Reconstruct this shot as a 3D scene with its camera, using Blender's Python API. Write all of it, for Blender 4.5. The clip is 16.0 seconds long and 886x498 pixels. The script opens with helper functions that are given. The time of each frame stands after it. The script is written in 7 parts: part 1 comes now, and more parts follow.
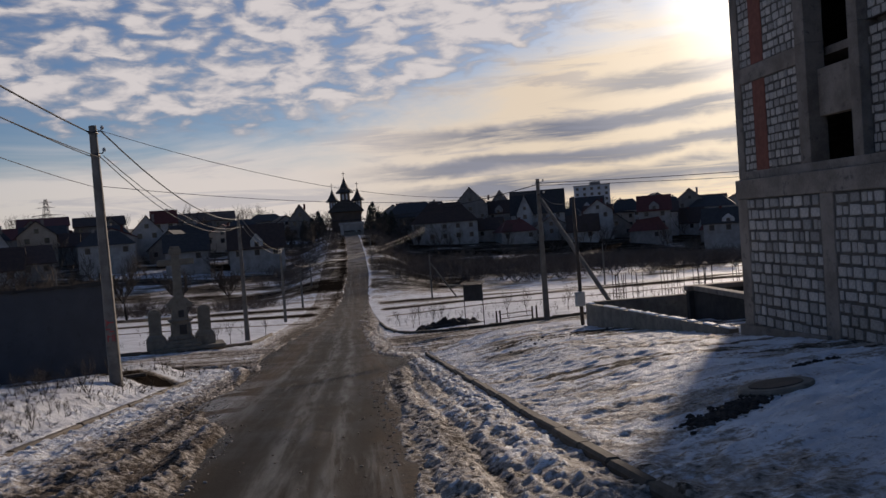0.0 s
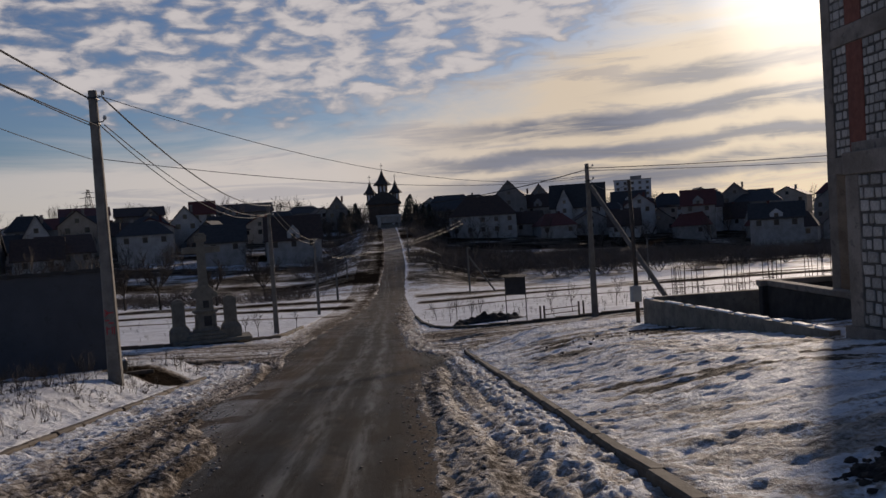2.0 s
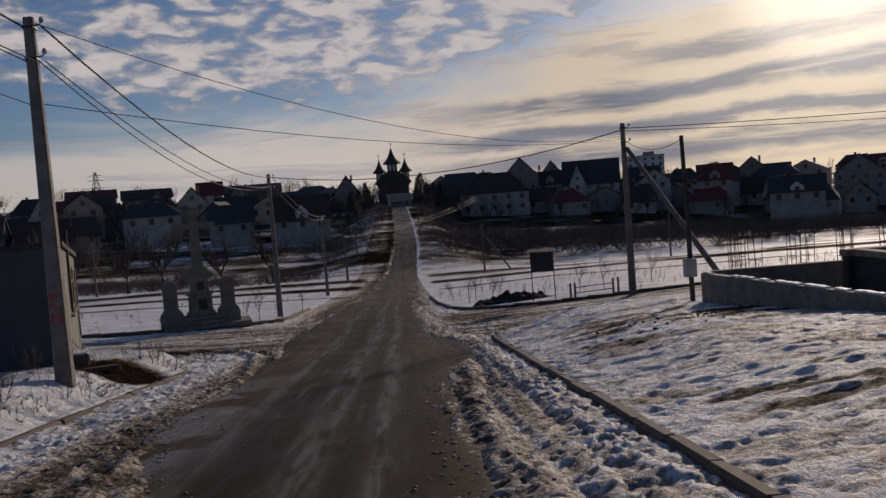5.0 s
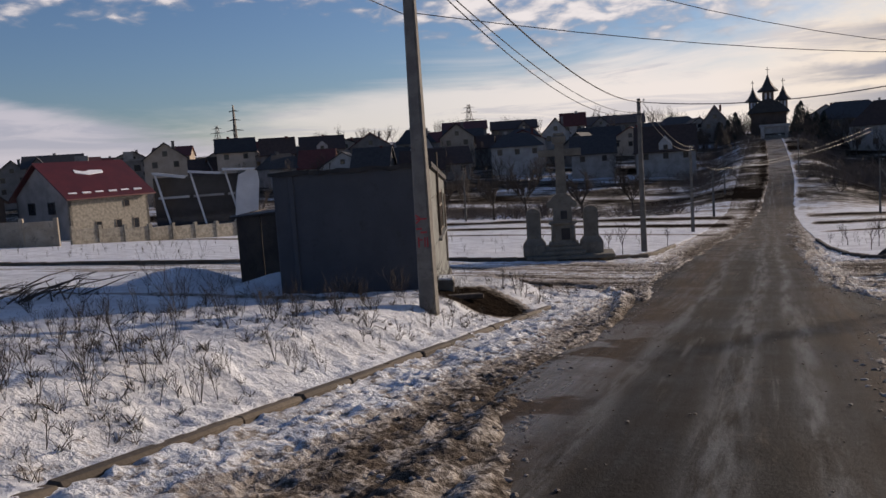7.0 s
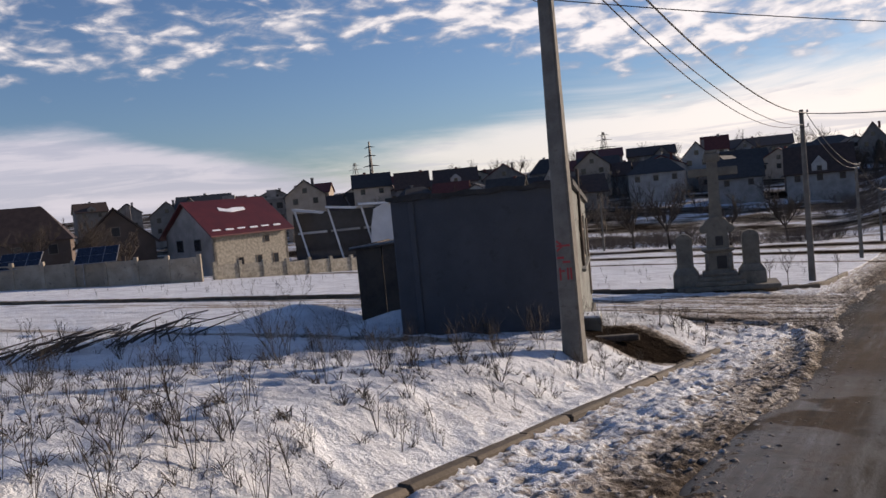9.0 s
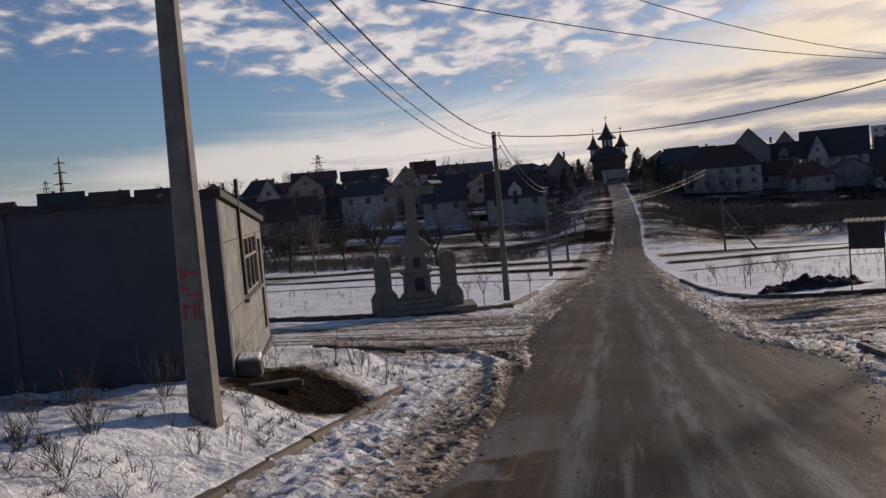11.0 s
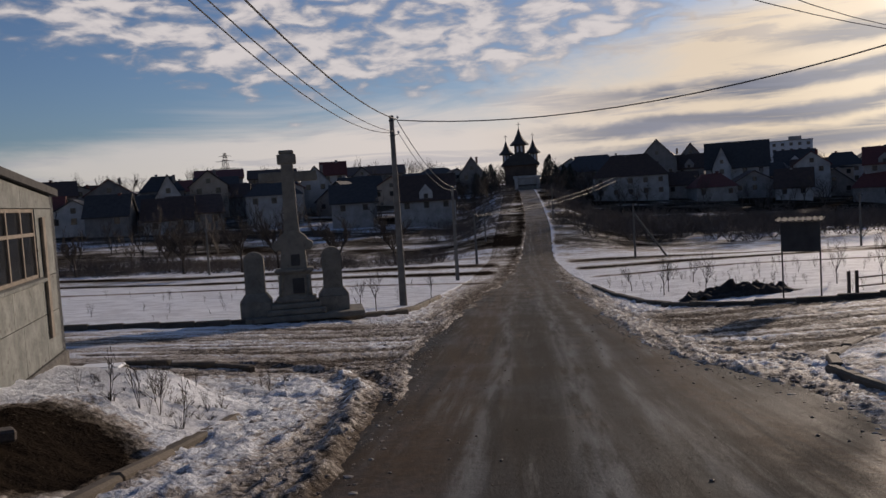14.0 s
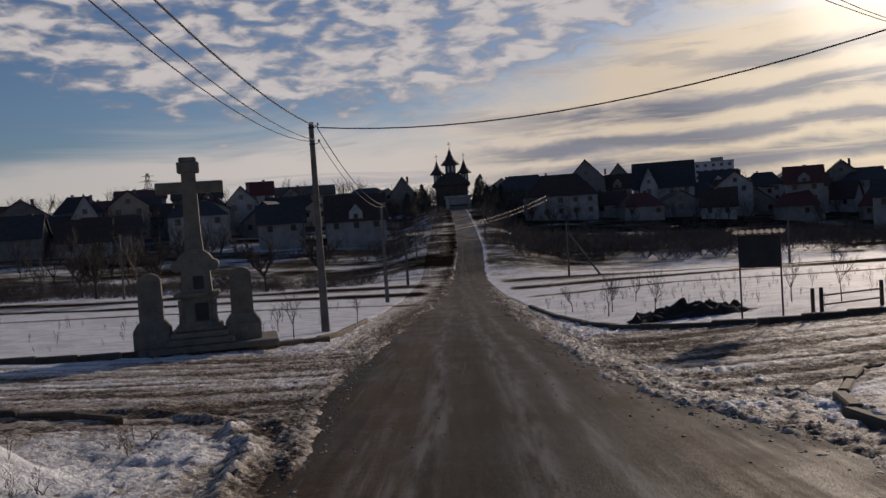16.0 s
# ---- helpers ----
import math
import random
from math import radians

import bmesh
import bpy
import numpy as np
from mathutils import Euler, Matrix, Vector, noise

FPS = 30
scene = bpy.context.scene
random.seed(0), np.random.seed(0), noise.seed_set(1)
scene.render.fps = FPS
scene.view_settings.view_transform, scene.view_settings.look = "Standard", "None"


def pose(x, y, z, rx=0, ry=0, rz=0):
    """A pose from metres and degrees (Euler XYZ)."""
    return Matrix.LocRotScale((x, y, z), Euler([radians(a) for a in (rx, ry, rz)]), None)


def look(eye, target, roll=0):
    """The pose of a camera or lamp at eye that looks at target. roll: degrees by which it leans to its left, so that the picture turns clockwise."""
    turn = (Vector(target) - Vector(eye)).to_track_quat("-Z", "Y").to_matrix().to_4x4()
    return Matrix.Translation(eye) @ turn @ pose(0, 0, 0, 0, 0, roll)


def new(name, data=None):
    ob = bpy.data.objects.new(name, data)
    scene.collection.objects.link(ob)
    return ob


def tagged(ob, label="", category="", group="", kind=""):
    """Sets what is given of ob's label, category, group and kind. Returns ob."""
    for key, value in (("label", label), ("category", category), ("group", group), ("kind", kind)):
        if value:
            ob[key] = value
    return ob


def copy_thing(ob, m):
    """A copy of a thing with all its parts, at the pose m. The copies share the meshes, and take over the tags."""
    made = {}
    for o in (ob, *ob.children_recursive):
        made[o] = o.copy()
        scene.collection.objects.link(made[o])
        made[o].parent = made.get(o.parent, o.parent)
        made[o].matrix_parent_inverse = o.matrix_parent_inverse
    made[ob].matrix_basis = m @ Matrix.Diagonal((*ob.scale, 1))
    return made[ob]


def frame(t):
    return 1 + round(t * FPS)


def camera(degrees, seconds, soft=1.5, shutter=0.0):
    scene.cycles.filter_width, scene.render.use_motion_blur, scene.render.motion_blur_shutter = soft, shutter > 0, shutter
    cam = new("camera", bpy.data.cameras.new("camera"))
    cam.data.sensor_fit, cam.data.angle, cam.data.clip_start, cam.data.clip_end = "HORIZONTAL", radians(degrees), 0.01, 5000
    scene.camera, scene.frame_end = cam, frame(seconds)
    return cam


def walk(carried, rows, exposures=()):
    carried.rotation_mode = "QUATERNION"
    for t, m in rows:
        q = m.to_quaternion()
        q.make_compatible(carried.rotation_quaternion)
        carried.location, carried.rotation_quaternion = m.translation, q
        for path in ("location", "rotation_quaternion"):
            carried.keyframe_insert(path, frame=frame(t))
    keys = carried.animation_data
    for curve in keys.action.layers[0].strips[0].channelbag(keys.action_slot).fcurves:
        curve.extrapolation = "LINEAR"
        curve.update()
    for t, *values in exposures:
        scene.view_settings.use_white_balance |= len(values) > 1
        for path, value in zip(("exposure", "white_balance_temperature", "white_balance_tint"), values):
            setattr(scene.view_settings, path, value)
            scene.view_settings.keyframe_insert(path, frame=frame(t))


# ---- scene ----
cam = camera(56.5, 16.0)
PATH = [
    (0, (0.812, 3.713, 2.416), (1.032, 5.7, 2.355), -4.2),
    (0.5, (0.861, 4.394, 2.343), (1.035, 6.385, 2.269), -4.3),
    (1, (0.873, 5.053, 2.276), (1.023, 7.046, 2.208), -4.1),
    (1.5, (0.941, 5.744, 2.215), (1.083, 7.737, 2.144), -4.0),
    (2, (0.956, 6.356, 2.134), (1.085, 8.35, 2.065), -3.7),
    (2.5, (0.952, 7.078, 2.06), (1.04, 9.075, 1.979), -3.5),
    (3, (0.913, 7.598, 2.009), (0.973, 9.595, 1.922), -3.7),
    (3.2, (0.909, 7.794, 1.998), (0.981, 9.791, 1.913), -3.7),
    (5.3, (0.837, 10.43, 1.708), (0.937, 12.423, 1.575), -4.4),
    (5.5, (0.878, 10.649, 1.696), (0.954, 12.642, 1.545), -4.1),
    (6, (0.801, 11.264, 1.615), (0.696, 13.251, 1.418), -2.7),
    (6.5, (0.542, 11.777, 1.576), (0.131, 13.722, 1.361), -3.0),
    (7, (0.146, 12.179, 1.56), (-0.595, 14.024, 1.343), -3.8),
    (7.5, (-0.344, 12.576, 1.524), (-1.277, 14.335, 1.331), -4.7),
    (8, (-0.63, 13.075, 1.48), (-1.624, 14.805, 1.347), -4.6),
    (8.5, (-0.806, 13.617, 1.415), (-1.851, 15.319, 1.313), -4.6),
    (9, (-0.835, 14.218, 1.354), (-1.865, 15.929, 1.239), -5.4),
    (9.5, (-0.901, 14.877, 1.293), (-1.826, 16.646, 1.175), -5.2),
    (10, (-0.924, 15.525, 1.239), (-1.655, 17.382, 1.104), -5.0),
    (10.2, (-0.932, 15.787, 1.248), (-1.578, 17.675, 1.119), -5.0),
    (12.3, (-0.903, 18.544, 0.816), (-1.11, 20.53, 0.688), -4.0),
    (12.5, (-0.894, 18.78, 0.784), (-1.08, 20.768, 0.657), -3.8),
    (13, (-0.877, 19.443, 0.731), (-1.047, 21.432, 0.603), -3.9),
    (13.5, (-0.848, 20.08, 0.672), (-1.054, 22.065, 0.551), -4.1),
    (14, (-0.857, 20.738, 0.606), (-1.048, 22.724, 0.48), -3.6),
    (14.5, (-0.855, 21.406, 0.562), (-1.009, 23.395, 0.427), -3.3),
    (15, (-0.891, 22.093, 0.492), (-0.995, 24.086, 0.365), -3.4),
    (15.5, (-0.901, 22.713, 0.425), (-0.968, 24.71, 0.326), -3.6),
    (16, (-0.923, 23.343, 0.376), (-0.946, 25.341, 0.29), -3.8),
]
EXPOSURES = [(t, s, 6600, 18) for t, s in ((0, -0.22), (1.5, -0.38), (3, -0.48), (5.5, -0.55), (6.3, -0.28), (7, 0.15), (7.6, 0.36), (8.4, 0.38), (9.2, 0.45), (10, 0.28), (12.5, -0.2), (15, -0.24), (16, -0.46))]
walk(cam, [(t, look(e, g, r)) for t, e, g, r in PATH], EXPOSURES)


# ---- light and sky ----
SUN_AZ, SUN_EL = radians(30.0), radians(13.5)
SKY_TINT = (0.050, 0.062, 0.081)
SUN_DIR = Vector((math.sin(SUN_AZ) * math.cos(SUN_EL), math.cos(SUN_AZ) * math.cos(SUN_EL), math.sin(SUN_EL)))


class Nodes:
    """Short hand for node trees."""

    def __init__(self, tree):
        self.t = tree
        tree.nodes.clear()

    def n(self, kind, **values):
        node = self.t.nodes.new(kind)
        for key, v in values.items():
            if key in ("operation", "blend_type", "data_type", "sky_type", "attribute_name", "feature", "noise_dimensions"):
                if key == "operation":
                    node.operation = v
                elif key == "blend_type":
                    node.blend_type = v
                elif key == "data_type":
                    node.data_type = v
                elif key == "attribute_name":
                    node.attribute_name = v
                elif key == "feature":
                    node.feature = v
        return node

    def put(self, socket, v):
        if isinstance(v, bpy.types.NodeSocket):
            self.t.links.new(v, socket)
        elif v is not None:
            socket.default_value = v

    def math(self, op, a, b=None, clamp=False):
        m = self.n("ShaderNodeMath", operation=op)
        m.use_clamp = clamp
        self.put(m.inputs[0], a)
        if b is not None:
            self.put(m.inputs[1], b)
        return m.outputs[0]

    def vmath(self, op, a, b=None):
        m = self.n("ShaderNodeVectorMath", operation=op)
        self.put(m.inputs[0], a)
        if b is not None:
            self.put(m.inputs[1], b)
        return m.outputs["Value"] if op in ("DOT_PRODUCT", "LENGTH") else m.outputs["Vector"]

    def mix(self, f, a, b, blend="MIX"):
        m = self.n("ShaderNodeMix", data_type="RGBA", blend_type=blend)
        self.put(m.inputs[0], f)
        for s, v in ((m.inputs[6], a), (m.inputs[7], b)):
            self.put(s, (*v, 1.0) if isinstance(v, tuple) and len(v) == 3 else v)
        return m.outputs[2]

    def ramp(self, f, lo, hi, a=0.0, b=1.0):
        m = self.n("ShaderNodeMapRange")
        m.interpolation_type = "SMOOTHSTEP"
        for i, v in enumerate((f, lo, hi, a, b)):
            self.put(m.inputs[i], v)
        return m.outputs[0]

    def noise(self, vec, scale, detail=4.0, rough=0.55, distort=0.0):
        m = self.n("ShaderNodeTexNoise")
        self.put(m.inputs["Vector"], vec)
        self.put(m.inputs["Scale"], scale)
        self.put(m.inputs["Detail"], detail)
        self.put(m.inputs["Roughness"], rough)
        self.put(m.inputs["Distortion"], distort)
        return m.outputs["Fac"]

    def mapping(self, vec, scale=(1, 1, 1), rot=(0, 0, 0), loc=(0, 0, 0)):
        m = self.n("ShaderNodeMapping")
        self.put(m.inputs["Vector"], vec)
        m.inputs["Scale"].default_value = scale
        m.inputs["Rotation"].default_value = rot
        m.inputs["Location"].default_value = loc
        return m.outputs[0]


def make_world():
    world = bpy.data.worlds.new("winter_sky")
    scene.world = world
    world.use_nodes = True
    k = Nodes(world.node_tree)
    sky = k.n("ShaderNodeTexSky")
    sky.sky_type = "NISHITA"
    sky.sun_disc = False
    sky.sun_elevation, sky.sun_rotation = SUN_EL, SUN_AZ
    sky.air_density, sky.dust_density, sky.ozone_density = 1.0, 0.6, 2.0
    way = k.n("ShaderNodeTexCoord").outputs["Generated"]
    sep = k.n("ShaderNodeSeparateXYZ")
    k.put(sep.inputs[0], way)
    x, y, z = sep.outputs
    az = k.math("ARCTAN2", x, y)
    el = k.math("ARCSINE", z)
    flat = k.n("ShaderNodeCombineXYZ")
    k.put(flat.inputs[0], az)
    k.put(flat.inputs[1], el)
    ang = flat.outputs[0]
    zz = k.math("ADD", k.math("MAXIMUM", z, 0.0), 0.12)
    plane = k.n("ShaderNodeCombineXYZ")
    k.put(plane.inputs[0], k.math("DIVIDE", x, zz))
    k.put(plane.inputs[1], k.math("DIVIDE", y, zz))
    uv = plane.outputs[0]
    toward = k.vmath("DOT_PRODUCT", way, tuple(SUN_DIR))
    blue = k.mix(1.0, sky.outputs[0], SKY_TINT, "MULTIPLY")
    # the slanting upper edge of the high veil: it climbs towards the sun and sinks away from it
    edge_el = k.math("ADD", k.ramp(az, radians(-2), radians(22), 0.128, 0.245), k.ramp(az, radians(-19), radians(-42), 0.0, -0.10))
    clear = k.ramp(az, radians(-15), radians(-38))
    # small broken puffs in rows above it
    puff = k.noise(k.mapping(ang, (20.0, 54.0, 1), (0, 0, radians(-5)), (0.3, 2.9, 0)), 1.0, 5, 0.48, 0.5)
    field = k.noise(k.mapping(ang, (3.2, 5.0, 1), (0, 0, 0), (5.0, 1.1, 0)), 1.0, 3)
    puff_el = k.math("ADD", edge_el, k.math("MULTIPLY", clear, 0.13))
    cover = k.math("ADD", k.ramp(k.math("SUBTRACT", el, puff_el), -0.05, 0.045, -0.26, 0.085), k.math("MULTIPLY", k.math("SUBTRACT", field, 0.5), 0.42))
    cover = k.math("SUBTRACT", cover, k.math("ADD", k.math("MULTIPLY", clear, 0.10), k.math("ADD", k.ramp(el, 0.36, 0.6, 0.0, 0.30), k.ramp(y, 0.0, -0.4, 0.0, 0.2))))
    crumbs = k.noise(k.mapping(ang, (40.0, 100.0, 1), (0, 0, radians(-5)), (8.3, 1.9, 0)), 1.0, 5, 0.55, 0.3)
    lump = k.math("ADD", k.math("ADD", k.math("MULTIPLY", puff, 0.74), k.math("MULTIPLY", crumbs, 0.30)), cover)
    mask = k.ramp(lump, 0.41, 0.64)
    body = k.mix(k.ramp(lump, 0.46, 0.70), (0.29, 0.315, 0.37), (0.76, 0.735, 0.70))
    col = k.mix(k.math("MULTIPLY", mask, 0.94), blue, body)
    # thin veil of high cloud below the edge
    fringe = k.noise(k.mapping(ang, (3.0, 16.0, 1), (0, 0, radians(-12)), (3.1, 1.7, 0)), 1.0, 6, 0.6, 0.5)
    veil = k.math("ADD", k.math("SUBTRACT", edge_el, el), k.math("MULTIPLY", k.math("SUBTRACT", fringe, 0.5), 0.17))
    veil = k.ramp(veil, -0.025, 0.055)
    veil = k.math("MULTIPLY", veil, k.math("MULTIPLY", k.ramp(el, 0.62, 0.36), k.ramp(y, -0.5, 0.1, 0.35, 1.0)))
    cream = k.mix(k.ramp(toward, 0.80, 0.985), (0.78, 0.735, 0.67), (0.88, 0.75, 0.54))
    col = k.mix(k.math("MULTIPLY", veil, k.ramp(az, radians(-30), radians(-6), 0.66, 0.93)), col, cream)
    # long blue-grey bands inside the veil, nearly level
    drift = k.math("MULTIPLY", k.math("SUBTRACT", k.noise(k.mapping(ang, (5.0, 9.0, 1), (0, 0, 0), (2.2, 6.4, 0)), 1.0, 5, 0.6, 0.4), 0.5), 0.055)
    level = k.math("ADD", el, drift)
    tatter = k.noise(k.mapping(ang, (5.0, 46.0, 1), (0, 0, radians(-7)), (7.3, 0.4, 0)), 1.0, 6, 0.62, 0.7)

    def bar(at, width, start, full, rise):
        mid = k.math("ADD", k.math("MULTIPLY", az, rise), radians(at))
        d = k.math("ABSOLUTE", k.math("SUBTRACT", level, mid))
        return k.math("MULTIPLY", k.ramp(d, radians(width), radians(width * 0.25)), k.ramp(az, radians(start), radians(full)))

    for at, width, start, full, rise, weight in ((5.7, 1.0, 0, 11, 0.03, 0.92), (7.6, 0.85, 14, 21, 0.05, 0.8), (3.7, 0.85, -3, 8, 0.02, 0.85), (1.9, 1.1, -2, 10, 0.02, 0.85)):
        grey = k.math("MULTIPLY", bar(at, width, start, full, rise), k.ramp(tatter, 0.36, 0.54, 0.35, 1.0))
        col = k.mix(k.math("MULTIPLY", k.math("MULTIPLY", grey, veil), weight), col, (0.185, 0.222, 0.295))
    thin = k.math("MULTIPLY", k.ramp(tatter, 0.50, 0.64), k.math("MULTIPLY", veil, k.ramp(toward, 0.998, 0.985)))
    col = k.mix(k.math("MULTIPLY", thin, 0.42), col, (0.32, 0.35, 0.42))
    # a low lilac-grey bank far to the side
    bank = k.math("ADD", k.math("SUBTRACT", k.ramp(az, radians(-33), radians(-58), 0.03, 0.125), el), k.math("MULTIPLY", k.math("SUBTRACT", fringe, 0.5), 0.07))
    bank = k.math("MULTIPLY", k.ramp(bank, -0.008, 0.02), k.ramp(az, radians(-26), radians(-40)))
    col = k.mix(k.math("MULTIPLY", bank, 0.85), col, k.mix(k.ramp(tatter, 0.4, 0.6), (0.40, 0.41, 0.47), (0.52, 0.51, 0.55)))
    # glare round the veiled sun
    col = k.mix(k.math("MULTIPLY", k.ramp(toward, 0.955, 1.0), k.ramp(veil, 0.0, 1.0, 0.25, 1.0)), col, (0.28, 0.26, 0.20), "ADD")
    col = k.mix(k.ramp(toward, 0.988, 1.0), col, (0.65, 0.61, 0.52), "ADD")
    # snowy distance below the horizon
    col = k.mix(k.ramp(z, 0.0, -0.04), col, (0.16, 0.16, 0.17))
    back = k.n("ShaderNodeBackground")
    k.put(back.inputs[0], col)
    back.inputs[1].default_value = 1.0
    out = k.n("ShaderNodeOutputWorld")
    k.t.links.new(back.outputs[0], out.inputs[0])


make_world()
sun = new("sun", bpy.data.lights.new("sun", "SUN"))
sun.data.energy, sun.data.angle, sun.data.color = 3.5, radians(2.0), (1.0, 0.86, 0.68)
sun.matrix_world = look(SUN_DIR * 100, (0, 0, 0))


# ---- materials ----
def surf(name, c1, c2, scale=3.0, rough=0.8, bump=0.3, fine=40.0, metal=0.0, rough2=None, world=False, stain=None, vary=0.12):
    """A two-scale surface: broad patches of two colours, fine grain and relief."""
    m = bpy.data.materials.new(name)
    m.use_nodes = True
    k = Nodes(m.node_tree)
    co = k.n("ShaderNodeNewGeometry").outputs["Position"] if world else k.n("ShaderNodeTexCoord").outputs["Object"]
    broad = k.noise(co, scale, 5, 0.6)
    grain = k.noise(co, fine, 4, 0.6)
    f = k.ramp(k.math("ADD", k.math("MULTIPLY", broad, 0.75), k.math("MULTIPLY", grain, 0.25)), 0.35, 0.65)
    col = k.mix(f, c1, c2)
    if stain:
        col = k.mix(k.ramp(k.noise(co, scale * 2.7, 6, 0.65), 0.56, 0.70), col, stain)
    rnd = k.n("ShaderNodeObjectInfo").outputs["Random"]
    col = k.mix(1.0, col, k.mix(rnd, (1 - vary,) * 3, (1 + vary,) * 3), "MULTIPLY")
    b = k.n("ShaderNodeBsdfPrincipled")
    k.put(b.inputs["Base Color"], col)
    k.put(b.inputs["Roughness"], k.ramp(grain, 0.3, 0.7, rough, rough if rough2 is None else rough2))
    b.inputs["Metallic"].default_value = metal
    bm = k.n("ShaderNodeBump")
    bm.inputs["Strength"].default_value = bump
    bm.inputs["Distance"].default_value = 0.02
    k.put(bm.inputs["Height"], k.math("ADD", k.math("MULTIPLY", grain, 0.5), broad))
    k.put(b.inputs["Normal"], bm.outputs[0])
    out = k.n("ShaderNodeOutputMaterial")
    k.t.links.new(b.outputs[0], out.inputs[0])
    return m


def ground_material():
    """Snow, dirty slush, wet mud and dead grass, by the ground's own cover values."""
    m = bpy.data.materials.new("winter_ground")
    m.use_nodes = True
    k = Nodes(m.node_tree)
    co = k.n("ShaderNodeNewGeometry").outputs["Position"]
    snow = k.n("ShaderNodeAttribute", attribute_name="snow").outputs["Fac"]
    brush = k.n("ShaderNodeAttribute", attribute_name="brush").outputs["Fac"]
    n1 = k.noise(co, 2.2, 5, 0.6)
    n2 = k.noise(co, 14.0, 5, 0.65)
    n3 = k.noise(co, 70.0, 3, 0.6)
    blend = k.math("ADD", k.math("MULTIPLY", k.math("SUBTRACT", n1, 0.5), 0.55), k.math("MULTIPLY", k.math("SUBTRACT", n2, 0.5), 0.85))
    sy = k.n("ShaderNodeSeparateXYZ")
    k.put(sy.inputs[0], co)
    rough_land = k.math("ADD", k.math("MULTIPLY", k.math("SUBTRACT", k.noise(k.mapping(co, (0.16, 0.30, 0.3)), 1.0, 6, 0.7), 0.5), 2.1), k.math("MULTIPLY", k.math("SUBTRACT", k.noise(k.mapping(co, (0.7, 1.2, 1.0)), 1.0, 4, 0.65), 0.5), 1.1))
    blend = k.math("ADD", blend, k.math("MULTIPLY", rough_land, k.ramp(sy.outputs[1], 58.0, 96.0)))
    f = k.math("ADD", snow, blend)
    clean = k.mix(k.ramp(k.noise(co, 0.9, 6, 0.65), 0.38, 0.62), (0.62, 0.63, 0.65), (0.84, 0.86, 0.88))
    dirty = k.mix(k.ramp(n2, 0.3, 0.7), (0.26, 0.215, 0.172), (0.50, 0.455, 0.40))
    mud = k.mix(k.ramp(n2, 0.35, 0.65), (0.062, 0.050, 0.039), (0.175, 0.140, 0.108))
    dead = k.mix(k.ramp(n2, 0.35, 0.65), (0.040, 0.034, 0.026), (0.12, 0.10, 0.075))
    bare = k.mix(brush, mud, dead)
    col = k.mix(k.ramp(f, 0.22, 0.50), bare, dirty)
    col = k.mix(k.ramp(f, 0.55, 0.78), col, clean)
    col = k.mix(k.ramp(f, -0.02, -0.22), col, k.mix(n2, (0.009, 0.007, 0.005), (0.032, 0.024, 0.018)))
    # specks of grit and blown chaff lying on the snow
    specks = k.math("MULTIPLY", k.ramp(k.noise(co, 30.0, 3, 0.6), 0.63, 0.69), k.ramp(n1, 0.42, 0.60))
    col = k.mix(k.math("MULTIPLY", specks, 0.75), col, (0.10, 0.082, 0.062))
    b = k.n("ShaderNodeBsdfPrincipled")
    k.put(b.inputs["Base Color"], col)
    k.put(b.inputs["Roughness"], k.ramp(f, 0.2, 0.6, 0.8, 0.7))
    k.put(b.inputs["Specular IOR Level"], k.ramp(f, 0.0, 0.7, 0.0, 0.3))
    bm = k.n("ShaderNodeBump")
    bm.inputs["Strength"].default_value = 0.95
    bm.inputs["Distance"].default_value = 0.045
    n4 = k.noise(co, 6.0, 4, 0.6)
    k.put(bm.inputs["Height"], k.math("ADD", k.math("MULTIPLY", n3, 0.22), k.math("ADD", n2, n4)))
    k.put(b.inputs["Normal"], bm.outputs[0])
    out = k.n("ShaderNodeOutputMaterial")
    k.t.links.new(b.outputs[0], out.inputs[0])
    return m


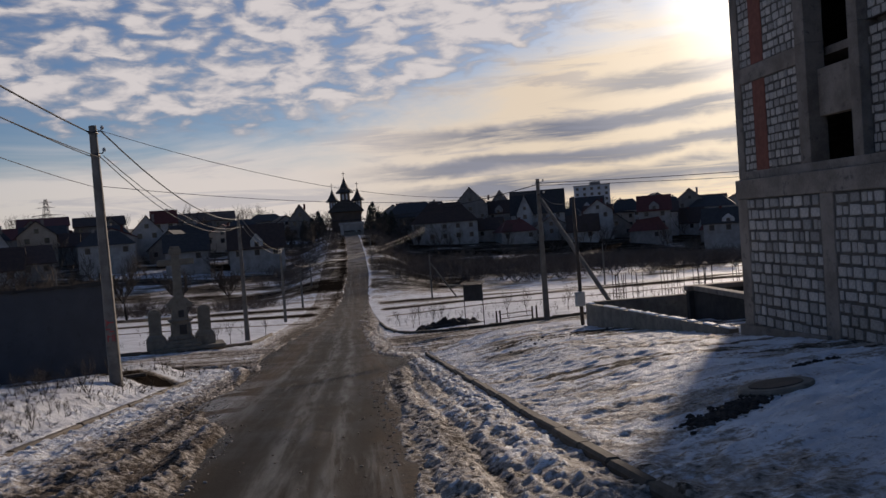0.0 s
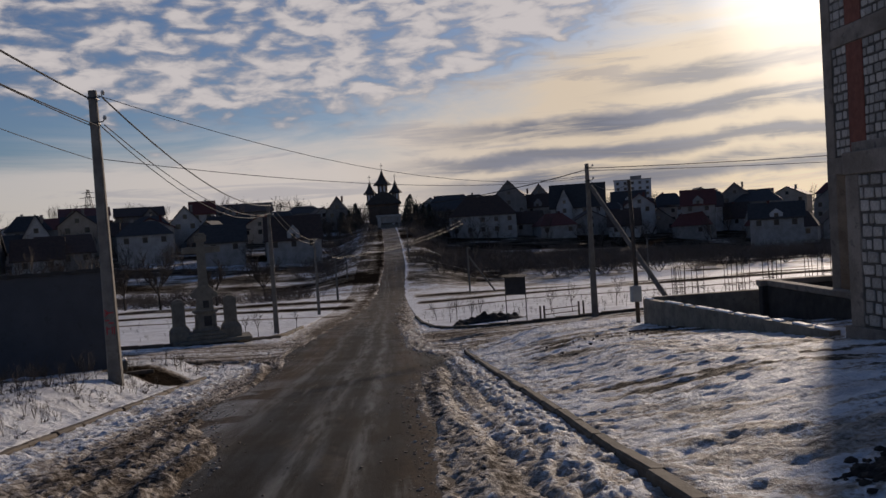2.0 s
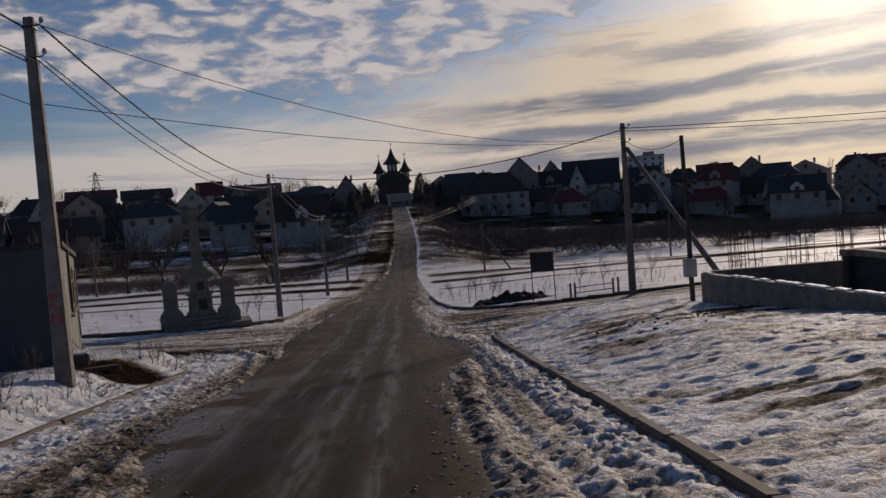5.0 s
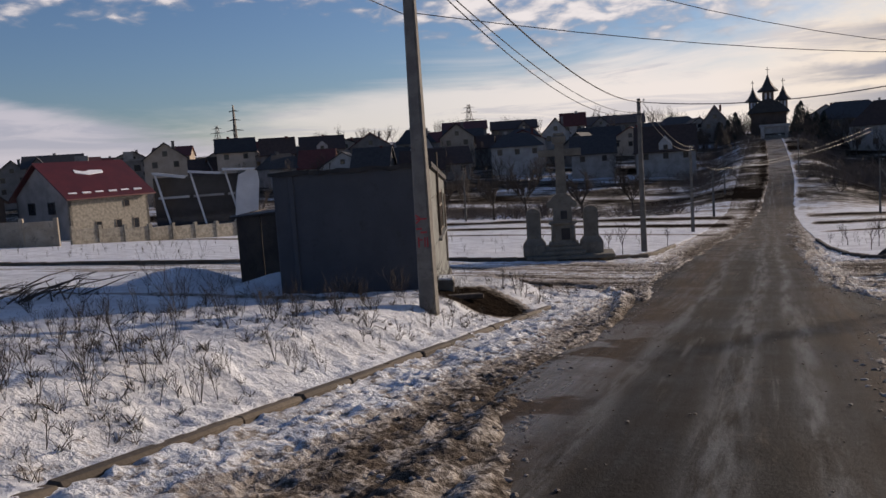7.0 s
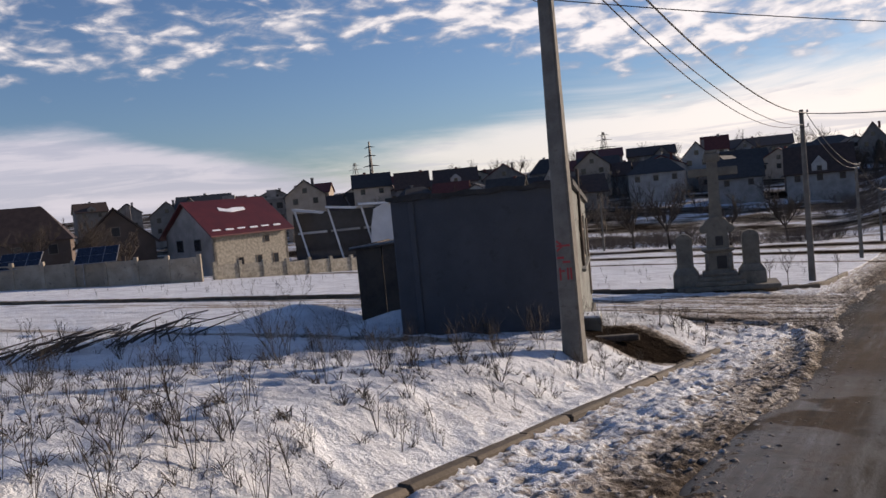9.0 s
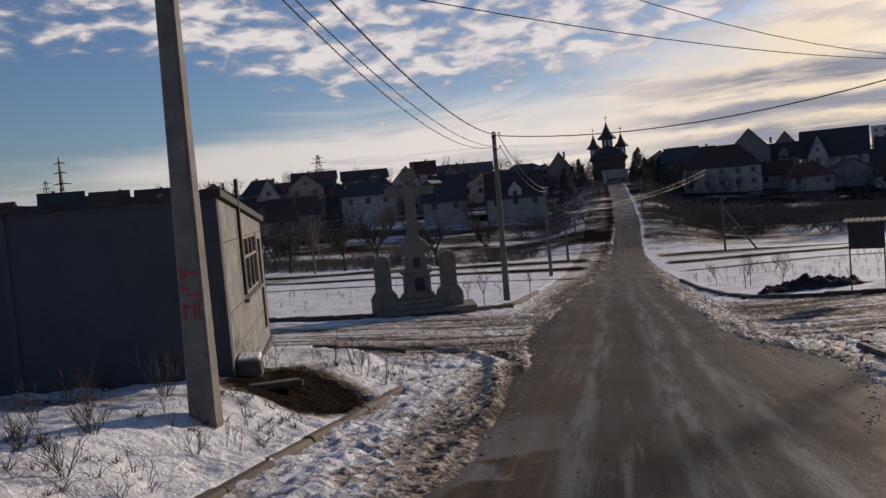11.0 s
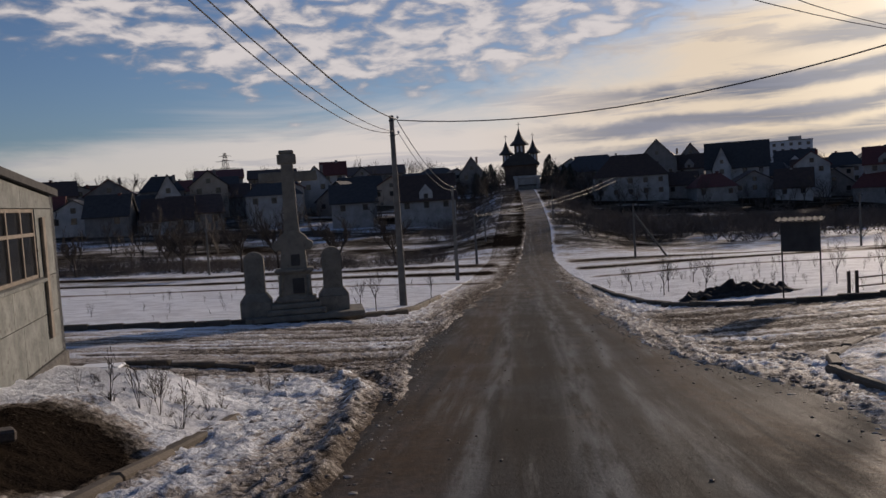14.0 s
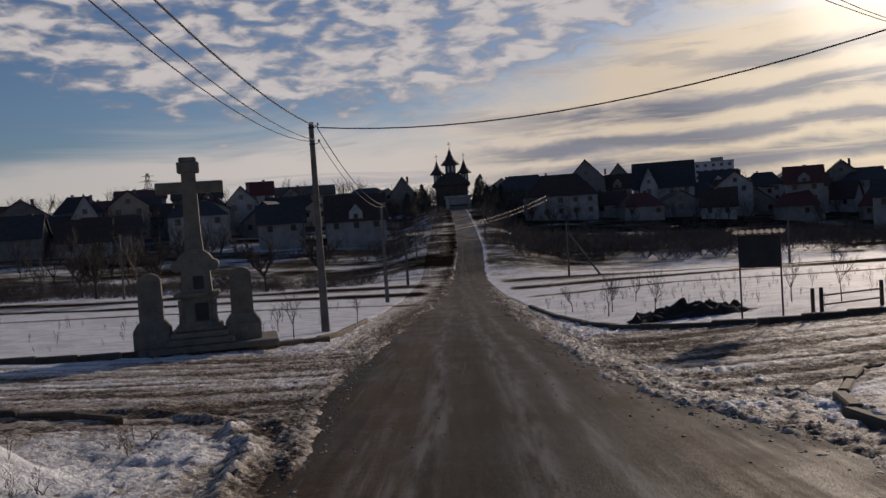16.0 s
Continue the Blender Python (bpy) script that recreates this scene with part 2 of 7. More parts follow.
def road_material():
    """Wet asphalt under a film of tracked mud, in long streaks."""
    m = bpy.data.materials.new("muddy_asphalt")
    m.use_nodes = True
    k = Nodes(m.node_tree)
    co = k.n("ShaderNodeNewGeometry").outputs["Position"]
    streak = k.noise(k.mapping(co, (1.7, 0.07, 1)), 1.0, 5, 0.55, 0.3)
    fine = k.noise(k.mapping(co, (7.0, 0.35, 1)), 1.0, 5, 0.6)
    patch = k.noise(co, 0.55, 5, 0.6)
    grain = k.noise(co, 55.0, 3, 0.6)
    grit = k.noise(co, 9.0, 5, 0.7)
    film = k.math("ADD", k.math("MULTIPLY", streak, 0.5), k.math("ADD", k.math("MULTIPLY", patch, 0.3), k.math("MULTIPLY", fine, 0.2)))
    col = k.mix(k.ramp(film, 0.40, 0.60), (0.011, 0.0105, 0.010), (0.032, 0.025, 0.019))
    col = k.mix(k.ramp(k.noise(k.mapping(co, (2.2, 0.11, 1), loc=(4, 2, 0)), 1.0, 5, 0.6), 0.54, 0.68), col, (0.050, 0.051, 0.048))
    sx = k.n("ShaderNodeSeparateXYZ")
    k.put(sx.inputs[0], co)
    wander = k.math("ADD", sx.outputs[0], k.math("MULTIPLY", k.math("SUBTRACT", k.noise(k.mapping(co, (0.3, 0.09, 1)), 1.0, 3), 0.5), 0.9))

    def strip(at, width):
        d = k.math("DIVIDE", k.math("SUBTRACT", wander, at), width)
        return k.math("DIVIDE", 1.0, k.math("ADD", 1.0, k.math("POWER", k.math("ABSOLUTE", d), 4.0)))

    # sky reflected off wet wheel tracks, put into the colour as broken pale strips
    worn = k.ramp(k.noise(k.mapping(co, (5.0, 0.5, 1), loc=(2, 7, 0)), 1.0, 6, 0.65), 0.36, 0.62)
    for at, width in ((-0.25, 0.20), (0.42, 0.10), (-1.35, 0.14)):
        col = k.mix(k.math("MULTIPLY", k.math("MULTIPLY", strip(at, width), worn), 0.9), col, (0.135, 0.142, 0.142))
    for at, width in ((-0.75, 0.26), (0.10, 0.12), (0.85, 0.16)):
        col = k.mix(k.math("MULTIPLY", strip(at, width), 0.8), col, (0.010, 0.0095, 0.009))
    col = k.mix(k.math("MULTIPLY", k.math("ADD", strip(1.25, 0.35), strip(-2.0, 0.5)), k.ramp(grit, 0.40, 0.62, 0.45, 1.0)), col, (0.062, 0.041, 0.026))
    col = k.mix(k.math("MULTIPLY", k.ramp(sx.outputs[1], 42.0, 75.0), k.ramp(fine, 0.35, 0.6, 0.35, 0.85)), col, (0.062, 0.049, 0.038))
    # broken pale streaks drawn out along the road, dark wet seams between
    long_streak = k.noise(k.mapping(co, (2.6, 0.05, 1), loc=(9, 3, 0)), 1.0, 7, 0.68, 0.4)
    blot = k.noise(k.mapping(co, (0.8, 0.22, 1), loc=(3, 8, 0)), 1.0, 6, 0.7, 0.3)
    col = k.mix(k.math("MULTIPLY", k.ramp(long_streak, 0.53, 0.64), k.ramp(blot, 0.40, 0.58)), col, (0.105, 0.104, 0.098))
    col = k.mix(k.math("MULTIPLY", k.ramp(long_streak, 0.46, 0.36), 0.7), col, (0.012, 0.011, 0.010))
    col = k.mix(k.math("MULTIPLY", k.ramp(blot, 0.56, 0.68), k.ramp(sx.outputs[1], 10.0, 60.0, 0.35, 0.85)), col, (0.125, 0.100, 0.077))
    # worn pale concrete and old snow on the steep end below the church
    col = k.mix(k.math("MULTIPLY", k.ramp(sx.outputs[1], 138.0, 165.0), k.ramp(k.noise(co, 0.35, 5, 0.65), 0.38, 0.58)), col, (0.17, 0.158, 0.145))
    col = k.mix(k.math("MULTIPLY", k.ramp(grit, 0.62, 0.75), 0.6), col, (0.025, 0.020, 0.016))
    col = k.mix(k.ramp(grain, 0.3, 0.7), col, k.mix(1.0, col, (1.35, 1.33, 1.3), "MULTIPLY"))
    b = k.n("ShaderNodeBsdfPrincipled")
    k.put(b.inputs["Base Color"], col)
    # meltwater standing along the low side of the near road
    wet = k.math("MULTIPLY", k.ramp(k.noise(co, 0.9, 4, 0.55), 0.42, 0.50), k.math("MULTIPLY", k.ramp(sx.outputs[0], -1.3, -1.9), k.math("MULTIPLY", k.ramp(sx.outputs[1], 27.0, 24.0), k.ramp(sx.outputs[1], 15.5, 17.5))))
    dry = k.ramp(k.math("ADD", k.math("MULTIPLY", patch, 0.6), k.math("MULTIPLY", fine, 0.4)), 0.38, 0.62, 0.55, 0.85)
    k.put(b.inputs["Roughness"], k.math("SUBTRACT", dry, k.math("MULTIPLY", wet, 0.33)))
    k.put(b.inputs["Specular IOR Level"], k.math("ADD", k.math("MULTIPLY", wet, 0.30), 0.07))
    bm = k.n("ShaderNodeBump")
    bm.inputs["Strength"].default_value = 0.5
    bm.inputs["Distance"].default_value = 0.012
    k.put(bm.inputs["Height"], k.math("ADD", grain, k.math("MULTIPLY", grit, 1.5)))
    k.put(b.inputs["Normal"], bm.outputs[0])
    out = k.n("ShaderNodeOutputMaterial")
    k.t.links.new(b.outputs[0], out.inputs[0])
    return m


GROUND, ROAD = ground_material(), road_material()
CONCRETE = surf("weathered_concrete", (0.125, 0.113, 0.092), (0.225, 0.205, 0.168), 2.5, 0.85, 0.45, 35, stain=(0.085, 0.078, 0.058))
POLE = surf("pole_concrete", (0.105, 0.097, 0.085), (0.175, 0.162, 0.142), 3.0, 0.85, 0.3, 60, stain=(0.10, 0.09, 0.08))
KERB = surf("kerb_concrete", (0.070, 0.054, 0.038), (0.135, 0.108, 0.078), 3.0, 0.85, 0.5, 35, stain=(0.09, 0.075, 0.055), vary=0.25)
FRAME = surf("raw_frame_concrete", (0.14, 0.12, 0.10), (0.25, 0.22, 0.19), 1.6, 0.9, 0.4, 25, stain=(0.10, 0.09, 0.08))
BLOCK = surf("limestone_block", (0.33, 0.315, 0.29), (0.52, 0.50, 0.465), 5.0, 0.95, 0.9, 40, vary=0.30, stain=(0.22, 0.205, 0.185))
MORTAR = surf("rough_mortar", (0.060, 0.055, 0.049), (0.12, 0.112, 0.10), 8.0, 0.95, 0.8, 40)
RED_BRICK = surf("red_brick_pier", (0.15, 0.052, 0.037), (0.21, 0.078, 0.055), 6.0, 0.9, 0.5, 30)
STONE = surf("monument_stone", (0.14, 0.126, 0.10), (0.22, 0.20, 0.16), 2.5, 0.9, 0.4, 40, stain=(0.11, 0.10, 0.08))
SHED_PAINT = surf("dark_painted_render", (0.052, 0.057, 0.068), (0.066, 0.072, 0.084), 1.5, 0.85, 0.15, 30, stain=(0.046, 0.05, 0.057))
SHED_SIDE = surf("pale_peeling_panel", (0.115, 0.122, 0.112), (0.215, 0.222, 0.205), 2.6, 0.9, 0.6, 22, stain=(0.062, 0.054, 0.044))
TAR = surf("tar_felt", (0.02, 0.02, 0.02), (0.045, 0.042, 0.04), 3.0, 0.9, 0.6, 20)
RUST = surf("rusty_sheet", (0.045, 0.035, 0.03), (0.085, 0.065, 0.05), 2.0, 0.8, 0.3, 25, metal=0.2)
OLD_WOOD = surf("grey_old_wood", (0.13, 0.105, 0.08), (0.22, 0.185, 0.145), 5.0, 0.85, 0.4, 40)
DARK_WOOD = surf("dark_wood", (0.045, 0.035, 0.028), (0.09, 0.07, 0.055), 5.0, 0.85, 0.4, 40)
DARK_METAL = surf("dark_painted_metal", (0.022, 0.022, 0.024), (0.04, 0.04, 0.042), 3.0, 0.5, 0.1, 40, metal=0.3)
GALV = surf("galvanised_metal", (0.20, 0.20, 0.21), (0.30, 0.30, 0.31), 4.0, 0.55, 0.1, 50, metal=0.4)
CABLE = surf("black_cable", (0.012, 0.012, 0.013), (0.02, 0.02, 0.02), 4.0, 0.6, 0.0)
BOX_GREY = surf("meter_box_grey", (0.30, 0.31, 0.30), (0.38, 0.39, 0.38), 4.0, 0.6, 0.1)
RED_PAINT = surf("red_spray_paint", (0.30, 0.03, 0.035), (0.38, 0.05, 0.05), 9.0, 0.7, 0.1)
EARTH = surf("dark_earth", (0.014, 0.011, 0.009), (0.042, 0.032, 0.025), 6.0, 0.9, 0.9, 25, world=True)
TWIG = surf("bare_twig", (0.040, 0.030, 0.024), (0.085, 0.065, 0.050), 3.0, 0.9, 0.2)
WEED = surf("dry_weed", (0.034, 0.026, 0.019), (0.080, 0.062, 0.043), 3.0, 0.9, 0.1)
EVERGREEN = surf("dark_conifer", (0.008, 0.014, 0.010), (0.02, 0.03, 0.02), 3.0, 0.9, 0.2)
SNOW = surf("settled_snow", (0.76, 0.79, 0.83), (0.84, 0.86, 0.88), 3.0, 0.7, 0.5, 20, vary=0.03)
HOUSE_WALL = {
    "W": surf("pale_render", (0.28, 0.27, 0.255), (0.43, 0.414, 0.395), 0.6, 0.9, 0.1, 10, vary=0.25),
    "B": surf("beige_render", (0.34, 0.28, 0.22), (0.45, 0.375, 0.30), 0.6, 0.9, 0.1, 10, vary=0.25),
    "D": surf("grey_render", (0.16, 0.15, 0.14), (0.25, 0.235, 0.22), 0.6, 0.9, 0.1, 10, vary=0.25),
    "R": surf("dark_brown_render", (0.09, 0.065, 0.05), (0.13, 0.095, 0.075), 0.6, 0.9, 0.1, 10, vary=0.2),
}
ROOFS = [
    surf("brown_roof_tiles", (0.040, 0.024, 0.018), (0.065, 0.040, 0.030), 1.5, 0.75, 0.3, 12),
    surf("grey_roof_tiles", (0.026, 0.024, 0.023), (0.046, 0.043, 0.041), 1.5, 0.7, 0.3, 12),
    surf("dull_red_roof_tiles", (0.085, 0.022, 0.018), (0.12, 0.034, 0.027), 1.5, 0.75, 0.3, 12),
]
RED_ROOF = surf("red_metal_roof", (0.060, 0.009, 0.010), (0.085, 0.013, 0.013), 0.8, 0.5, 0.1, 8)
COBBLE = surf("yellowish_rubble_stone", (0.19, 0.17, 0.135), (0.36, 0.33, 0.27), 3.5, 0.9, 0.6, 9, stain=(0.13, 0.11, 0.085))
FENCE_CONCRETE = surf("pale_fence_concrete", (0.235, 0.20, 0.155), (0.34, 0.30, 0.24), 0.9, 0.9, 0.2, 12, stain=(0.16, 0.14, 0.115))
WHITE_PANEL = surf("white_curved_cladding", (0.52, 0.53, 0.54), (0.62, 0.63, 0.64), 0.5, 0.6, 0.05, 8)
GLASS_DARK = surf("dark_window_glass", (0.018, 0.020, 0.023), (0.028, 0.030, 0.034), 0.8, 0.12, 0.0, 6)
SOLAR = surf("solar_cell", (0.012, 0.016, 0.03), (0.018, 0.024, 0.042), 3.0, 0.2, 0.0)
WINDOW_FRAME = surf("old_window_frame", (0.15, 0.125, 0.095), (0.23, 0.19, 0.15), 6.0, 0.85, 0.3)
FAR_WHITE = surf("far_white_block", (0.42, 0.43, 0.45), (0.48, 0.49, 0.50), 0.2, 0.9, 0.0, 3)
CLOD_SNOW = surf("dirty_snow_clod", (0.20, 0.165, 0.13), (0.46, 0.42, 0.37), 3.0, 0.75, 0.6, 30, world=True)
CLOD_MUD = surf("mud_clod", (0.12, 0.094, 0.073), (0.25, 0.20, 0.158), 3.0, 0.7, 0.6, 30, world=True)
THICKET = surf("thicket_twigs", (0.062, 0.049, 0.042), (0.125, 0.102, 0.088), 0.5, 0.95, 0.1, 6)


# ---- mesh helpers ----
class Shape:
    """Collects simple solids into one mesh."""

    def __init__(self):
        self.v, self.f = [], []

    def add(self, verts, faces, m=None):
        o = len(self.v)
        self.v += [tuple(m @ Vector(p)) if m else tuple(p) for p in verts]
        self.f += [tuple(i + o for i in f) for f in faces]
        return self

    def box(self, size, at=(0, 0, 0), bevel=0.0, m=None):
        x, y, z = (s / 2 for s in size)
        b = min(bevel, x * 0.9, y * 0.9, z * 0.9)
        if b <= 0:
            vs = [(sx * x, sy * y, sz * z) for sx in (-1, 1) for sy in (-1, 1) for sz in (-1, 1)]
            fs = [(0, 1, 3, 2), (4, 6, 7, 5), (0, 4, 5, 1), (2, 3, 7, 6), (0, 2, 6, 4), (1, 5, 7, 3)]
        else:
            bm = bmesh.new()
            bmesh.ops.create_cube(bm, size=1.0)
            for v in bm.verts:
                v.co = Vector((v.co.x * size[0], v.co.y * size[1], v.co.z * size[2]))
            bmesh.ops.bevel(bm, geom=bm.edges[:], offset=b, segments=1, affect="EDGES")
            bm.verts.index_update()
            vs = [tuple(v.co) for v in bm.verts]
            fs = [tuple(v.index for v in f.verts) for f in bm.faces]
            bm.free()
        vs = [(p[0] + at[0], p[1] + at[1], p[2] + at[2]) for p in vs]
        return self.add(vs, fs, m)

    def tube(self, pts, radii, seg=6, m=None):
        """A tapered tube along points; closed at both ends."""
        vs, fs = [], []
        pts = [Vector(p) for p in pts]
        for i, p in enumerate(pts):
            d = (pts[min(i + 1, len(pts) - 1)] - pts[max(i - 1, 0)]).normalized()
            side = d.orthogonal().normalized() if abs(d.z) > 0.95 else d.cross(Vector((0, 0, 1))).normalized()
            up = side.cross(d)
            for j in range(seg):
                a = 2 * math.pi * j / seg
                vs.append(tuple(p + (side * math.cos(a) + up * math.sin(a)) * radii[i]))
        for i in range(len(pts) - 1):
            for j in range(seg):
                k = (j + 1) % seg
                fs.append((i * seg + j, i * seg + k, (i + 1) * seg + k, (i + 1) * seg + j))
        fs.append(tuple(range(seg))[::-1])
        fs.append(tuple((len(pts) - 1) * seg + j for j in range(seg)))
        return self.add(vs, fs, m)

    def frustum(self, lo, hi, z0, z1, at=(0, 0), m=None):
        """A block with one rectangle at its foot and another at its head."""
        (a, b), (c, d) = lo, hi
        vs = [(sx * p + at[0], sy * q + at[1], z) for p, q, z in ((a / 2, b / 2, z0), (c / 2, d / 2, z1)) for sx, sy in ((-1, -1), (1, -1), (1, 1), (-1, 1))]
        return self.add(vs, [(3, 2, 1, 0), (4, 5, 6, 7), (0, 1, 5, 4), (1, 2, 6, 5), (2, 3, 7, 6), (3, 0, 4, 7)], m)

    def prism(self, outline, y0, y1, m=None):
        """An outline in x and z, drawn out along y."""
        n = len(outline)
        vs = [(x, y0, z) for x, z in outline] + [(x, y1, z) for x, z in outline]
        fs = [tuple(range(n)), tuple(range(2 * n - 1, n - 1, -1))] + [(i, i + n, (i + 1) % n + n, (i + 1) % n) for i in range(n)]
        return self.add(vs, fs, m)

    def mesh(self, name, material, smooth=False):
        me = bpy.data.meshes.new(name)
        me.from_pydata(self.v, [], self.f)
        bm = bmesh.new()
        bm.from_mesh(me)
        bmesh.ops.recalc_face_normals(bm, faces=bm.faces[:])
        bm.to_mesh(me)
        bm.free()
        me.materials.append(material)
        if smooth:
            me.polygons.foreach_set("use_smooth", [True] * len(me.polygons))
        return me


def thing(name, m, label, category, group="", kind=""):
    ob = new(name)
    ob.matrix_world = m
    ob.empty_display_size = 0.2
    return tagged(ob, label, category, group, kind)


def part(name, shape, material, parent, label="", smooth=False, m=None):
    ob = new(name, shape if isinstance(shape, bpy.types.Mesh) else shape.mesh(name, material, smooth))
    ob.parent = parent
    if m is not None:
        ob.matrix_basis = m
    if label:
        tagged(ob, label)
    return ob


def solo(name, shape, material, m, label, category, group="", kind="", smooth=False):
    ob = new(name, shape.mesh(name, material, smooth))
    ob.matrix_world = m
    return tagged(ob, label, category, group, kind)


# ---- the lie of the land ----
ROAD_Y = [-60, 33, 43, 51, 77.5, 104, 116, 140, 170, 205, 235, 263, 300, 360, 600, 4000]
ROAD_Z = [7.16, -2.14, -2.85, -3.45, -5.35, -6.5, -6.8, -4.7, -2.7, -0.2, 1.2, 2.2, 4.6, 5.4, 5.0, 4.0]


def road_z(y):
    y = np.asarray(y, float)
    return sum(np.interp(y + d, ROAD_Y, ROAD_Z) for d in (-3, -1.5, 0, 1.5, 3)) / 5


def ramp(v, a, b):
    t = np.clip((np.asarray(v, float) - a) / (b - a), 0, 1)
    return t * t * (3 - 2 * t)


def grid_noise(x, y, seed=0):
    """Smooth value noise on a unit grid, -1 to 1."""
    xi, yi = np.floor(x).astype(np.int64), np.floor(y).astype(np.int64)
    fx, fy = x - xi, y - yi
    fx, fy = fx * fx * (3 - 2 * fx), fy * fy * (3 - 2 * fy)

    def h(a, b):
        n = (a * 374761393 + b * 668265263 + seed * 982451653) & 0x7FFFFFFF
        n = ((n ^ (n >> 13)) * 1274126177) & 0x7FFFFFFF
        return ((n ^ (n >> 16)) & 0xFFFF) / 32767.5 - 1

    top = h(xi, yi) * (1 - fx) + h(xi + 1, yi) * fx
    low = h(xi, yi + 1) * (1 - fx) + h(xi + 1, yi + 1) * fx
    return top * (1 - fy) + low * fy


def fbm(x, y, octaves=4, seed=0, gain=0.55):
    x, y = np.asarray(x, float), np.asarray(y, float)
    total, amp, s = 0.0, 1.0, 0.0
    for i in range(octaves):
        total = total + amp * grid_noise(x * 2 ** i + 17.3 * i, y * 2 ** i - 9.1 * i, seed + i)
        s += amp
        amp *= gain
    return total / s


# the lines of the kerbs, as x and y
KERB_LEFT = [(-4.25, 2.0), (-4.25, 29.0), (-4.3, 29.8), (-4.55, 30.5)]
KERB_LEFT_STUB = [(-5.6, 34.4), (-6.4, 34.95), (-7.4, 35.2)]
KERB_RIGHT = [(3.05, 2.0), (3.05, 30.3), (3.12, 31.6), (3.45, 32.8), (4.04, 33.8), (4.95, 34.6), (6.2, 35.5), (7.8, 36.4), (12.0, 37.2)]
KERB_FAR_RIGHT = [(40.0, 40.4), (12.0, 41.9), (7.0, 42.4), (4.9, 43.3), (3.6, 44.8), (2.9, 46.8), (2.5, 52.0), (2.4, 60.0)]
KERB_FAR_LEFT = [(-60.0, 37.6), (-22.0, 41.6), (-10.0, 43.7), (-6.6, 44.9), (-5.2, 46.6), (-4.7, 49.0), (-4.55, 56.0)]


def cover_left_plot(x, y):
    return ramp(-x, 4.22, 4.34) * ramp(31.0 + 0.5 * np.clip(-4.25 - x, 0, 6) - y, -0.1, 0.7)


def kerb_right_y(x):
    return np.interp(x, [3.0, 3.12, 3.45, 4.04, 4.95, 7.8, 12, 60], [30.3, 31.6, 32.8, 33.8, 34.6, 36.4, 37.2, 40])


def cover_right_plot(x, y):
    return ramp(x, 3.02, 3.14) * ramp(kerb_right_y(x) - y, -0.05, 0.25)


def cover_far_right(x, y):
    edge = np.interp(x, [2.4, 2.5, 2.9, 3.6, 4.9, 7, 12, 40, 200], [120, 52, 46.8, 44.8, 43.3, 42.4, 41.9, 40.4, 36])
    return ramp(x, 2.3, 2.5) * ramp(y - edge, -0.05, 0.3)


def cover_far_left(x, y):
    edge = np.interp(x, [-200, -60, -22, -10, -6.6, -5.2, -4.7, -4.5], [30, 37.6, 41.6, 43.7, 44.9, 46.6, 49, 120])
    return ramp(-x, 4.45, 4.6) * ramp(y - edge, -0.05, 0.3)


def edge_left(y):
    return np.interp(y, [0, 13, 16, 20, 28, 32, 35, 39, 43, 60, 80, 110, 140, 170, 240], [-1.0, -1.0, -1.15, -2.15, -2.3, -2.45, -2.75, -2.9, -2.8, -2.5, -1.75, -1.2, 0.0, 0.1, -0.7])


def edge_right(y):
    return np.interp(y, [0, 22, 25, 27, 29, 31, 34, 37, 43, 60, 80, 110, 140, 170, 240], [1.1, 1.1, 1.35, 1.9, 2.2, 2.0, 1.5, 1.2, 1.05, 1.1, 1.45, 2.3, 3.2, 3.3, 2.7])


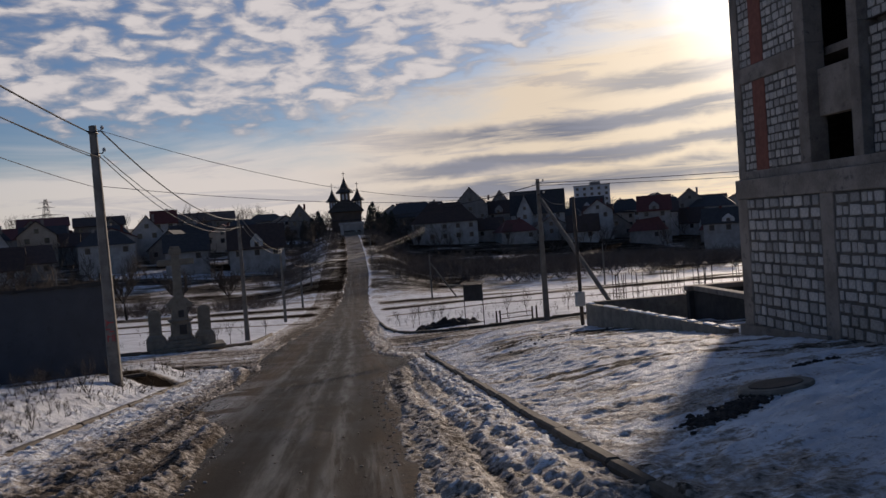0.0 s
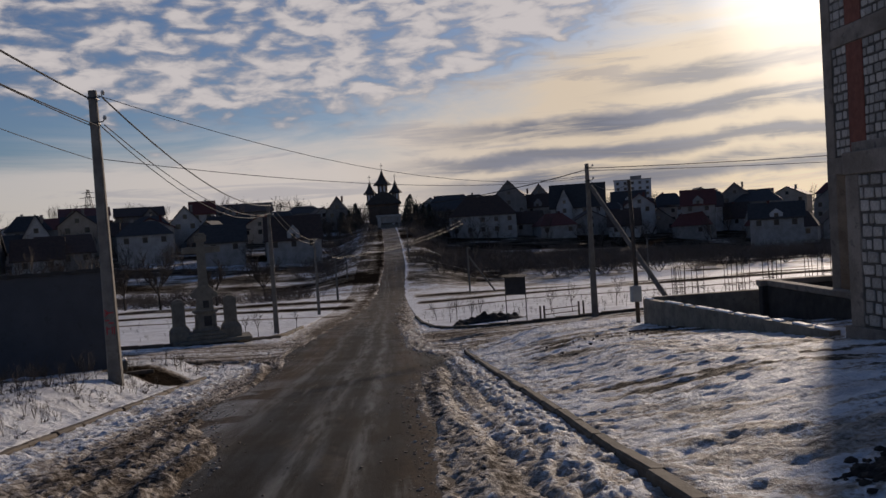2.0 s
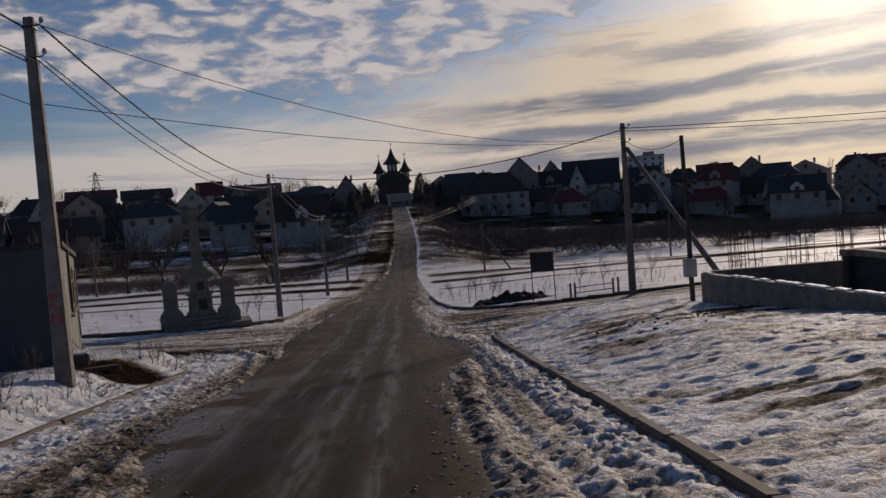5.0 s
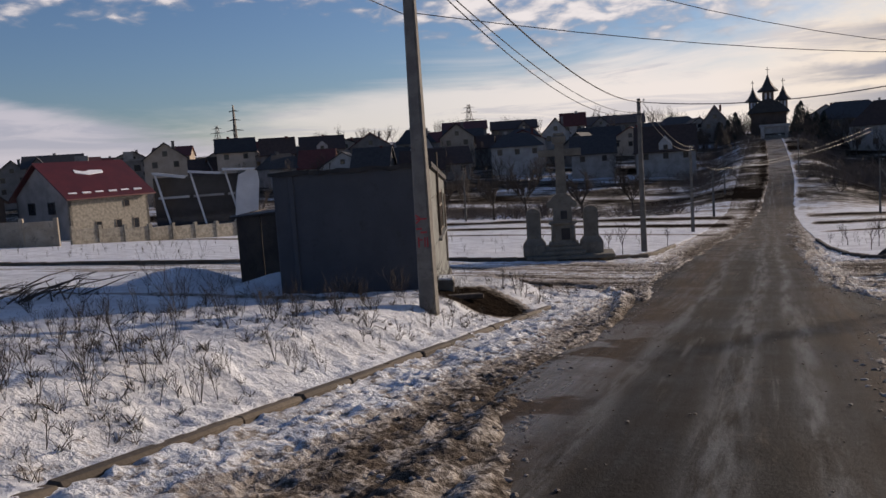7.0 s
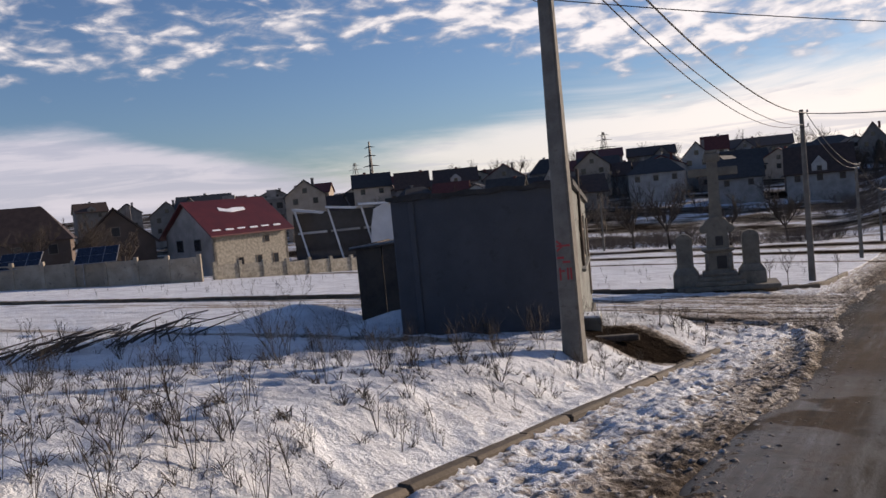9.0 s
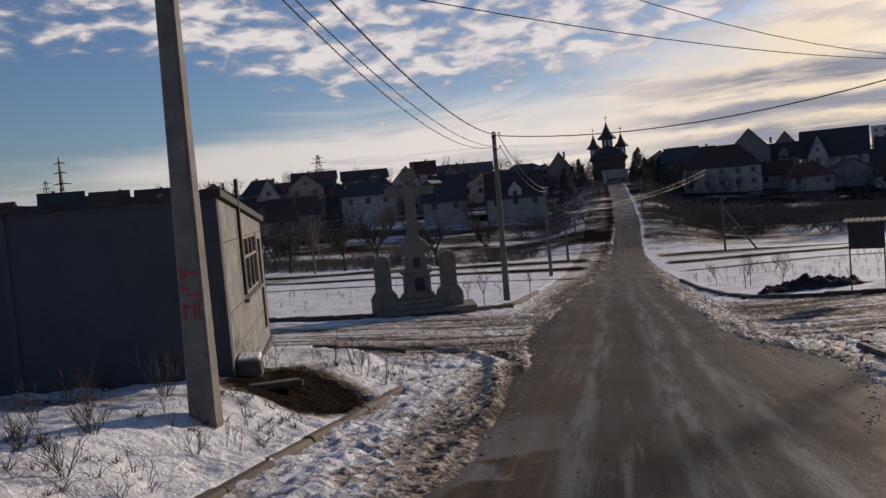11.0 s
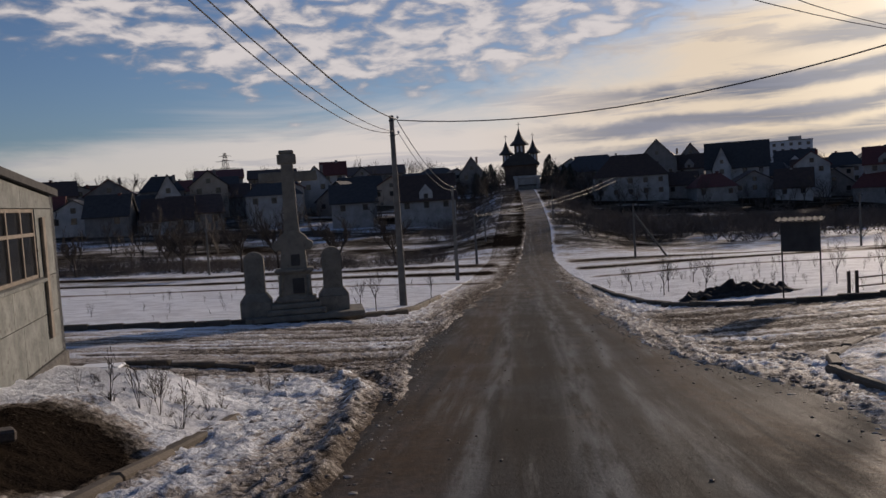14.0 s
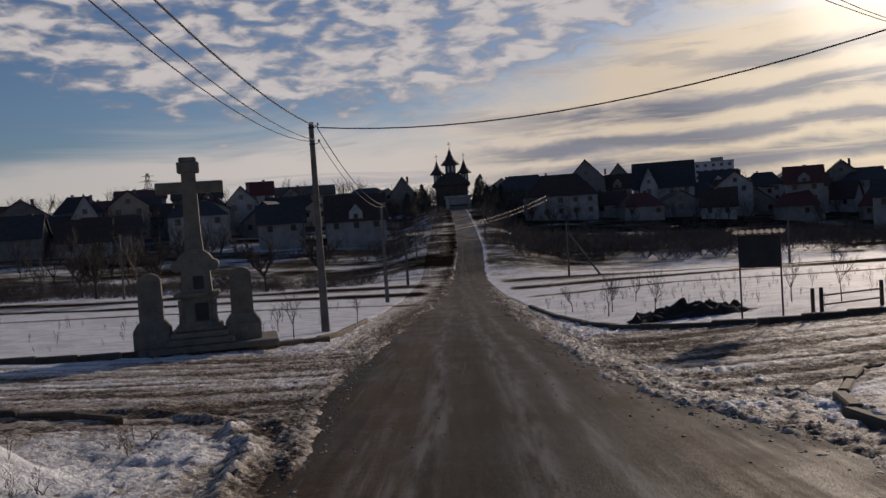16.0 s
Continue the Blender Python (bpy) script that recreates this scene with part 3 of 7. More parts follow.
def land(x, y, fine=True):
    """Height, snow cover and brush cover of the ground."""
    x, y = np.asarray(x, float), np.asarray(y, float)
    z = road_z(y)
    near = 1 - ramp(y, 60, 110)
    lp, rp = cover_left_plot(x, y), cover_right_plot(x, y)
    fl, fr = cover_far_left(x, y), cover_far_right(x, y)
    z = z + lp * (0.08 + 0.46 * ramp(-x, 4.3, 5.7) + 0.012 * np.clip(-x - 7, 0, 60))
    z = z + rp * (0.08 + 0.38 * ramp(x, 3.1, 6.5) + 0.01 * np.clip(x - 6.5, 0, 40))
    z = z + (1 - lp) * (1 - rp) * near * (0.030 * np.clip(-x - 4, 0, 12) + 0.012 * np.clip(-x - 16, 0, 60) + 0.045 * np.clip(x - 3.2, 0, 9))
    z = z + 0.06 * np.maximum(fl, fr) * near
    hill = ramp(y, 112, 190)
    z = z + hill * np.clip(-0.05 * (x - np.clip(x, -5, 5)), -6, 4.5) + ramp(y, 55, 110) * 0.013 * np.clip(-x, 0, 110) * (1 - hill)
    z = z - ramp(np.abs(x - 1.2), 4.5, 15) * np.interp(y, [108, 150, 180, 210, 245, 275], [0, 2.6, 3.9, 3.6, 2.2, 0])
    away = ramp(np.abs(x), 5, 30)
    z = z + away * 0.5 * fbm(x / 22, y / 22, 3, 11) * ramp(y, 45, 100)
    # road bed and the slush thrown to its sides
    el, er = edge_left(y), edge_right(y)
    wob = (0.22 + 0.55 * ramp(y, 44, 58)) * fbm(x * 0.2 + 3, y * 0.8, 4, 21) * (1 - ramp(y, 90, 140))
    dl, dr = el + wob - x, x - er - wob
    out = np.maximum(dl, dr)
    bed = 1 - ramp(out, -0.05, 0.25)
    open_ground = (1 - lp) * (1 - rp) * (1 - fl) * (1 - fr)
    lumps = 0.45 * fbm(x * 4.5, y * 3.5, 3, 31) + 0.75 * fbm(x * 8.5, y * 6.5, 3, 33)
    clods = np.abs(fbm(x * 9.5, y * 7.0, 3, 35)) * 2.0 - 0.5
    streak_y = fbm(x * 3.2, y * 0.30, 4, 41)
    streak_x = fbm(x * 0.28, y * 3.0, 4, 51)
    cross = ramp(y, 32.5, 35) * (1 - ramp(y, 42.5, 45)) * np.maximum(ramp(-x, 2.8, 3.6), ramp(x, 1.6, 2.6))
    ridge = np.where(cross > 0.5, streak_x, streak_y)
    slush = open_ground * ramp(out, -0.05, 0.3) * (1 - 0.75 * ramp(y, 50, 90))
    wave_y = np.sin(y * 0.55) + 0.6 * np.sin(y * 0.23 + 1.0)
    if fine:
        tread = np.maximum(0, grid_noise(x * 2.6, y * 2.6, 61) - 0.2) + np.maximum(0, grid_noise(x * 4.1, y * 3.1, 63) - 0.3)
        z = z + slush * (0.030 + 0.048 * ridge + 0.034 * lumps + 0.034 * clods + 0.022 * fbm(x * 13, y * 11, 2, 37) - 0.06 * tread * ramp(out, 0.5, 1.2)) * (1 - 0.35 * cross)
        soft = np.clip(lp + rp + 0.5 * fl + 0.5 * fr, 0, 1)
        z = z + soft * (0.045 * fbm(x * 0.5, y * 1.3, 4, 71) - 0.03 * np.abs(fbm(x * 0.9, y * 1.7, 3, 75)) + 0.030 * fbm(x * 3.2, y * 4.4, 3, 81) + 0.034 * fbm(x * 6.5, y * 7.5, 2, 83))
        # lumpy ridges beside the left ruts, trampled slush over the near end of the kerb
        nearby = slush * (1 - cross) * (1 - ramp(y, 24, 29))
        z = z + nearby * (0.075 * np.exp(-((x + 1.42 + 0.06 * ridge) / 0.17) ** 2) - 0.05 * np.exp(-((x + 1.78) / 0.12) ** 2) + 0.055 * np.exp(-((x + 2.1) / 0.18) ** 2) - 0.04 * np.exp(-((x + 2.45) / 0.12) ** 2)) * (0.8 + 1.0 * lumps)
        heaped = ramp(x, 1.3, 1.9) * (1 - ramp(x, 3.6, 4.6)) * (1 - ramp(y + 0.5 * x, 11.0, 13.0))
        z = z + heaped * (0.03 + 0.05 * np.maximum(0, fbm(x * 3.4, y * 3.4, 4, 131)) + 0.035 * lumps)
        # heaped slush along the right-hand ruts
        z = z + slush * (1 - cross) * (0.035 * np.exp(-((x - 2.55) / 0.25) ** 2) - 0.055 * np.exp(-((x - 2.02 - 0.10 * wave_y) / 0.10) ** 2) + 0.028 * np.exp(-((x - 1.72 - 0.10 * wave_y) / 0.12) ** 2) - 0.035 * np.exp(-((x - 1.40) / 0.08) ** 2) - 0.03 * np.exp(-((x - 2.34) / 0.06) ** 2)) * (1 - ramp(y, 28, 31)) * (1 + 0.6 * lumps)
    track = x - np.interp(y, [22, 26.4, 29.5, 32.2, 34.2, 35.3, 36], [-2.3, -2.45, -2.8, -3.25, -4.05, -5.4, -8.0])
    track = track * np.interp(y, [30, 34, 36], [1.0, 0.75, 0.35])
    on_track = ramp(y, 23, 26) * (1 - ramp(y, 35.0, 35.8)) * open_ground
    if fine:
        z = z + on_track * (0.055 * np.exp(-((track + 0.02) / 0.11) ** 2) * (1 + 1.2 * lumps) - 0.025 * np.exp(-((track + 0.32) / 0.12) ** 2) - 0.03 * np.exp(-((track - 0.28) / 0.10) ** 2))
    z = z - 0.07 * bed * (1 - ramp(y, 236, 250))
    # a hollow of bare earth by the shed, heaps of snow near the lean-to
    hollow = np.exp(-(((x + 5.15) / 0.85) ** 2 + ((y - 27.2) / 1.1) ** 2) ** 2)
    z = z - 0.09 * hollow
    z = z + 0.40 * np.exp(-((x + 13.6) / 1.2) ** 2 - ((y - 28.8) / 0.9) ** 2) + 0.34 * np.exp(-((x + 10.0) / 0.8) ** 2 - ((y - 27.6) / 0.5) ** 2)
    # cover
    dirt_l = np.where(y < 33, ramp(x, -3.75, -2.5), ramp(x - el, -2.0, -0.4))
    dirt_r = np.where(y < 30, 0.25 + 0.75 * ramp(-x, -2.9, -1.7), ramp(er - x, -1.5, -0.25))
    dirty = np.where(x < 0, dirt_l, dirt_r)
    snow_side = 0.76 - (0.46 - 0.10 * (x > 0)) * dirty + 0.30 * lumps + 0.16 * clods + 0.34 * ridge * dirty
    snow_cross = 0.30 + 0.06 * (x < 0) + 0.75 * ridge + 0.012 * np.abs(x) + 0.16 * lumps
    snow_cross = snow_cross + 0.35 * ramp(y, 41.3, 42.6) * ramp(-x, 6, 9)
    snow_side = snow_side - 0.07 * np.exp(-((x + 1.85) / 0.75) ** 2) * (1 - ramp(y, 26, 31)) * (0.6 + 1.2 * np.abs(lumps))
    snow = snow_side * (1 - cross) + snow_cross * cross
    snow = snow - 0.18 * ramp(y, 44, 60) * ramp(out, 0.0, 0.4)
    snow = snow + on_track * (-0.05 * np.exp(-((track + 0.02) / 0.14) ** 2) - 0.12 * np.exp(-((track + 0.32) / 0.14) ** 2) - 0.2 * np.exp(-((track - 0.28) / 0.12) ** 2))
    plots = np.clip(lp + rp + fl + fr, 0, 1)
    snow = snow * (1 - plots) + plots * (0.98 + 0.35 * np.minimum(0, fbm(x * 0.9, y * 2.2, 5, 91) + 0.05))
    snow = snow - 0.85 * rp * np.exp(-((y - 26.5 - 0.12 * x) / 3.2) ** 2) * ramp(fbm(x * 0.5, y * 1.6, 4, 95), -0.15, 0.2) * ramp(x, 3.4, 5)
    snow = snow - 2.2 * np.exp(-(((x + 5.2) / 0.95) ** 2 + ((y - 27.2) / 1.15) ** 2) ** 2) - 0.5 * lp * np.exp(-((y - 25.3) / 0.45) ** 2) * ramp(-x, 5, 7)
    snow = snow - 0.20 * lp * ramp(-x, 4.2, 4.5) * (1 - ramp(-x, 4.6, 5.3)) * ramp(fbm(x, y * 0.9, 3, 97), 0.05, 0.4)
    snow = snow - ramp(x, 2.4, 2.8) * (1 - ramp(x, 3.6, 5.2)) * (1 - ramp(y + 0.5 * x, 11.5, 14.5)) * (0.16 + 0.5 * np.maximum(0, lumps))
    snow = snow - 0.75 * rp * np.exp(-((y - 18.5) / 3.6) ** 2) * ramp(fbm(x * 0.7, y * 2.4, 4, 141), 0.06, 0.32) * ramp(x, 3.4, 4.6)
    # thin grimy snow beside the right-hand kerb and where feet have broken the crust
    snow = snow - rp * (0.10 + 0.42 * np.abs(fbm(x * 4.5, y * 6.0, 3, 145))) * (1 - 0.75 * ramp(x, 3.4, 6.5)) - 0.22 * rp * ramp(fbm(x * 0.8, y * 1.1, 3, 147), 0.0, 0.4)
    # dark strips across the valley and the brushy hill
    wave = 1.5 * fbm(x * 0.06, y * 0.02, 3, 99)
    strip = 0.8 * np.exp(-((y - 72 - wave) / 1.2) ** 2) + np.exp(-((y - 87 + wave) / 2.4) ** 2) + np.exp(-((y - 100 - wave) / 3.6) ** 2)
    snow = snow - 1.7 * np.clip(strip, 0, 1) * ramp(np.abs(x), 2.8, 4) * (0.85 + 0.9 * fbm(x * 0.12, y * 0.4, 4, 101))
    far = ramp(y, 104, 128) * ramp(out, 0.1, 0.9)
    patch = fbm(x / 14, y / 7, 4, 111)
    snow = snow - far * (np.where(x < 0, 0.68 - 0.3 * ramp(y, 128, 112), np.interp(y, [118, 134, 150], [0.35, 0.55, 1.0])) - 1.25 * patch - 0.3 * fbm(x / 4, y / 2.5, 3, 115))
    snow = np.where(y > 330, 0.25, snow)
    brush = np.clip(far + plots * 0.6, 0, 1)
    return z, np.clip(snow, -0.9, 1.3), brush


def heights(x, y):
    return land(np.asarray(x, float), np.asarray(y, float))[0]


def height(x, y):
    return float(land(np.array([x]), np.array([y]))[0][0])


def axis(pieces):
    """Coordinates from runs of (start, end, step)."""
    out = []
    for a, b, s in pieces:
        n = max(1, int(round((b - a) / s)))
        out += [a + (b - a) * i / n for i in range(n)]
    return np.array(out + [pieces[-1][1]])


def sheet(name, xs, ys, fn, material, label, category):
    gx, gy = np.meshgrid(xs, ys)
    z, *covers = fn(gx.ravel(), gy.ravel())
    nx, ny = len(xs), len(ys)
    co = np.stack([gx.ravel(), gy.ravel(), z], 1)
    i = (np.arange(ny - 1)[:, None] * nx + np.arange(nx - 1)[None, :]).ravel()
    faces = np.stack([i, i + 1, i + nx + 1, i + nx], 1)
    me = bpy.data.meshes.new(name)
    me.vertices.add(len(co))
    me.vertices.foreach_set("co", co.ravel())
    me.loops.add(faces.size)
    me.loops.foreach_set("vertex_index", faces.ravel())
    me.polygons.add(len(faces))
    me.polygons.foreach_set("loop_start", np.arange(0, faces.size, 4))
    me.polygons.foreach_set("use_smooth", np.ones(len(faces), bool))
    me.update(calc_edges=True)
    for key, val in zip(("snow", "brush"), covers):
        a = me.attributes.new(key, "FLOAT", "POINT")
        a.data.foreach_set("value", val.astype(np.float32))
    me.materials.append(material)
    return tagged(new(name, me), label, category, kind="structure")


xs = axis([(-3000, -600, 300), (-600, -200, 40), (-200, -60, 8), (-60, -18, 1.5), (-18, -9, 0.3), (-9, -4.7, 0.09), (-4.7, 3.5, 0.04), (3.5, 9.0, 0.09), (9.0, 14, 0.3), (14, 60, 1.6), (60, 200, 8), (200, 600, 40), (600, 3000, 300)])
ys = axis([(-400, -60, 40), (-60, 0, 3), (0, 7, 0.5), (7, 26, 0.045), (26, 36, 0.06), (36, 46, 0.1), (46, 70, 0.35), (70, 130, 0.8), (130, 250, 1.5), (250, 330, 3.0), (330, 700, 20), (700, 4000, 300)])
sheet("ground", xs, ys, land, GROUND, "trampled snow, slush and mud with bare earth patches", "ground")


def road_surface(x, y):
    rut = -0.012 * np.exp(-((x + 0.75) / 0.35) ** 2) - 0.012 * np.exp(-((x - 0.65) / 0.35) ** 2)
    wob = 0.55 * ramp(y, 44, 58) * fbm(x * 0.2 + 3, y * 0.8, 4, 21) * (1 - ramp(y, 90, 140))
    out = np.maximum(edge_left(y) + wob - x, x - edge_right(y) - wob)
    # the asphalt dips under the slush at its sides
    return (road_z(y) + rut + 0.008 * fbm(x * 0.7, y * 0.35, 3, 5) - 0.16 * ramp(out, 0.30, 0.60) - 0.025 * ramp(y, 45, 60),)


sheet("road", axis([(-3.7, 3.9, 0.12)]), axis([(-60, 5, 2), (5, 50, 0.25), (50, 240, 1.0)]), road_surface, ROAD, "wet grey asphalt road smeared with brown mud", "road")


# ---- kerbs ----
def kerb(name, line, label, top=0.10, lean=0.0):
    """A row of kerb stones along a line; each stone is a piece."""
    root = thing(name, Matrix(), label, "kerb", kind="structure")
    rng = random.Random(len(line) * 7 + int(abs(line[0][0] * 10)))
    made = []
    for i in range(3):
        s = Shape()
        s.box((1.03 - 0.004 * i, 0.16, 0.30), bevel=0.022 + 0.008 * i)
        made.append(s.mesh("kerb_stone", KERB))
    pts = [Vector((a, b)) for a, b in line]
    walkd, todo = 0.0, []
    for a, b in zip(pts, pts[1:]):
        d = b - a
        pos = walkd
        while pos < d.length:
            todo.append((a + d * (pos / d.length), d.normalized()))
            pos += 1.0
        walkd = pos - d.length
    far = [k for k in todo if k[0].y > 60 or abs(k[0].x) > 30]
    for p, d in [k for k in todo if k not in far]:
        c = p + d * 0.5
        s = 0.4
        slope = math.atan2(float(road_z(c.y + d.y * s) - road_z(c.y - d.y * s)), 2 * s)
        ob = new("kerb_stone", rng.choice(made))
        ob.parent = root
        base = float(road_z(c.y)) + (0.030 * max(0, -c.x - 4.6) if c.x < -4.6 else 0) + (0.045 * max(0, c.x - 3.2) if c.x > 3.2 else 0)
        if c.x < -16:
            base -= 0.018 * (-c.x - 16)
        ob.matrix_world = Matrix.Translation((c.x + rng.uniform(-0.015, 0.015), c.y, base + top - 0.15 + rng.uniform(-0.008, 0.006))) @ Matrix.Rotation(math.atan2(d.y, d.x) + rng.uniform(-0.02, 0.02), 4, "Z") @ Matrix.Rotation(-slope + rng.uniform(-0.012, 0.012), 4, "Y") @ Matrix.Rotation(lean + rng.uniform(-0.04, 0.04), 4, "X")
    if far:
        s = Shape()
        for p, d in far:
            c = p + d * 0.5
            base = height(c.x, c.y + 0.3)
            s.box((1.0, 0.16, 0.3), m=Matrix.Translation((c.x, c.y, base - 0.02)) @ Matrix.Rotation(math.atan2(d.y, d.x), 4, "Z"))
        part("far_kerb", s, KERB, root)["kind"] = "stuff"
    return root


kerb("kerb_left", KERB_LEFT, "worn concrete kerb stones half buried in slush", 0.075)
kerb("kerb_left_stub", KERB_LEFT_STUB, "short broken run of kerb stones in slush", 0.12)
kerb("kerb_right", KERB_RIGHT, "concrete kerb stones between slush and snow", 0.10)
kerb("kerb_far_right", KERB_FAR_RIGHT, "concrete kerb stones round the snowy field", 0.14)
kerb("kerb_far_left", KERB_FAR_LEFT, "concrete kerb stones along the side street", 0.20)


# ---- poles and cables ----
def concrete_pole(name, foot, head, label, width=0.28, arms=1, paint=False):
    foot, head = Vector(foot), Vector(head)
    up = (head - foot)
    q = Vector((0, 0, 1)).rotation_difference(up).to_matrix().to_4x4()
    root = thing(name, Matrix.Translation(foot), label, "utility pole", group="street poles")
    n = up.length
    s = Shape()
    w = width
    vs, rings = [], 7
    for i in range(rings):
        t = i / (rings - 1)
        a, b = w * (1 - 0.42 * t) / 2, w * 0.82 * (1 - 0.38 * t) / 2
        c = 0.03
        for x, y in ((-a + c, -b), (a - c, -b), (a, -b + c), (a * 0.9, b - c), (a * 0.9 - c, b), (-a * 0.9 + c, b), (-a * 0.9, b - c), (-a, -b + c)):
            vs.append((x, y, -0.35 + (n + 0.35) * t))
    fs = [(8 * i + j, 8 * i + (j + 1) % 8, 8 * i + 8 + (j + 1) % 8, 8 * i + 8 + j) for i in range(rings - 1) for j in range(8)]
    fs += [tuple(range(7, -1, -1)), tuple(8 * (rings - 1) + j for j in range(8))]
    s.add(vs, fs, q)
    part("shaft", s, POLE, root)
    for i in range(arms):
        z = n - 0.18 - 0.55 * i
        h = Shape()
        h.tube([(-0.06, 0, 0), (0.20, 0, 0.02), (0.24, 0, 0.08)], [0.014, 0.014, 0.01], 6, q @ Matrix.Translation((0, -0.08, z)))
        h.box((0.2, 0.2, 0.035), (0, 0, 0), 0.006, q @ Matrix.Translation((0, 0, z)))
        part("bracket", h, DARK_METAL, root, "dark steel bracket")
        k = Shape()
        k.tube([(0.24, -0.08, 0.06), (0.24, -0.08, 0.10), (0.24, -0.08, 0.15)], [0.035, 0.045, 0.025], 8, q @ Matrix.Translation((0, 0, z)))
        part("insulator", k, BOX_GREY, root, "small ceramic insulator")
    if paint:
        # sprayed arrow and marks on the faces towards the road
        face = q @ Matrix.Translation((0, -w * 0.395, 0))
        a = Shape()
        for x, z, ww, hh, r in ((0.0, 1.53, 0.19, 0.026, 0), (-0.06, 1.57, 0.09, 0.024, 38), (-0.06, 1.49, 0.09, 0.024, -38)):
            a.box((ww, 0.006, hh), m=face @ Matrix.Translation((x, 0, z)) @ Matrix.Rotation(radians(r), 4, "Y"))
        part("painted_arrow", a, RED_PAINT, root, "red sprayed arrow")
        for x, z, ww, hh in ((-0.05, 1.37, 0.10, 0.03), (0.03, 1.31, 0.11, 0.03), (-0.07, 1.15, 0.025, 0.17), (-0.03, 1.19, 0.06, 0.025), (0.04, 1.15, 0.025, 0.16), (0.085, 1.15, 0.025, 0.16)):
            b = Shape()
            b.box((ww, 0.006, hh), m=face @ Matrix.Translation((x, 0, z)))
            part("painted_mark", b, RED_PAINT, root, "red sprayed stroke")
    return root


P1F, P1T = (-5.12, 24.54, height(-5.12, 24.54)), (-5.30, 25.0, 5.46)
P2F, P2T = (-5.37, 51.04, height(-5.37, 51.04)), (-5.37, 51.04, 3.70)
P3F, P3T = (9.62, 41.39, height(9.62, 41.39)), (9.62, 41.39, 4.17)
P5F, P5T = (-5.42, 77.5, height(-5.42, 77.5)), (-5.42, 77.5, 1.36)
P6F, P6T = (-5.5, 104.0, height(-5.5, 104.0)), (-5.5, 104.0, -1.25)
concrete_pole("utility_pole", P1F, P1T, "tapered concrete pole with red sprayed marks, leaning a little", 0.30, 2, True)
concrete_pole("utility_pole", P2F, P2T, "tapered concrete pole beside the stone cross", 0.28, 2)
concrete_pole("utility_pole", P3F, P3T, "tapered concrete pole at the side street kerb", 0.28, 2)
concrete_pole("utility_pole", P5F, P5T, "tapered concrete pole along the road", 0.28, 1)
concrete_pole("utility_pole", P6F, P6T, "tapered concrete pole down in the valley", 0.28, 1)
for x, y, h, w in ((-33.7, 104.5, 6.4, 0.22), (9.85, 100.7, 5.2, 0.22), (32.3, 105.1, 5.2, 0.22), (-5.6, 130.0, 5.6, 0.22), (4.2, 150.0, 5.6, 0.22)):
    z = height(x, y)
    concrete_pole("utility_pole", (x, y, z), (x, y, z + h), "slim grey pole standing in the snowy valley", w, 1)


def prop(name, a, b, r, material, label):
    s = Shape()
    a, b = Vector(a), Vector(b)
    s.tube([(0, 0, 0), tuple((b - a) * 0.5), tuple(b - a)], [r, r * 0.95, r * 0.85], 8)
    return solo(name, s, material, Matrix.Translation(a), label, "prop")


prop("leaning_prop", (12.8, 100.2, height(12.8, 100.2) - 0.1), (9.95, 100.7, height(9.85, 100.7) + 4.2), 0.10, POLE, "slanting concrete strut against a slim pole")
prop("leaning_prop", (11.6, 36.6, height(11.6, 36.6) - 0.1), (9.72, 41.3, 3.2), 0.10, POLE, "slanting strut against the concrete pole")


def cable(a, b, sag, r=0.012, label="thin black overhead cable sagging between poles"):
    a, b = Vector(a), Vector(b)
    s = Shape()
    n = 14
    pts = []
    for i in range(n + 1):
        t = i / n
        p = (b - a) * t
        pts.append((p.x, p.y, p.z - sag * 4 * t * (1 - t)))
    s.tube(pts, [r] * (n + 1), 5)
    return solo("overhead_cable", s, CABLE, Matrix.Translation(a), label, "cable", group="overhead cables")


def up(p, dz, dx=0.0):
    return (p[0] + dx, p[1], p[2] + dz)


P0 = (-5.2, -2.0, 8.1)
cable(up(P1T, -0.15, 0.2), up(P2T, -0.15, 0.2), 0.75, 0.020, "thick twisted overhead cable")
cable(up(P1T, -0.75, 0.2), up(P2T, -0.6, 0.1), 0.75)
cable(up(P1T, -0.75, 0.1), up(P2T, -0.62, -0.1), 0.9)
cable(P0, up(P1T, -0.15, -0.1), 0.5, 0.020, "thick twisted overhead cable")
cable(up(P0, -0.6), up(P1T, -0.75, -0.1), 0.5)
cable(up(P0, -0.7, 0.2), up(P1T, -0.78, 0.1), 0.6)
cable(up(P2T, -0.18, 0.2), up(P3T, -0.25), 0.75, 0.020, "thick twisted overhead cable")
cable(up(P1T, -0.1, 0.1), up(P3T, -0.5), 0.9, 0.008)
cable(up(P1T, -1.5, 0.1), up(P3T, -0.6), 0.45, 0.008)
cable(up(P0, -1.4), up(P1T, -1.5, -0.1), 0.5, 0.008)
cable(up(P2T, -0.2, 0.2), up(P5T, -0.15, 0.2), 0.6, 0.016)
cable(up(P2T, -0.6, 0.2), up(P5T, -0.3, 0.2), 0.7)
cable(up(P5T, -0.15, 0.2), up(P6T, -0.15, 0.2), 0.5)
cable(up(P3T, -0.2), (60.0, 40.0, 6.0), 0.8, 0.016)
cable(up(P3T, -0.3, 0.1), (60.0, 40.0, 5.4), 0.9)
cable(up(P6T, -0.2, 0.2), (14.0, 150.0, 2.0), 0.8, 0.02)
cable(up(P6T, -0.3, 0.2), (14.0, 150.0, 1.4), 0.9, 0.02)


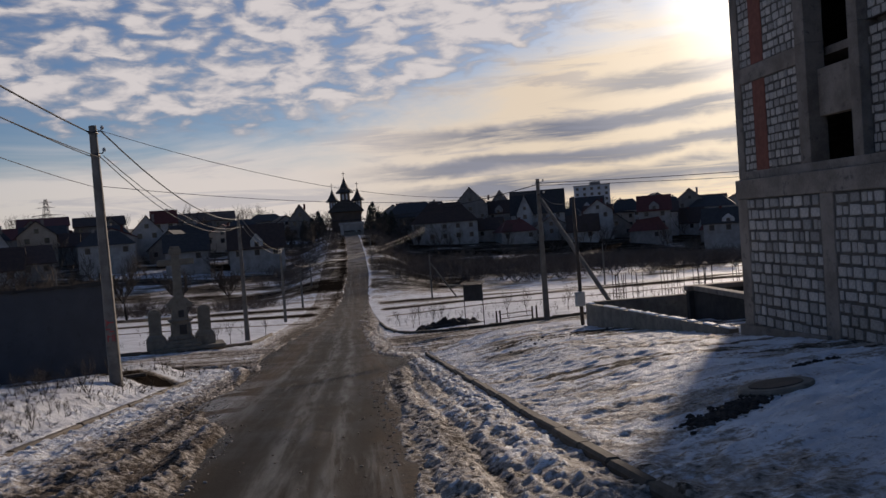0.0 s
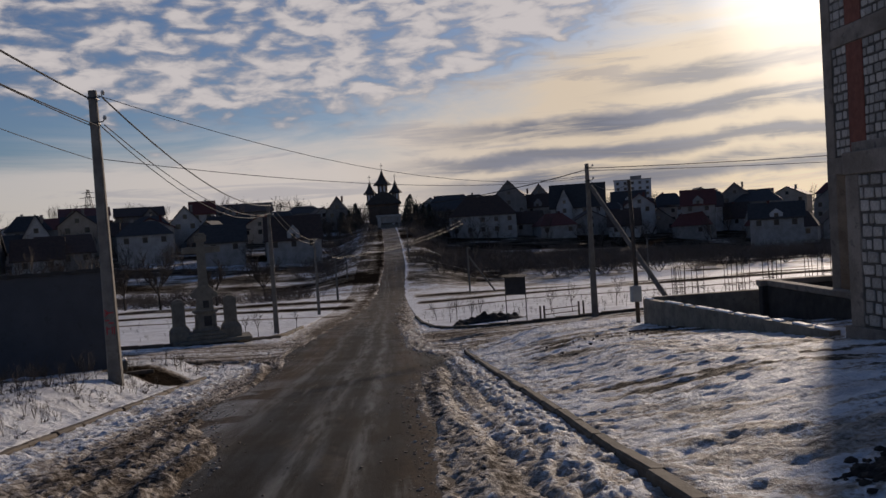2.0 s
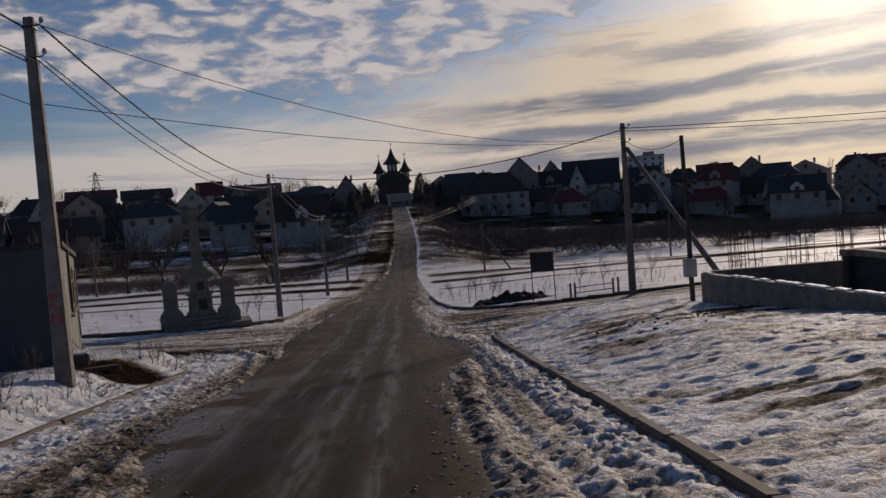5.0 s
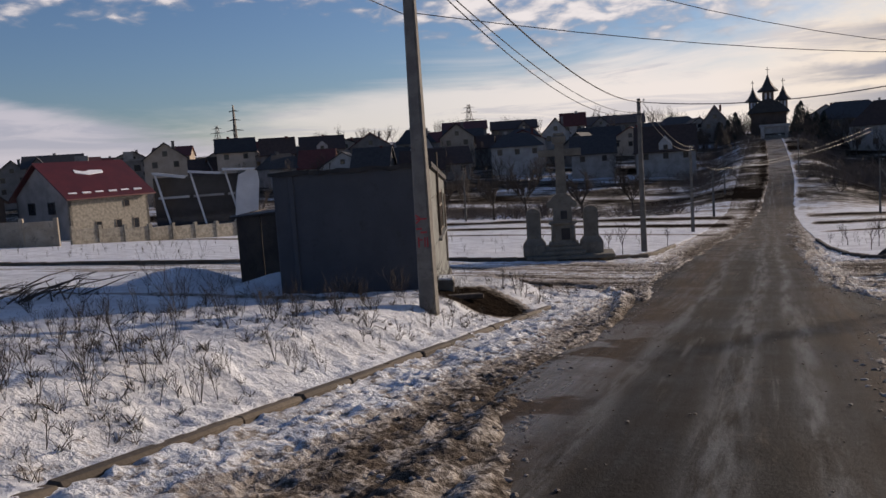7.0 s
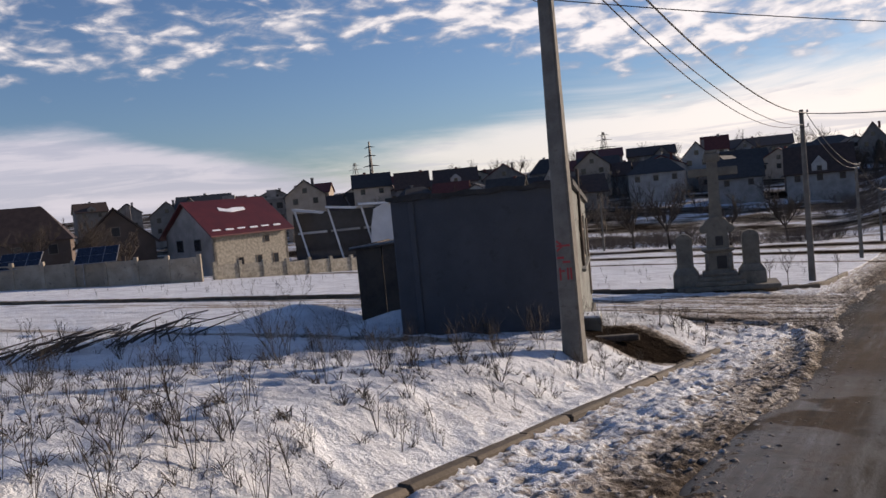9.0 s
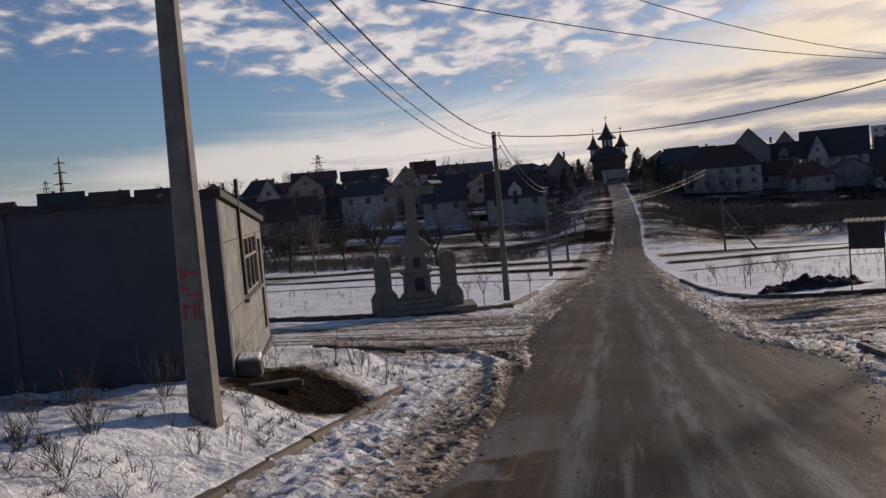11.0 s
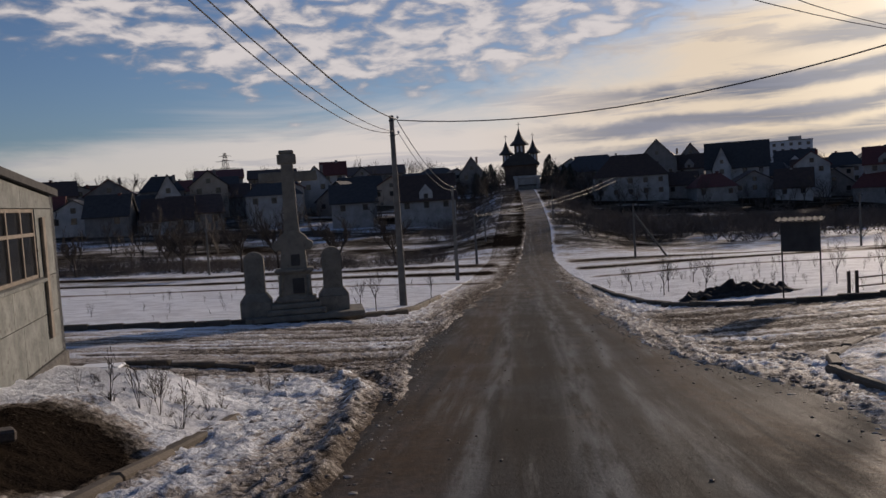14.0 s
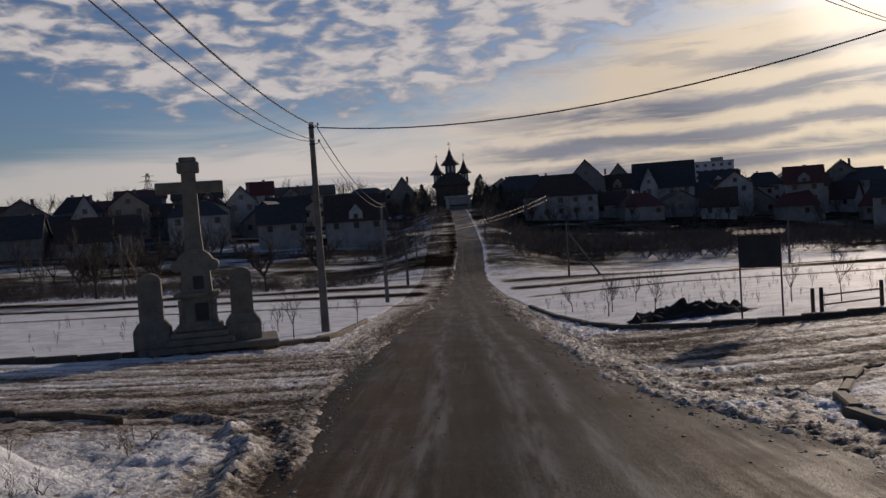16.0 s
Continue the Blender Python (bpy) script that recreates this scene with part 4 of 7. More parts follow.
# ---- the block-walled shed and its lean-to ----
def shed():
    turn = radians(19)
    corner = Vector((-6.0, 27.0, 0))
    m = Matrix.Translation((corner.x, corner.y, 0)) @ Matrix.Rotation(turn, 4, "Z")
    # local: x runs to -3.35 along the front, y to the back, the near road-side corner at 0, 0
    root = thing("shed", m, "small flat-roofed shed, dark painted front, pale peeling side with broken window", "shed")
    zb, zt, zt2 = -1.20, 1.46, 1.02
    W, D = 3.07, 6.2
    f = Shape()
    f.box((W, 0.22, zt - zb), (-W / 2, 0.11, (zt + zb) / 2), 0.012)
    part("front_wall", f, SHED_PAINT, root, "dark blue-grey painted wall")
    p = Shape()
    p.box((0.10, 0.03, zt - zb - 0.25), (-W + 0.36, -0.014, (zt + zb) / 2 + 0.1), 0.008)
    part("pilaster", p, SHED_PAINT, root)
    pl = Shape()
    pl.box((W + 0.02, 0.05, 0.32), (-W / 2, -0.026, zb + 0.02), 0.015)
    part("plinth", pl, TAR, root, "tarred plinth")
    # side wall of large panels, with a window opening
    wy0, wy1, wz0, wz1 = 2.2, 5.0, -0.18, 0.80

    def top(y):
        return zt - 0.05 + (zt2 - zt) * y / D

    def panel(y0, y1, z0, z1, name="wall_panel"):
        q = Shape()
        vs = [(x, y, z) for x in (-0.22, 0.0) for y, z in ((y0 + 0.006, z0 + 0.006), (y1 - 0.006, z0 + 0.006), (y1 - 0.006, (top(y1) if z1 is None else z1) - 0.006), (y0 + 0.006, (top(y0) if z1 is None else z1) - 0.006))]
        q.add(vs, [(0, 1, 2, 3), (7, 6, 5, 4), (0, 4, 5, 1), (1, 5, 6, 2), (2, 6, 7, 3), (3, 7, 4, 0)])
        part(name, q, SHED_SIDE, root)

    c = Shape()
    for a, b, z0, z1 in ((0.24, wy0, zb - 0.35, zt - 0.1), (wy1, D - 0.02, zb - 0.55, zt2 - 0.06), (wy0, wy1, zb - 0.5, wz0), (wy0, wy1, wz1, zt2 - 0.05)):
        c.box((0.16, b - a, z1 - z0), (-0.12, (a + b) / 2, (z0 + z1) / 2))
    part("wall_core", c, MORTAR, root)
    rows = [zb - 0.30, -0.72, wz0]
    for i, (z0, z1) in enumerate(zip(rows, rows[1:])):
        ys_ = [0.22, 1.2 + 0.5 * (i % 2), 2.6, 3.9 - 0.4 * (i % 2), 5.1, D]
        for a, b in zip(ys_, ys_[1:]):
            panel(a, b, z0, z1)
    panel(0.22, wy0, wz0, wz1)
    panel(wy1, D, wz0, wz1)
    for a, b in ((0.22, 2.2), (2.2, 4.3), (4.3, D)):
        panel(a, b, wz1, None)
    foot = Shape()
    foot.box((0.10, D - 0.3, 0.5), (0.03, D / 2, zb - 0.42), 0.03)
    part("side_footing", foot, MORTAR, root, "crumbling dark footing")
    # window: frame, mullions, panes
    win = Shape()
    for y in (wy0 + 0.03, wy0 + 0.72, wy0 + 1.4, wy0 + 2.1, wy1 - 0.03):
        win.box((0.07, 0.06, wz1 - wz0), (-0.05, y, (wz0 + wz1) / 2), 0.006)
    for z in (wz0 + 0.03, wz0 + 0.62, wz1 - 0.03):
        win.box((0.065, wy1 - wy0, 0.05), (-0.05, (wy0 + wy1) / 2, z), 0.006)
    w = part("window", win, WINDOW_FRAME, root, "weathered timber window frame, one pane broken")
    for i, y in enumerate((wy0 + 0.72, wy0 + 1.4, wy0 + 2.1)):
        for z0, z1 in ((wz0 + 0.05, wz0 + 0.6), (wz0 + 0.64, wz1 - 0.05)):
            g = Shape()
            g.box((0.008, 0.62, z1 - z0), (-0.05, y + 0.35, (z0 + z1) / 2))
            part("pane", g, GLASS_DARK, w)
    sill = Shape()
    sill.box((0.12, wy1 - wy0 + 0.2, 0.05), (0.02, (wy0 + wy1) / 2, wz0 - 0.03), 0.01)
    part("window_sill", sill, SHED_SIDE, root)
    board = Shape()
    board.box((0.04, 0.16, 1.75), (0.03, 5.3, -0.2), 0.006)
    part("nailed_board", board, OLD_WOOD, root, "brown timber board nailed to the wall")
    pipe = Shape()
    pipe.tube([(0.05, 1.95, -0.1), (0.05, 1.95, 1.0), (0.06, 1.95, 1.72)], [0.03, 0.03, 0.03], 8)
    part("vent_pipe", pipe, RUST, root, "rusty standpipe")
    back = Shape()
    back.box((W, 0.2, zt2 - zb + 0.4), (-W / 2, D - 0.1, (zt2 + zb - 0.4) / 2))
    back.box((0.2, D - 0.4, zt2 - zb + 0.3), (-W + 0.1, D / 2, (zt2 + zb - 0.3) / 2))
    part("back_wall", back, SHED_PAINT, root)
    # roof slab with ragged felt edge
    rng = random.Random(5)
    r = Shape()
    n = 16
    vs, fs = [], []
    for i in range(n + 1):
        x = 0.07 - (W + 0.14) * i / n
        for y, zz in ((-0.07, zt), (D + 0.07, zt2)):
            j = rng.uniform(-0.03, 0.03)
            vs += [(x, y + j, zz - 0.03 + rng.uniform(-0.035, 0.01)), (x, y + j, zz + 0.05 + rng.uniform(-0.025, 0.03))]
    for i in range(n):
        a, b = 4 * i, 4 * i + 4
        fs += [(a, a + 1, b + 1, b), (a + 2, b + 2, b + 3, a + 3), (a + 1, a + 3, b + 3, b + 1), (a, b, b + 2, a + 2)]
    fs += [(0, 2, 3, 1), (4 * n, 4 * n + 1, 4 * n + 3, 4 * n + 2)]
    r.add(vs, fs)
    part("roof", r, TAR, root, "ragged black felt roof")
    return m


SHED_M = shed()


def lean_to():
    m = SHED_M @ Matrix.Translation((-3.07, 3.2, 0))
    root = thing("lean_to", m, "low rusty sheet-metal lean-to against the shed", "shed")
    W, D, zb, zt = 1.75, 2.6, -1.5, 0.56
    for i in range(3):
        s = Shape()
        w = W / 3
        s.box((w - 0.012, 0.05, zt - zb), (-(i + 0.5) * w, 0.006 * (i % 2), (zt + zb) / 2), 0.008)
        part("sheet_panel", s, RUST, root)
    s = Shape()
    s.box((0.05, D, zt - zb), (-W + 0.025, D / 2 + 0.03, (zt + zb) / 2), 0.008)
    part("side_panel", s, RUST, root)
    r = Shape()
    r.box((W + 0.16, D + 0.2, 0.05), (-W / 2 - 0.03, D / 2, zt + 0.05), 0.01, Matrix.Rotation(radians(-3.5), 4, "Y"))
    part("roof", r, RUST, root)
    e = Shape()
    e.tube([(-W - 0.1, -0.1, zt - 0.02), (0.0, -0.1, zt + 0.1)], [0.02, 0.02], 6)
    part("roof_edge", e, GALV, root, "bright metal edge strip")


lean_to()


def rubble_block(x, y, size, yaw, label, material=CONCRETE, snow=True):
    z = height(x, y)
    root = thing("concrete_slab", pose(x, y, z, random.Random(int(x * 9)).uniform(-4, 4), 3, yaw), label, "slab", group="old slabs beside the shed")
    s = Shape()
    s.box(size, (0, 0, size[2] / 2 - 0.06), 0.02)
    part("block", s, material, root)
    if snow:
        c = Shape()
        c.box((size[0] * 0.9, size[1] * 0.9, 0.05), (0, 0, size[2] - 0.045), 0.024)
        part("snow_cap", c, SNOW, root, "cap of settled snow")


rubble_block(-7.55, 33.0, (0.7, 0.6, 0.30), 15, "old concrete slab with a snow cap by the shed wall")
rubble_block(-6.0, 27.5, (0.34, 0.45, 0.28), 20, "squared concrete block with a snow cap by the shed")
rubble_block(-5.45, 26.7, (1.0, 0.24, 0.10), 40, "thin broken board lying in the hollow", DARK_WOOD, False)


# ---- stone wayside cross ----
def stone_cross():
    m = Matrix.Translation((-7.75, 45.1, -2.72)) @ Matrix.Rotation(radians(14), 4, "Z")
    root = thing("wayside_cross", m, "tall carved stone cross on a stepped pedestal, grey-beige", "monument")
    st = Shape()
    st.box((3.5, 1.7, 0.16), (0.25, 0, 0.04), 0.025)
    part("base_slab", st, STONE, root)
    for i, (w, d, z, h) in enumerate(((1.75, 1.45, 0.12, 0.17), (1.45, 1.2, 0.29, 0.16), (1.2, 1.0, 0.45, 0.14))):
        s = Shape()
        s.box((w, d, h), (0, 0, z + h / 2), 0.03)
        part("step", s, STONE, root)
    s = Shape()
    s.frustum((1.02, 0.86), (0.94, 0.80), 0.59, 0.68)
    s.frustum((0.86, 0.74), (0.84, 0.72), 0.68, 1.30)
    part("pedestal", s, STONE, root)
    for side in (-1, 1):
        c = Shape()
        c.tube([(side * 0.42, -0.36, 0.66), (side * 0.42, -0.36, 0.95), (side * 0.42, -0.36, 1.28)], [0.075, 0.06, 0.075], 10)
        part("colonnette", c, STONE, root, smooth=True)
    n = Shape()
    n.box((0.34, 0.03, 0.46), (0.10, -0.372, 0.95), 0.008)
    part("niche", n, DARK_METAL, root, "dark recessed plaque")
    s = Shape()
    s.frustum((0.90, 0.78), (1.16, 0.98), 1.30, 1.40)
    s.frustum((1.16, 0.98), (1.12, 0.94), 1.40, 1.46)
    part("cornice", s, STONE, root)
    s = Shape()
    s.frustum((0.78, 0.66), (0.72, 0.60), 1.46, 2.02)
    part("upper_block", s, STONE, root)
    n = Shape()
    n.box((0.26, 0.03, 0.34), (0.06, -0.325, 1.72), 0.008)
    part("niche", n, DARK_METAL, root, "dark recessed plaque")
    # round-headed shoulder that carries the cross
    s = Shape()
    pts = [(-0.52, 2.02), (0.52, 2.02), (0.53, 2.12)] + [(0.50 * math.cos(a), 2.14 + 0.46 * math.sin(a)) for a in [radians(v) for v in range(0, 181, 15)]] + [(-0.53, 2.12)]
    s.prism(pts, -0.30, 0.30)
    part("shoulder", s, STONE, root)
    for side in (-1, 1):
        c = Shape()
        c.tube([(side * 0.46, -0.33, 2.16), (side * 0.46, 0.33, 2.16)], [0.15, 0.15], 12)
        part("scroll", c, STONE, root)
    s = Shape()
    s.frustum((0.48, 0.36), (0.40, 0.32), 2.5, 3.05)
    s.frustum((0.40, 0.32), (0.36, 0.30), 3.05, 4.62)
    part("cross_shaft", s, STONE, root)
    s = Shape()
    s.box((1.72, 0.28, 0.30), (0, 0, 4.22), 0.03)
    part("cross_arm", s, STONE, root)
    s = Shape()
    s.box((0.56, 0.36, 0.30), (0, 0, 4.74), 0.03)
    s.box((0.44, 0.30, 0.12), (0, 0, 4.95), 0.03)
    part("cross_head", s, STONE, root)
    return m


CROSS_M = stone_cross()


def gravestone_pillar(dx, dy, label):
    root = thing("stone_pillar", CROSS_M @ Matrix.Translation((dx, dy, 0.08)), label, "monument", group="pillars flanking the stone cross")
    s = Shape()
    s.box((0.92, 0.72, 0.5), (0, 0, 0.25), 0.03)
    s.frustum((0.92, 0.72), (0.62, 0.48), 0.5, 0.72)
    part("pedestal", s, STONE, root)
    s = Shape()
    pts = [(-0.29, 0.70), (0.29, 0.70), (0.29, 1.72)] + [(0.29 * math.cos(a), 1.72 + 0.24 * math.sin(a)) for a in [radians(v) for v in range(20, 161, 20)]] + [(-0.29, 1.72)]
    s.prism(pts, -0.21, 0.21)
    part("shaft", s, STONE, root)
    s = Shape()
    s.prism([(-0.20, 0.85), (0.20, 0.85), (0.20, 1.68), (0.12, 1.80), (-0.12, 1.80), (-0.20, 1.68)], -0.225, -0.205)
    part("face_panel", s, STONE, root)


gravestone_pillar(-1.18, -0.15, "round-headed stone pillar on a stepped foot")
gravestone_pillar(1.12, 0.0, "round-headed stone pillar on a stepped foot")


# ---- notice board, rail fence, earth heap ----
def notice_board():
    z = height(6.5, 43.4)
    a, b = Vector((6.08, 43.62, z)), Vector((6.95, 43.22, z))
    yaw = math.atan2(b.y - a.y, b.x - a.x)
    m = Matrix.Translation((a + b) / 2) @ Matrix.Rotation(yaw, 4, "Z")
    root = thing("notice_board", m, "black notice board on two thin posts under a corrugated canopy", "sign")
    for x in (-0.47, 0.47):
        s = Shape()
        s.tube([(x, 0, -0.2), (x, 0, 1.0), (x, 0, 2.03)], [0.022, 0.022, 0.022], 8)
        part("post", s, DARK_METAL, root)
    s = Shape()
    s.box((0.97, 0.05, 0.80), (0, 0, 1.62), 0.008)
    part("board", s, DARK_METAL, root, "matt black board")
    c = Shape()
    n = 22
    vs, fs = [], []
    for i in range(n + 1):
        x = -0.60 + 1.2 * i / n
        h = 0.02 * math.sin(i * math.pi * 0.73)
        for y, zz in ((-0.30, 2.06), (0.30, 2.12)):
            vs += [(x, y, zz + h), (x, y, zz + h + 0.006)]
    for i in range(n):
        a_, b_ = 4 * i, 4 * i + 4
        fs += [(a_, a_ + 1, b_ + 1, b_), (a_ + 2, b_ + 2, b_ + 3, a_ + 3), (a_ + 1, a_ + 3, b_ + 3, b_ + 1), (a_, b_, b_ + 2, a_ + 2)]
    c.add(vs, fs)
    part("canopy", c, TAR, root, "corrugated metal canopy")


notice_board()


def rail_fence():
    root = thing("rail_fence", Matrix(), "low dark timber rail fence with two pairs of posts", "fence")
    posts = ((7.50, 42.85), (7.66, 42.75), (9.36, 43.30), (9.56, 43.25))
    for x, y in posts:
        s = Shape()
        z = height(x, y)
        s.box((0.075, 0.075, 0.78), (x, y, z + 0.24), 0.01)
        part("post", s, DARK_WOOD, root)
    for k, z in enumerate((0.22, 0.44)):
        s = Shape()
        a = Vector((7.7, 42.8, height(7.6, 42.8) + z))
        b = Vector((9.4, 43.3, height(9.4, 43.3) + z - 0.02))
        s.tube([a, b], [0.022, 0.022], 6)
        part("rail", s, OLD_WOOD, root)


rail_fence()


def heap(name, x, y, rx, ry, h, seed, label, material=EARTH, n=34):
    """A lumpy heap on the ground."""
    s = Shape()
    fs = []
    g = np.linspace(-1, 1, n)
    u, v = (a.ravel() for a in np.meshgrid(g, g, indexing="ij"))
    px, py = x + u * rx, y + v * ry
    edge = 1 + 0.45 * fbm(px * 1.6, py * 1.6, 3, seed)
    k = np.clip(1 - (np.hypot(u, v) * edge) ** 2, 0, None)
    q = 2.2 / min(rx, ry)
    lump = 0.45 + 1.7 * np.abs(fbm(px * q, py * q, 4, seed + 9))
    zz = heights(px, py) - height(x, y) - 0.06 + (h * lump + 0.07) * k ** 0.7
    vs = list(zip((u * rx).tolist(), (v * ry).tolist(), zz.tolist()))
    for i in range(n - 1):
        for j in range(n - 1):
            a = i * n + j
            fs.append((a, a + n, a + n + 1, a + 1))
    s.add(vs, fs)
    return solo(name, s, material, Matrix.Translation((x, y, height(x, y))), label, "earth heap", smooth=True)


heap("earth_mound", 5.6, 46.3, 2.1, 0.8, 0.34, 3, "dark turned earth heaped in the snowy field")
heap("earth_mound", 5.6, 35.0, 0.9, 0.22, 0.05, 23, "thin streak of dark earth on snow")


def manhole():
    x, y = 5.55, 12.7
    root = thing("manhole", pose(x, y, height(x, y) - 0.01, -5.7, -6.0, 0), "round concrete manhole ring with its cover, snow around", "manhole")
    s = Shape()
    s.tube([(0, 0, -0.1), (0, 0, 0.02), (0, 0, 0.045)], [0.43, 0.43, 0.41], 28)
    part("ring", s, CONCRETE, root)
    s = Shape()
    s.tube([(0, 0, 0.02), (0, 0, 0.055)], [0.31, 0.30], 24)
    part("cover", s, RUST, root, "iron cover")


manhole()


# ---- meter pole, low wall, pit and starter bars ----
def meter_pole():
    x, y = 8.95, 32.9
    z = height(x, y)
    root = thing("meter_pole", Matrix.Translation((x, y, z)), "dark slim pole with a grey electricity meter box", "utility pole")
    s = Shape()
    s.tube([(0, 0, -0.2), (-0.02, 0, 2.4), (-0.06, 0, 3.05 - z)], [0.075, 0.07, 0.06], 8)
    part("shaft", s, DARK_WOOD, root, smooth=True)
    b = Shape()
    b.box((0.34, 0.22, 0.52), (-0.08, -0.14, -0.66 - z), 0.02)
    box = part("meter_box", b, BOX_GREY, root, "grey plastic meter box")
    d = Shape()
    d.box((0.29, 0.02, 0.46), (-0.08, -0.257, -0.66 - z), 0.008)
    part("box_door", d, BOX_GREY, box)
    c = Shape()
    c.tube([(0.02, -0.08, -0.4 - z), (0.0, -0.07, 1.5 - z), (-0.05, -0.05, 2.9 - z)], [0.015] * 3, 6)
    part("conduit", c, CABLE, root)
    cable((x - 0.06, y, 2.95), up(P3T, -0.6), 0.35, 0.010)


meter_pole()


def low_wall():
    root = thing("low_wall", Matrix(), "low raw concrete retaining wall running down to the street", "wall")
    a, b = Vector((8.98, 20.9, 0)), Vector((8.85, 31.6, 0))
    for i in range(3):
        p, q = a.lerp(b, i / 3), a.lerp(b, (i + 1) / 3)
        s = Shape()
        vs = []
        for c, t in ((p, i / 3), (q, (i + 1) / 3)):
            zt = -0.34 - 0.37 * t
            for dx, z in ((-0.11, height(c.x, c.y) - 0.5), (0.11, height(c.x, c.y) - 0.5), (0.11, zt), (-0.11, zt)):
                vs.append((c.x + dx, c.y, z))
        s.add(vs, [(0, 1, 2, 3), (7, 6, 5, 4), (0, 4, 5, 1), (1, 5, 6, 2), (2, 6, 7, 3), (3, 7, 4, 0)])
        part("wall_section", s, CONCRETE, root)
    r2 = random.Random(12)
    s = Shape()
    for i in range(26):
        c = a.lerp(b, (i + r2.uniform(0.1, 0.9)) / 26)
        zt = -0.34 - 0.37 * (c.y - a.y) / (b.y - a.y)
        if r2.random() < 0.7:
            s.box((0.17, r2.uniform(0.25, 0.5), 0.05), (c.x + r2.uniform(-0.01, 0.02), c.y, zt + 0.012), 0.022, None)
    part("snow_cap", s, SNOW, root, "patches of snow lying on the wall top")
    s = Shape()
    s.box((4.5, 0.2, 1.25), (11.1, 31.65, -1.3), 0.02)
    part("return_wall", s, CONCRETE, root)


low_wall()


def pit_wall():
    root = thing("basement_wall", Matrix(), "unfinished basement wall coated black with bitumen", "wall")
    s = Shape()
    s.box((0.25, 5.2, 1.3), (11.9, 26.9, -1.0), 0.02, Matrix.Rotation(0.0, 4, "Z"))
    part("side_wall", s, TAR, root, "black bitumen coating")
    s = Shape()
    s.box((6.0, 0.25, 1.3), (14.6, 29.6, -1.0), 0.02)
    part("end_wall", s, TAR, root, "black bitumen coating")
    s = Shape()
    s.box((0.33, 5.3, 0.16), (11.9, 26.9, -0.27), 0.02)
    s.box((6.1, 0.33, 0.16), (14.6, 29.6, -0.27), 0.02)
    part("coping", s, FRAME, root)


pit_wall()


def rebar_cages():
    s = Shape()
    rng = random.Random(3)
    for dx in (-0.14, 0.14):
        for dy in (-0.14, 0.14):
            s.tube([(dx, dy, -0.2), (dx * 1.05, dy, 0.8), (dx + rng.uniform(-0.05, 0.05), dy + rng.uniform(-0.05, 0.05), 1.75)], [0.012] * 3, 5)
    for z in (0.15, 0.4, 0.65, 0.9, 1.15):
        for a, b in (((-0.15, -0.15), (0.15, -0.15)), ((0.15, -0.15), (0.15, 0.15)), ((0.15, 0.15), (-0.15, 0.15)), ((-0.15, 0.15), (-0.15, -0.15))):
            s.tube([(*a, z), (*b, z)], [0.007, 0.007], 4)
    x, y = 11.5, 36.0
    one = solo("rebar_cage", s, RUST, Matrix.Translation((x, y, height(x, y))), "upright cage of rusty reinforcing bars", "rebar", group="reinforcing bar cages")
    for x, y, r in ((12.3, 36.3, 20), (13.3, 35.7, 40), (14.1, 36.4, 10), (15.2, 36.0, 70), (16.2, 35.4, 30), (13.6, 33.2, 15), (15.4, 32.8, 50), (10.6, 33.6, 5)):
        copy_thing(one, pose(x, y, height(x, y), 0, 0, r))


rebar_cages()


# ---- the unfinished block building ----
def block_meshes():
    made = []
    for i in range(6):
        rng = random.Random(100 + i)
        bm = bmesh.new()
        bmesh.ops.create_cube(bm, size=1.0)
        for v in bm.verts:
            v.co += Vector((rng.uniform(-0.02, 0.02), rng.uniform(-0.07, 0.07), rng.uniform(-0.07, 0.07)))
        bmesh.ops.bevel(bm, geom=bm.edges[:], offset=0.07, segments=1, affect="EDGES")
        me = bpy.data.meshes.new("block")
        bm.to_mesh(me)
        bm.free()
        me.materials.append(BLOCK)
        made.append(me)
    return made


BLOCKS = block_meshes()


def block_panel(root, x, y0, y1, z0, z1, row, width, seed):
    """An infill panel of single blocks facing the road, on a mortar bed."""
    rng = random.Random(seed)
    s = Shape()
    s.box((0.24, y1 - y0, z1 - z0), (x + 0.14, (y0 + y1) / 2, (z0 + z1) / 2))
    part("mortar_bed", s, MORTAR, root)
    rows = int(round((z1 - z0) / row))
    rh = (z1 - z0) / rows
    for r in range(rows):
        y = y0 - rng.uniform(0, width * 0.6)
        while y < y1 - 0.05:
            w = width * rng.choice((0.5, 0.7, 0.9, 1.0, 1.1)) * rng.uniform(0.9, 1.1)
            a, b = max(y, y0), min(y + w, y1)
            y += w
            if b - a < 0.07:
                continue
            ob = new("block", rng.choice(BLOCKS))
            ob.parent = root
            hh = rh * rng.uniform(0.66, 0.84)
            ob.matrix_world = Matrix.Translation((x + 0.06 + rng.uniform(-0.008, 0.012), (a + b) / 2, z0 + (r + 0.5) * rh)) @ Matrix.Rotation(rng.uniform(-0.03, 0.03), 4, "X") @ Matrix.Diagonal((0.12, (b - a) * rng.uniform(0.72, 0.90), hh, 1))


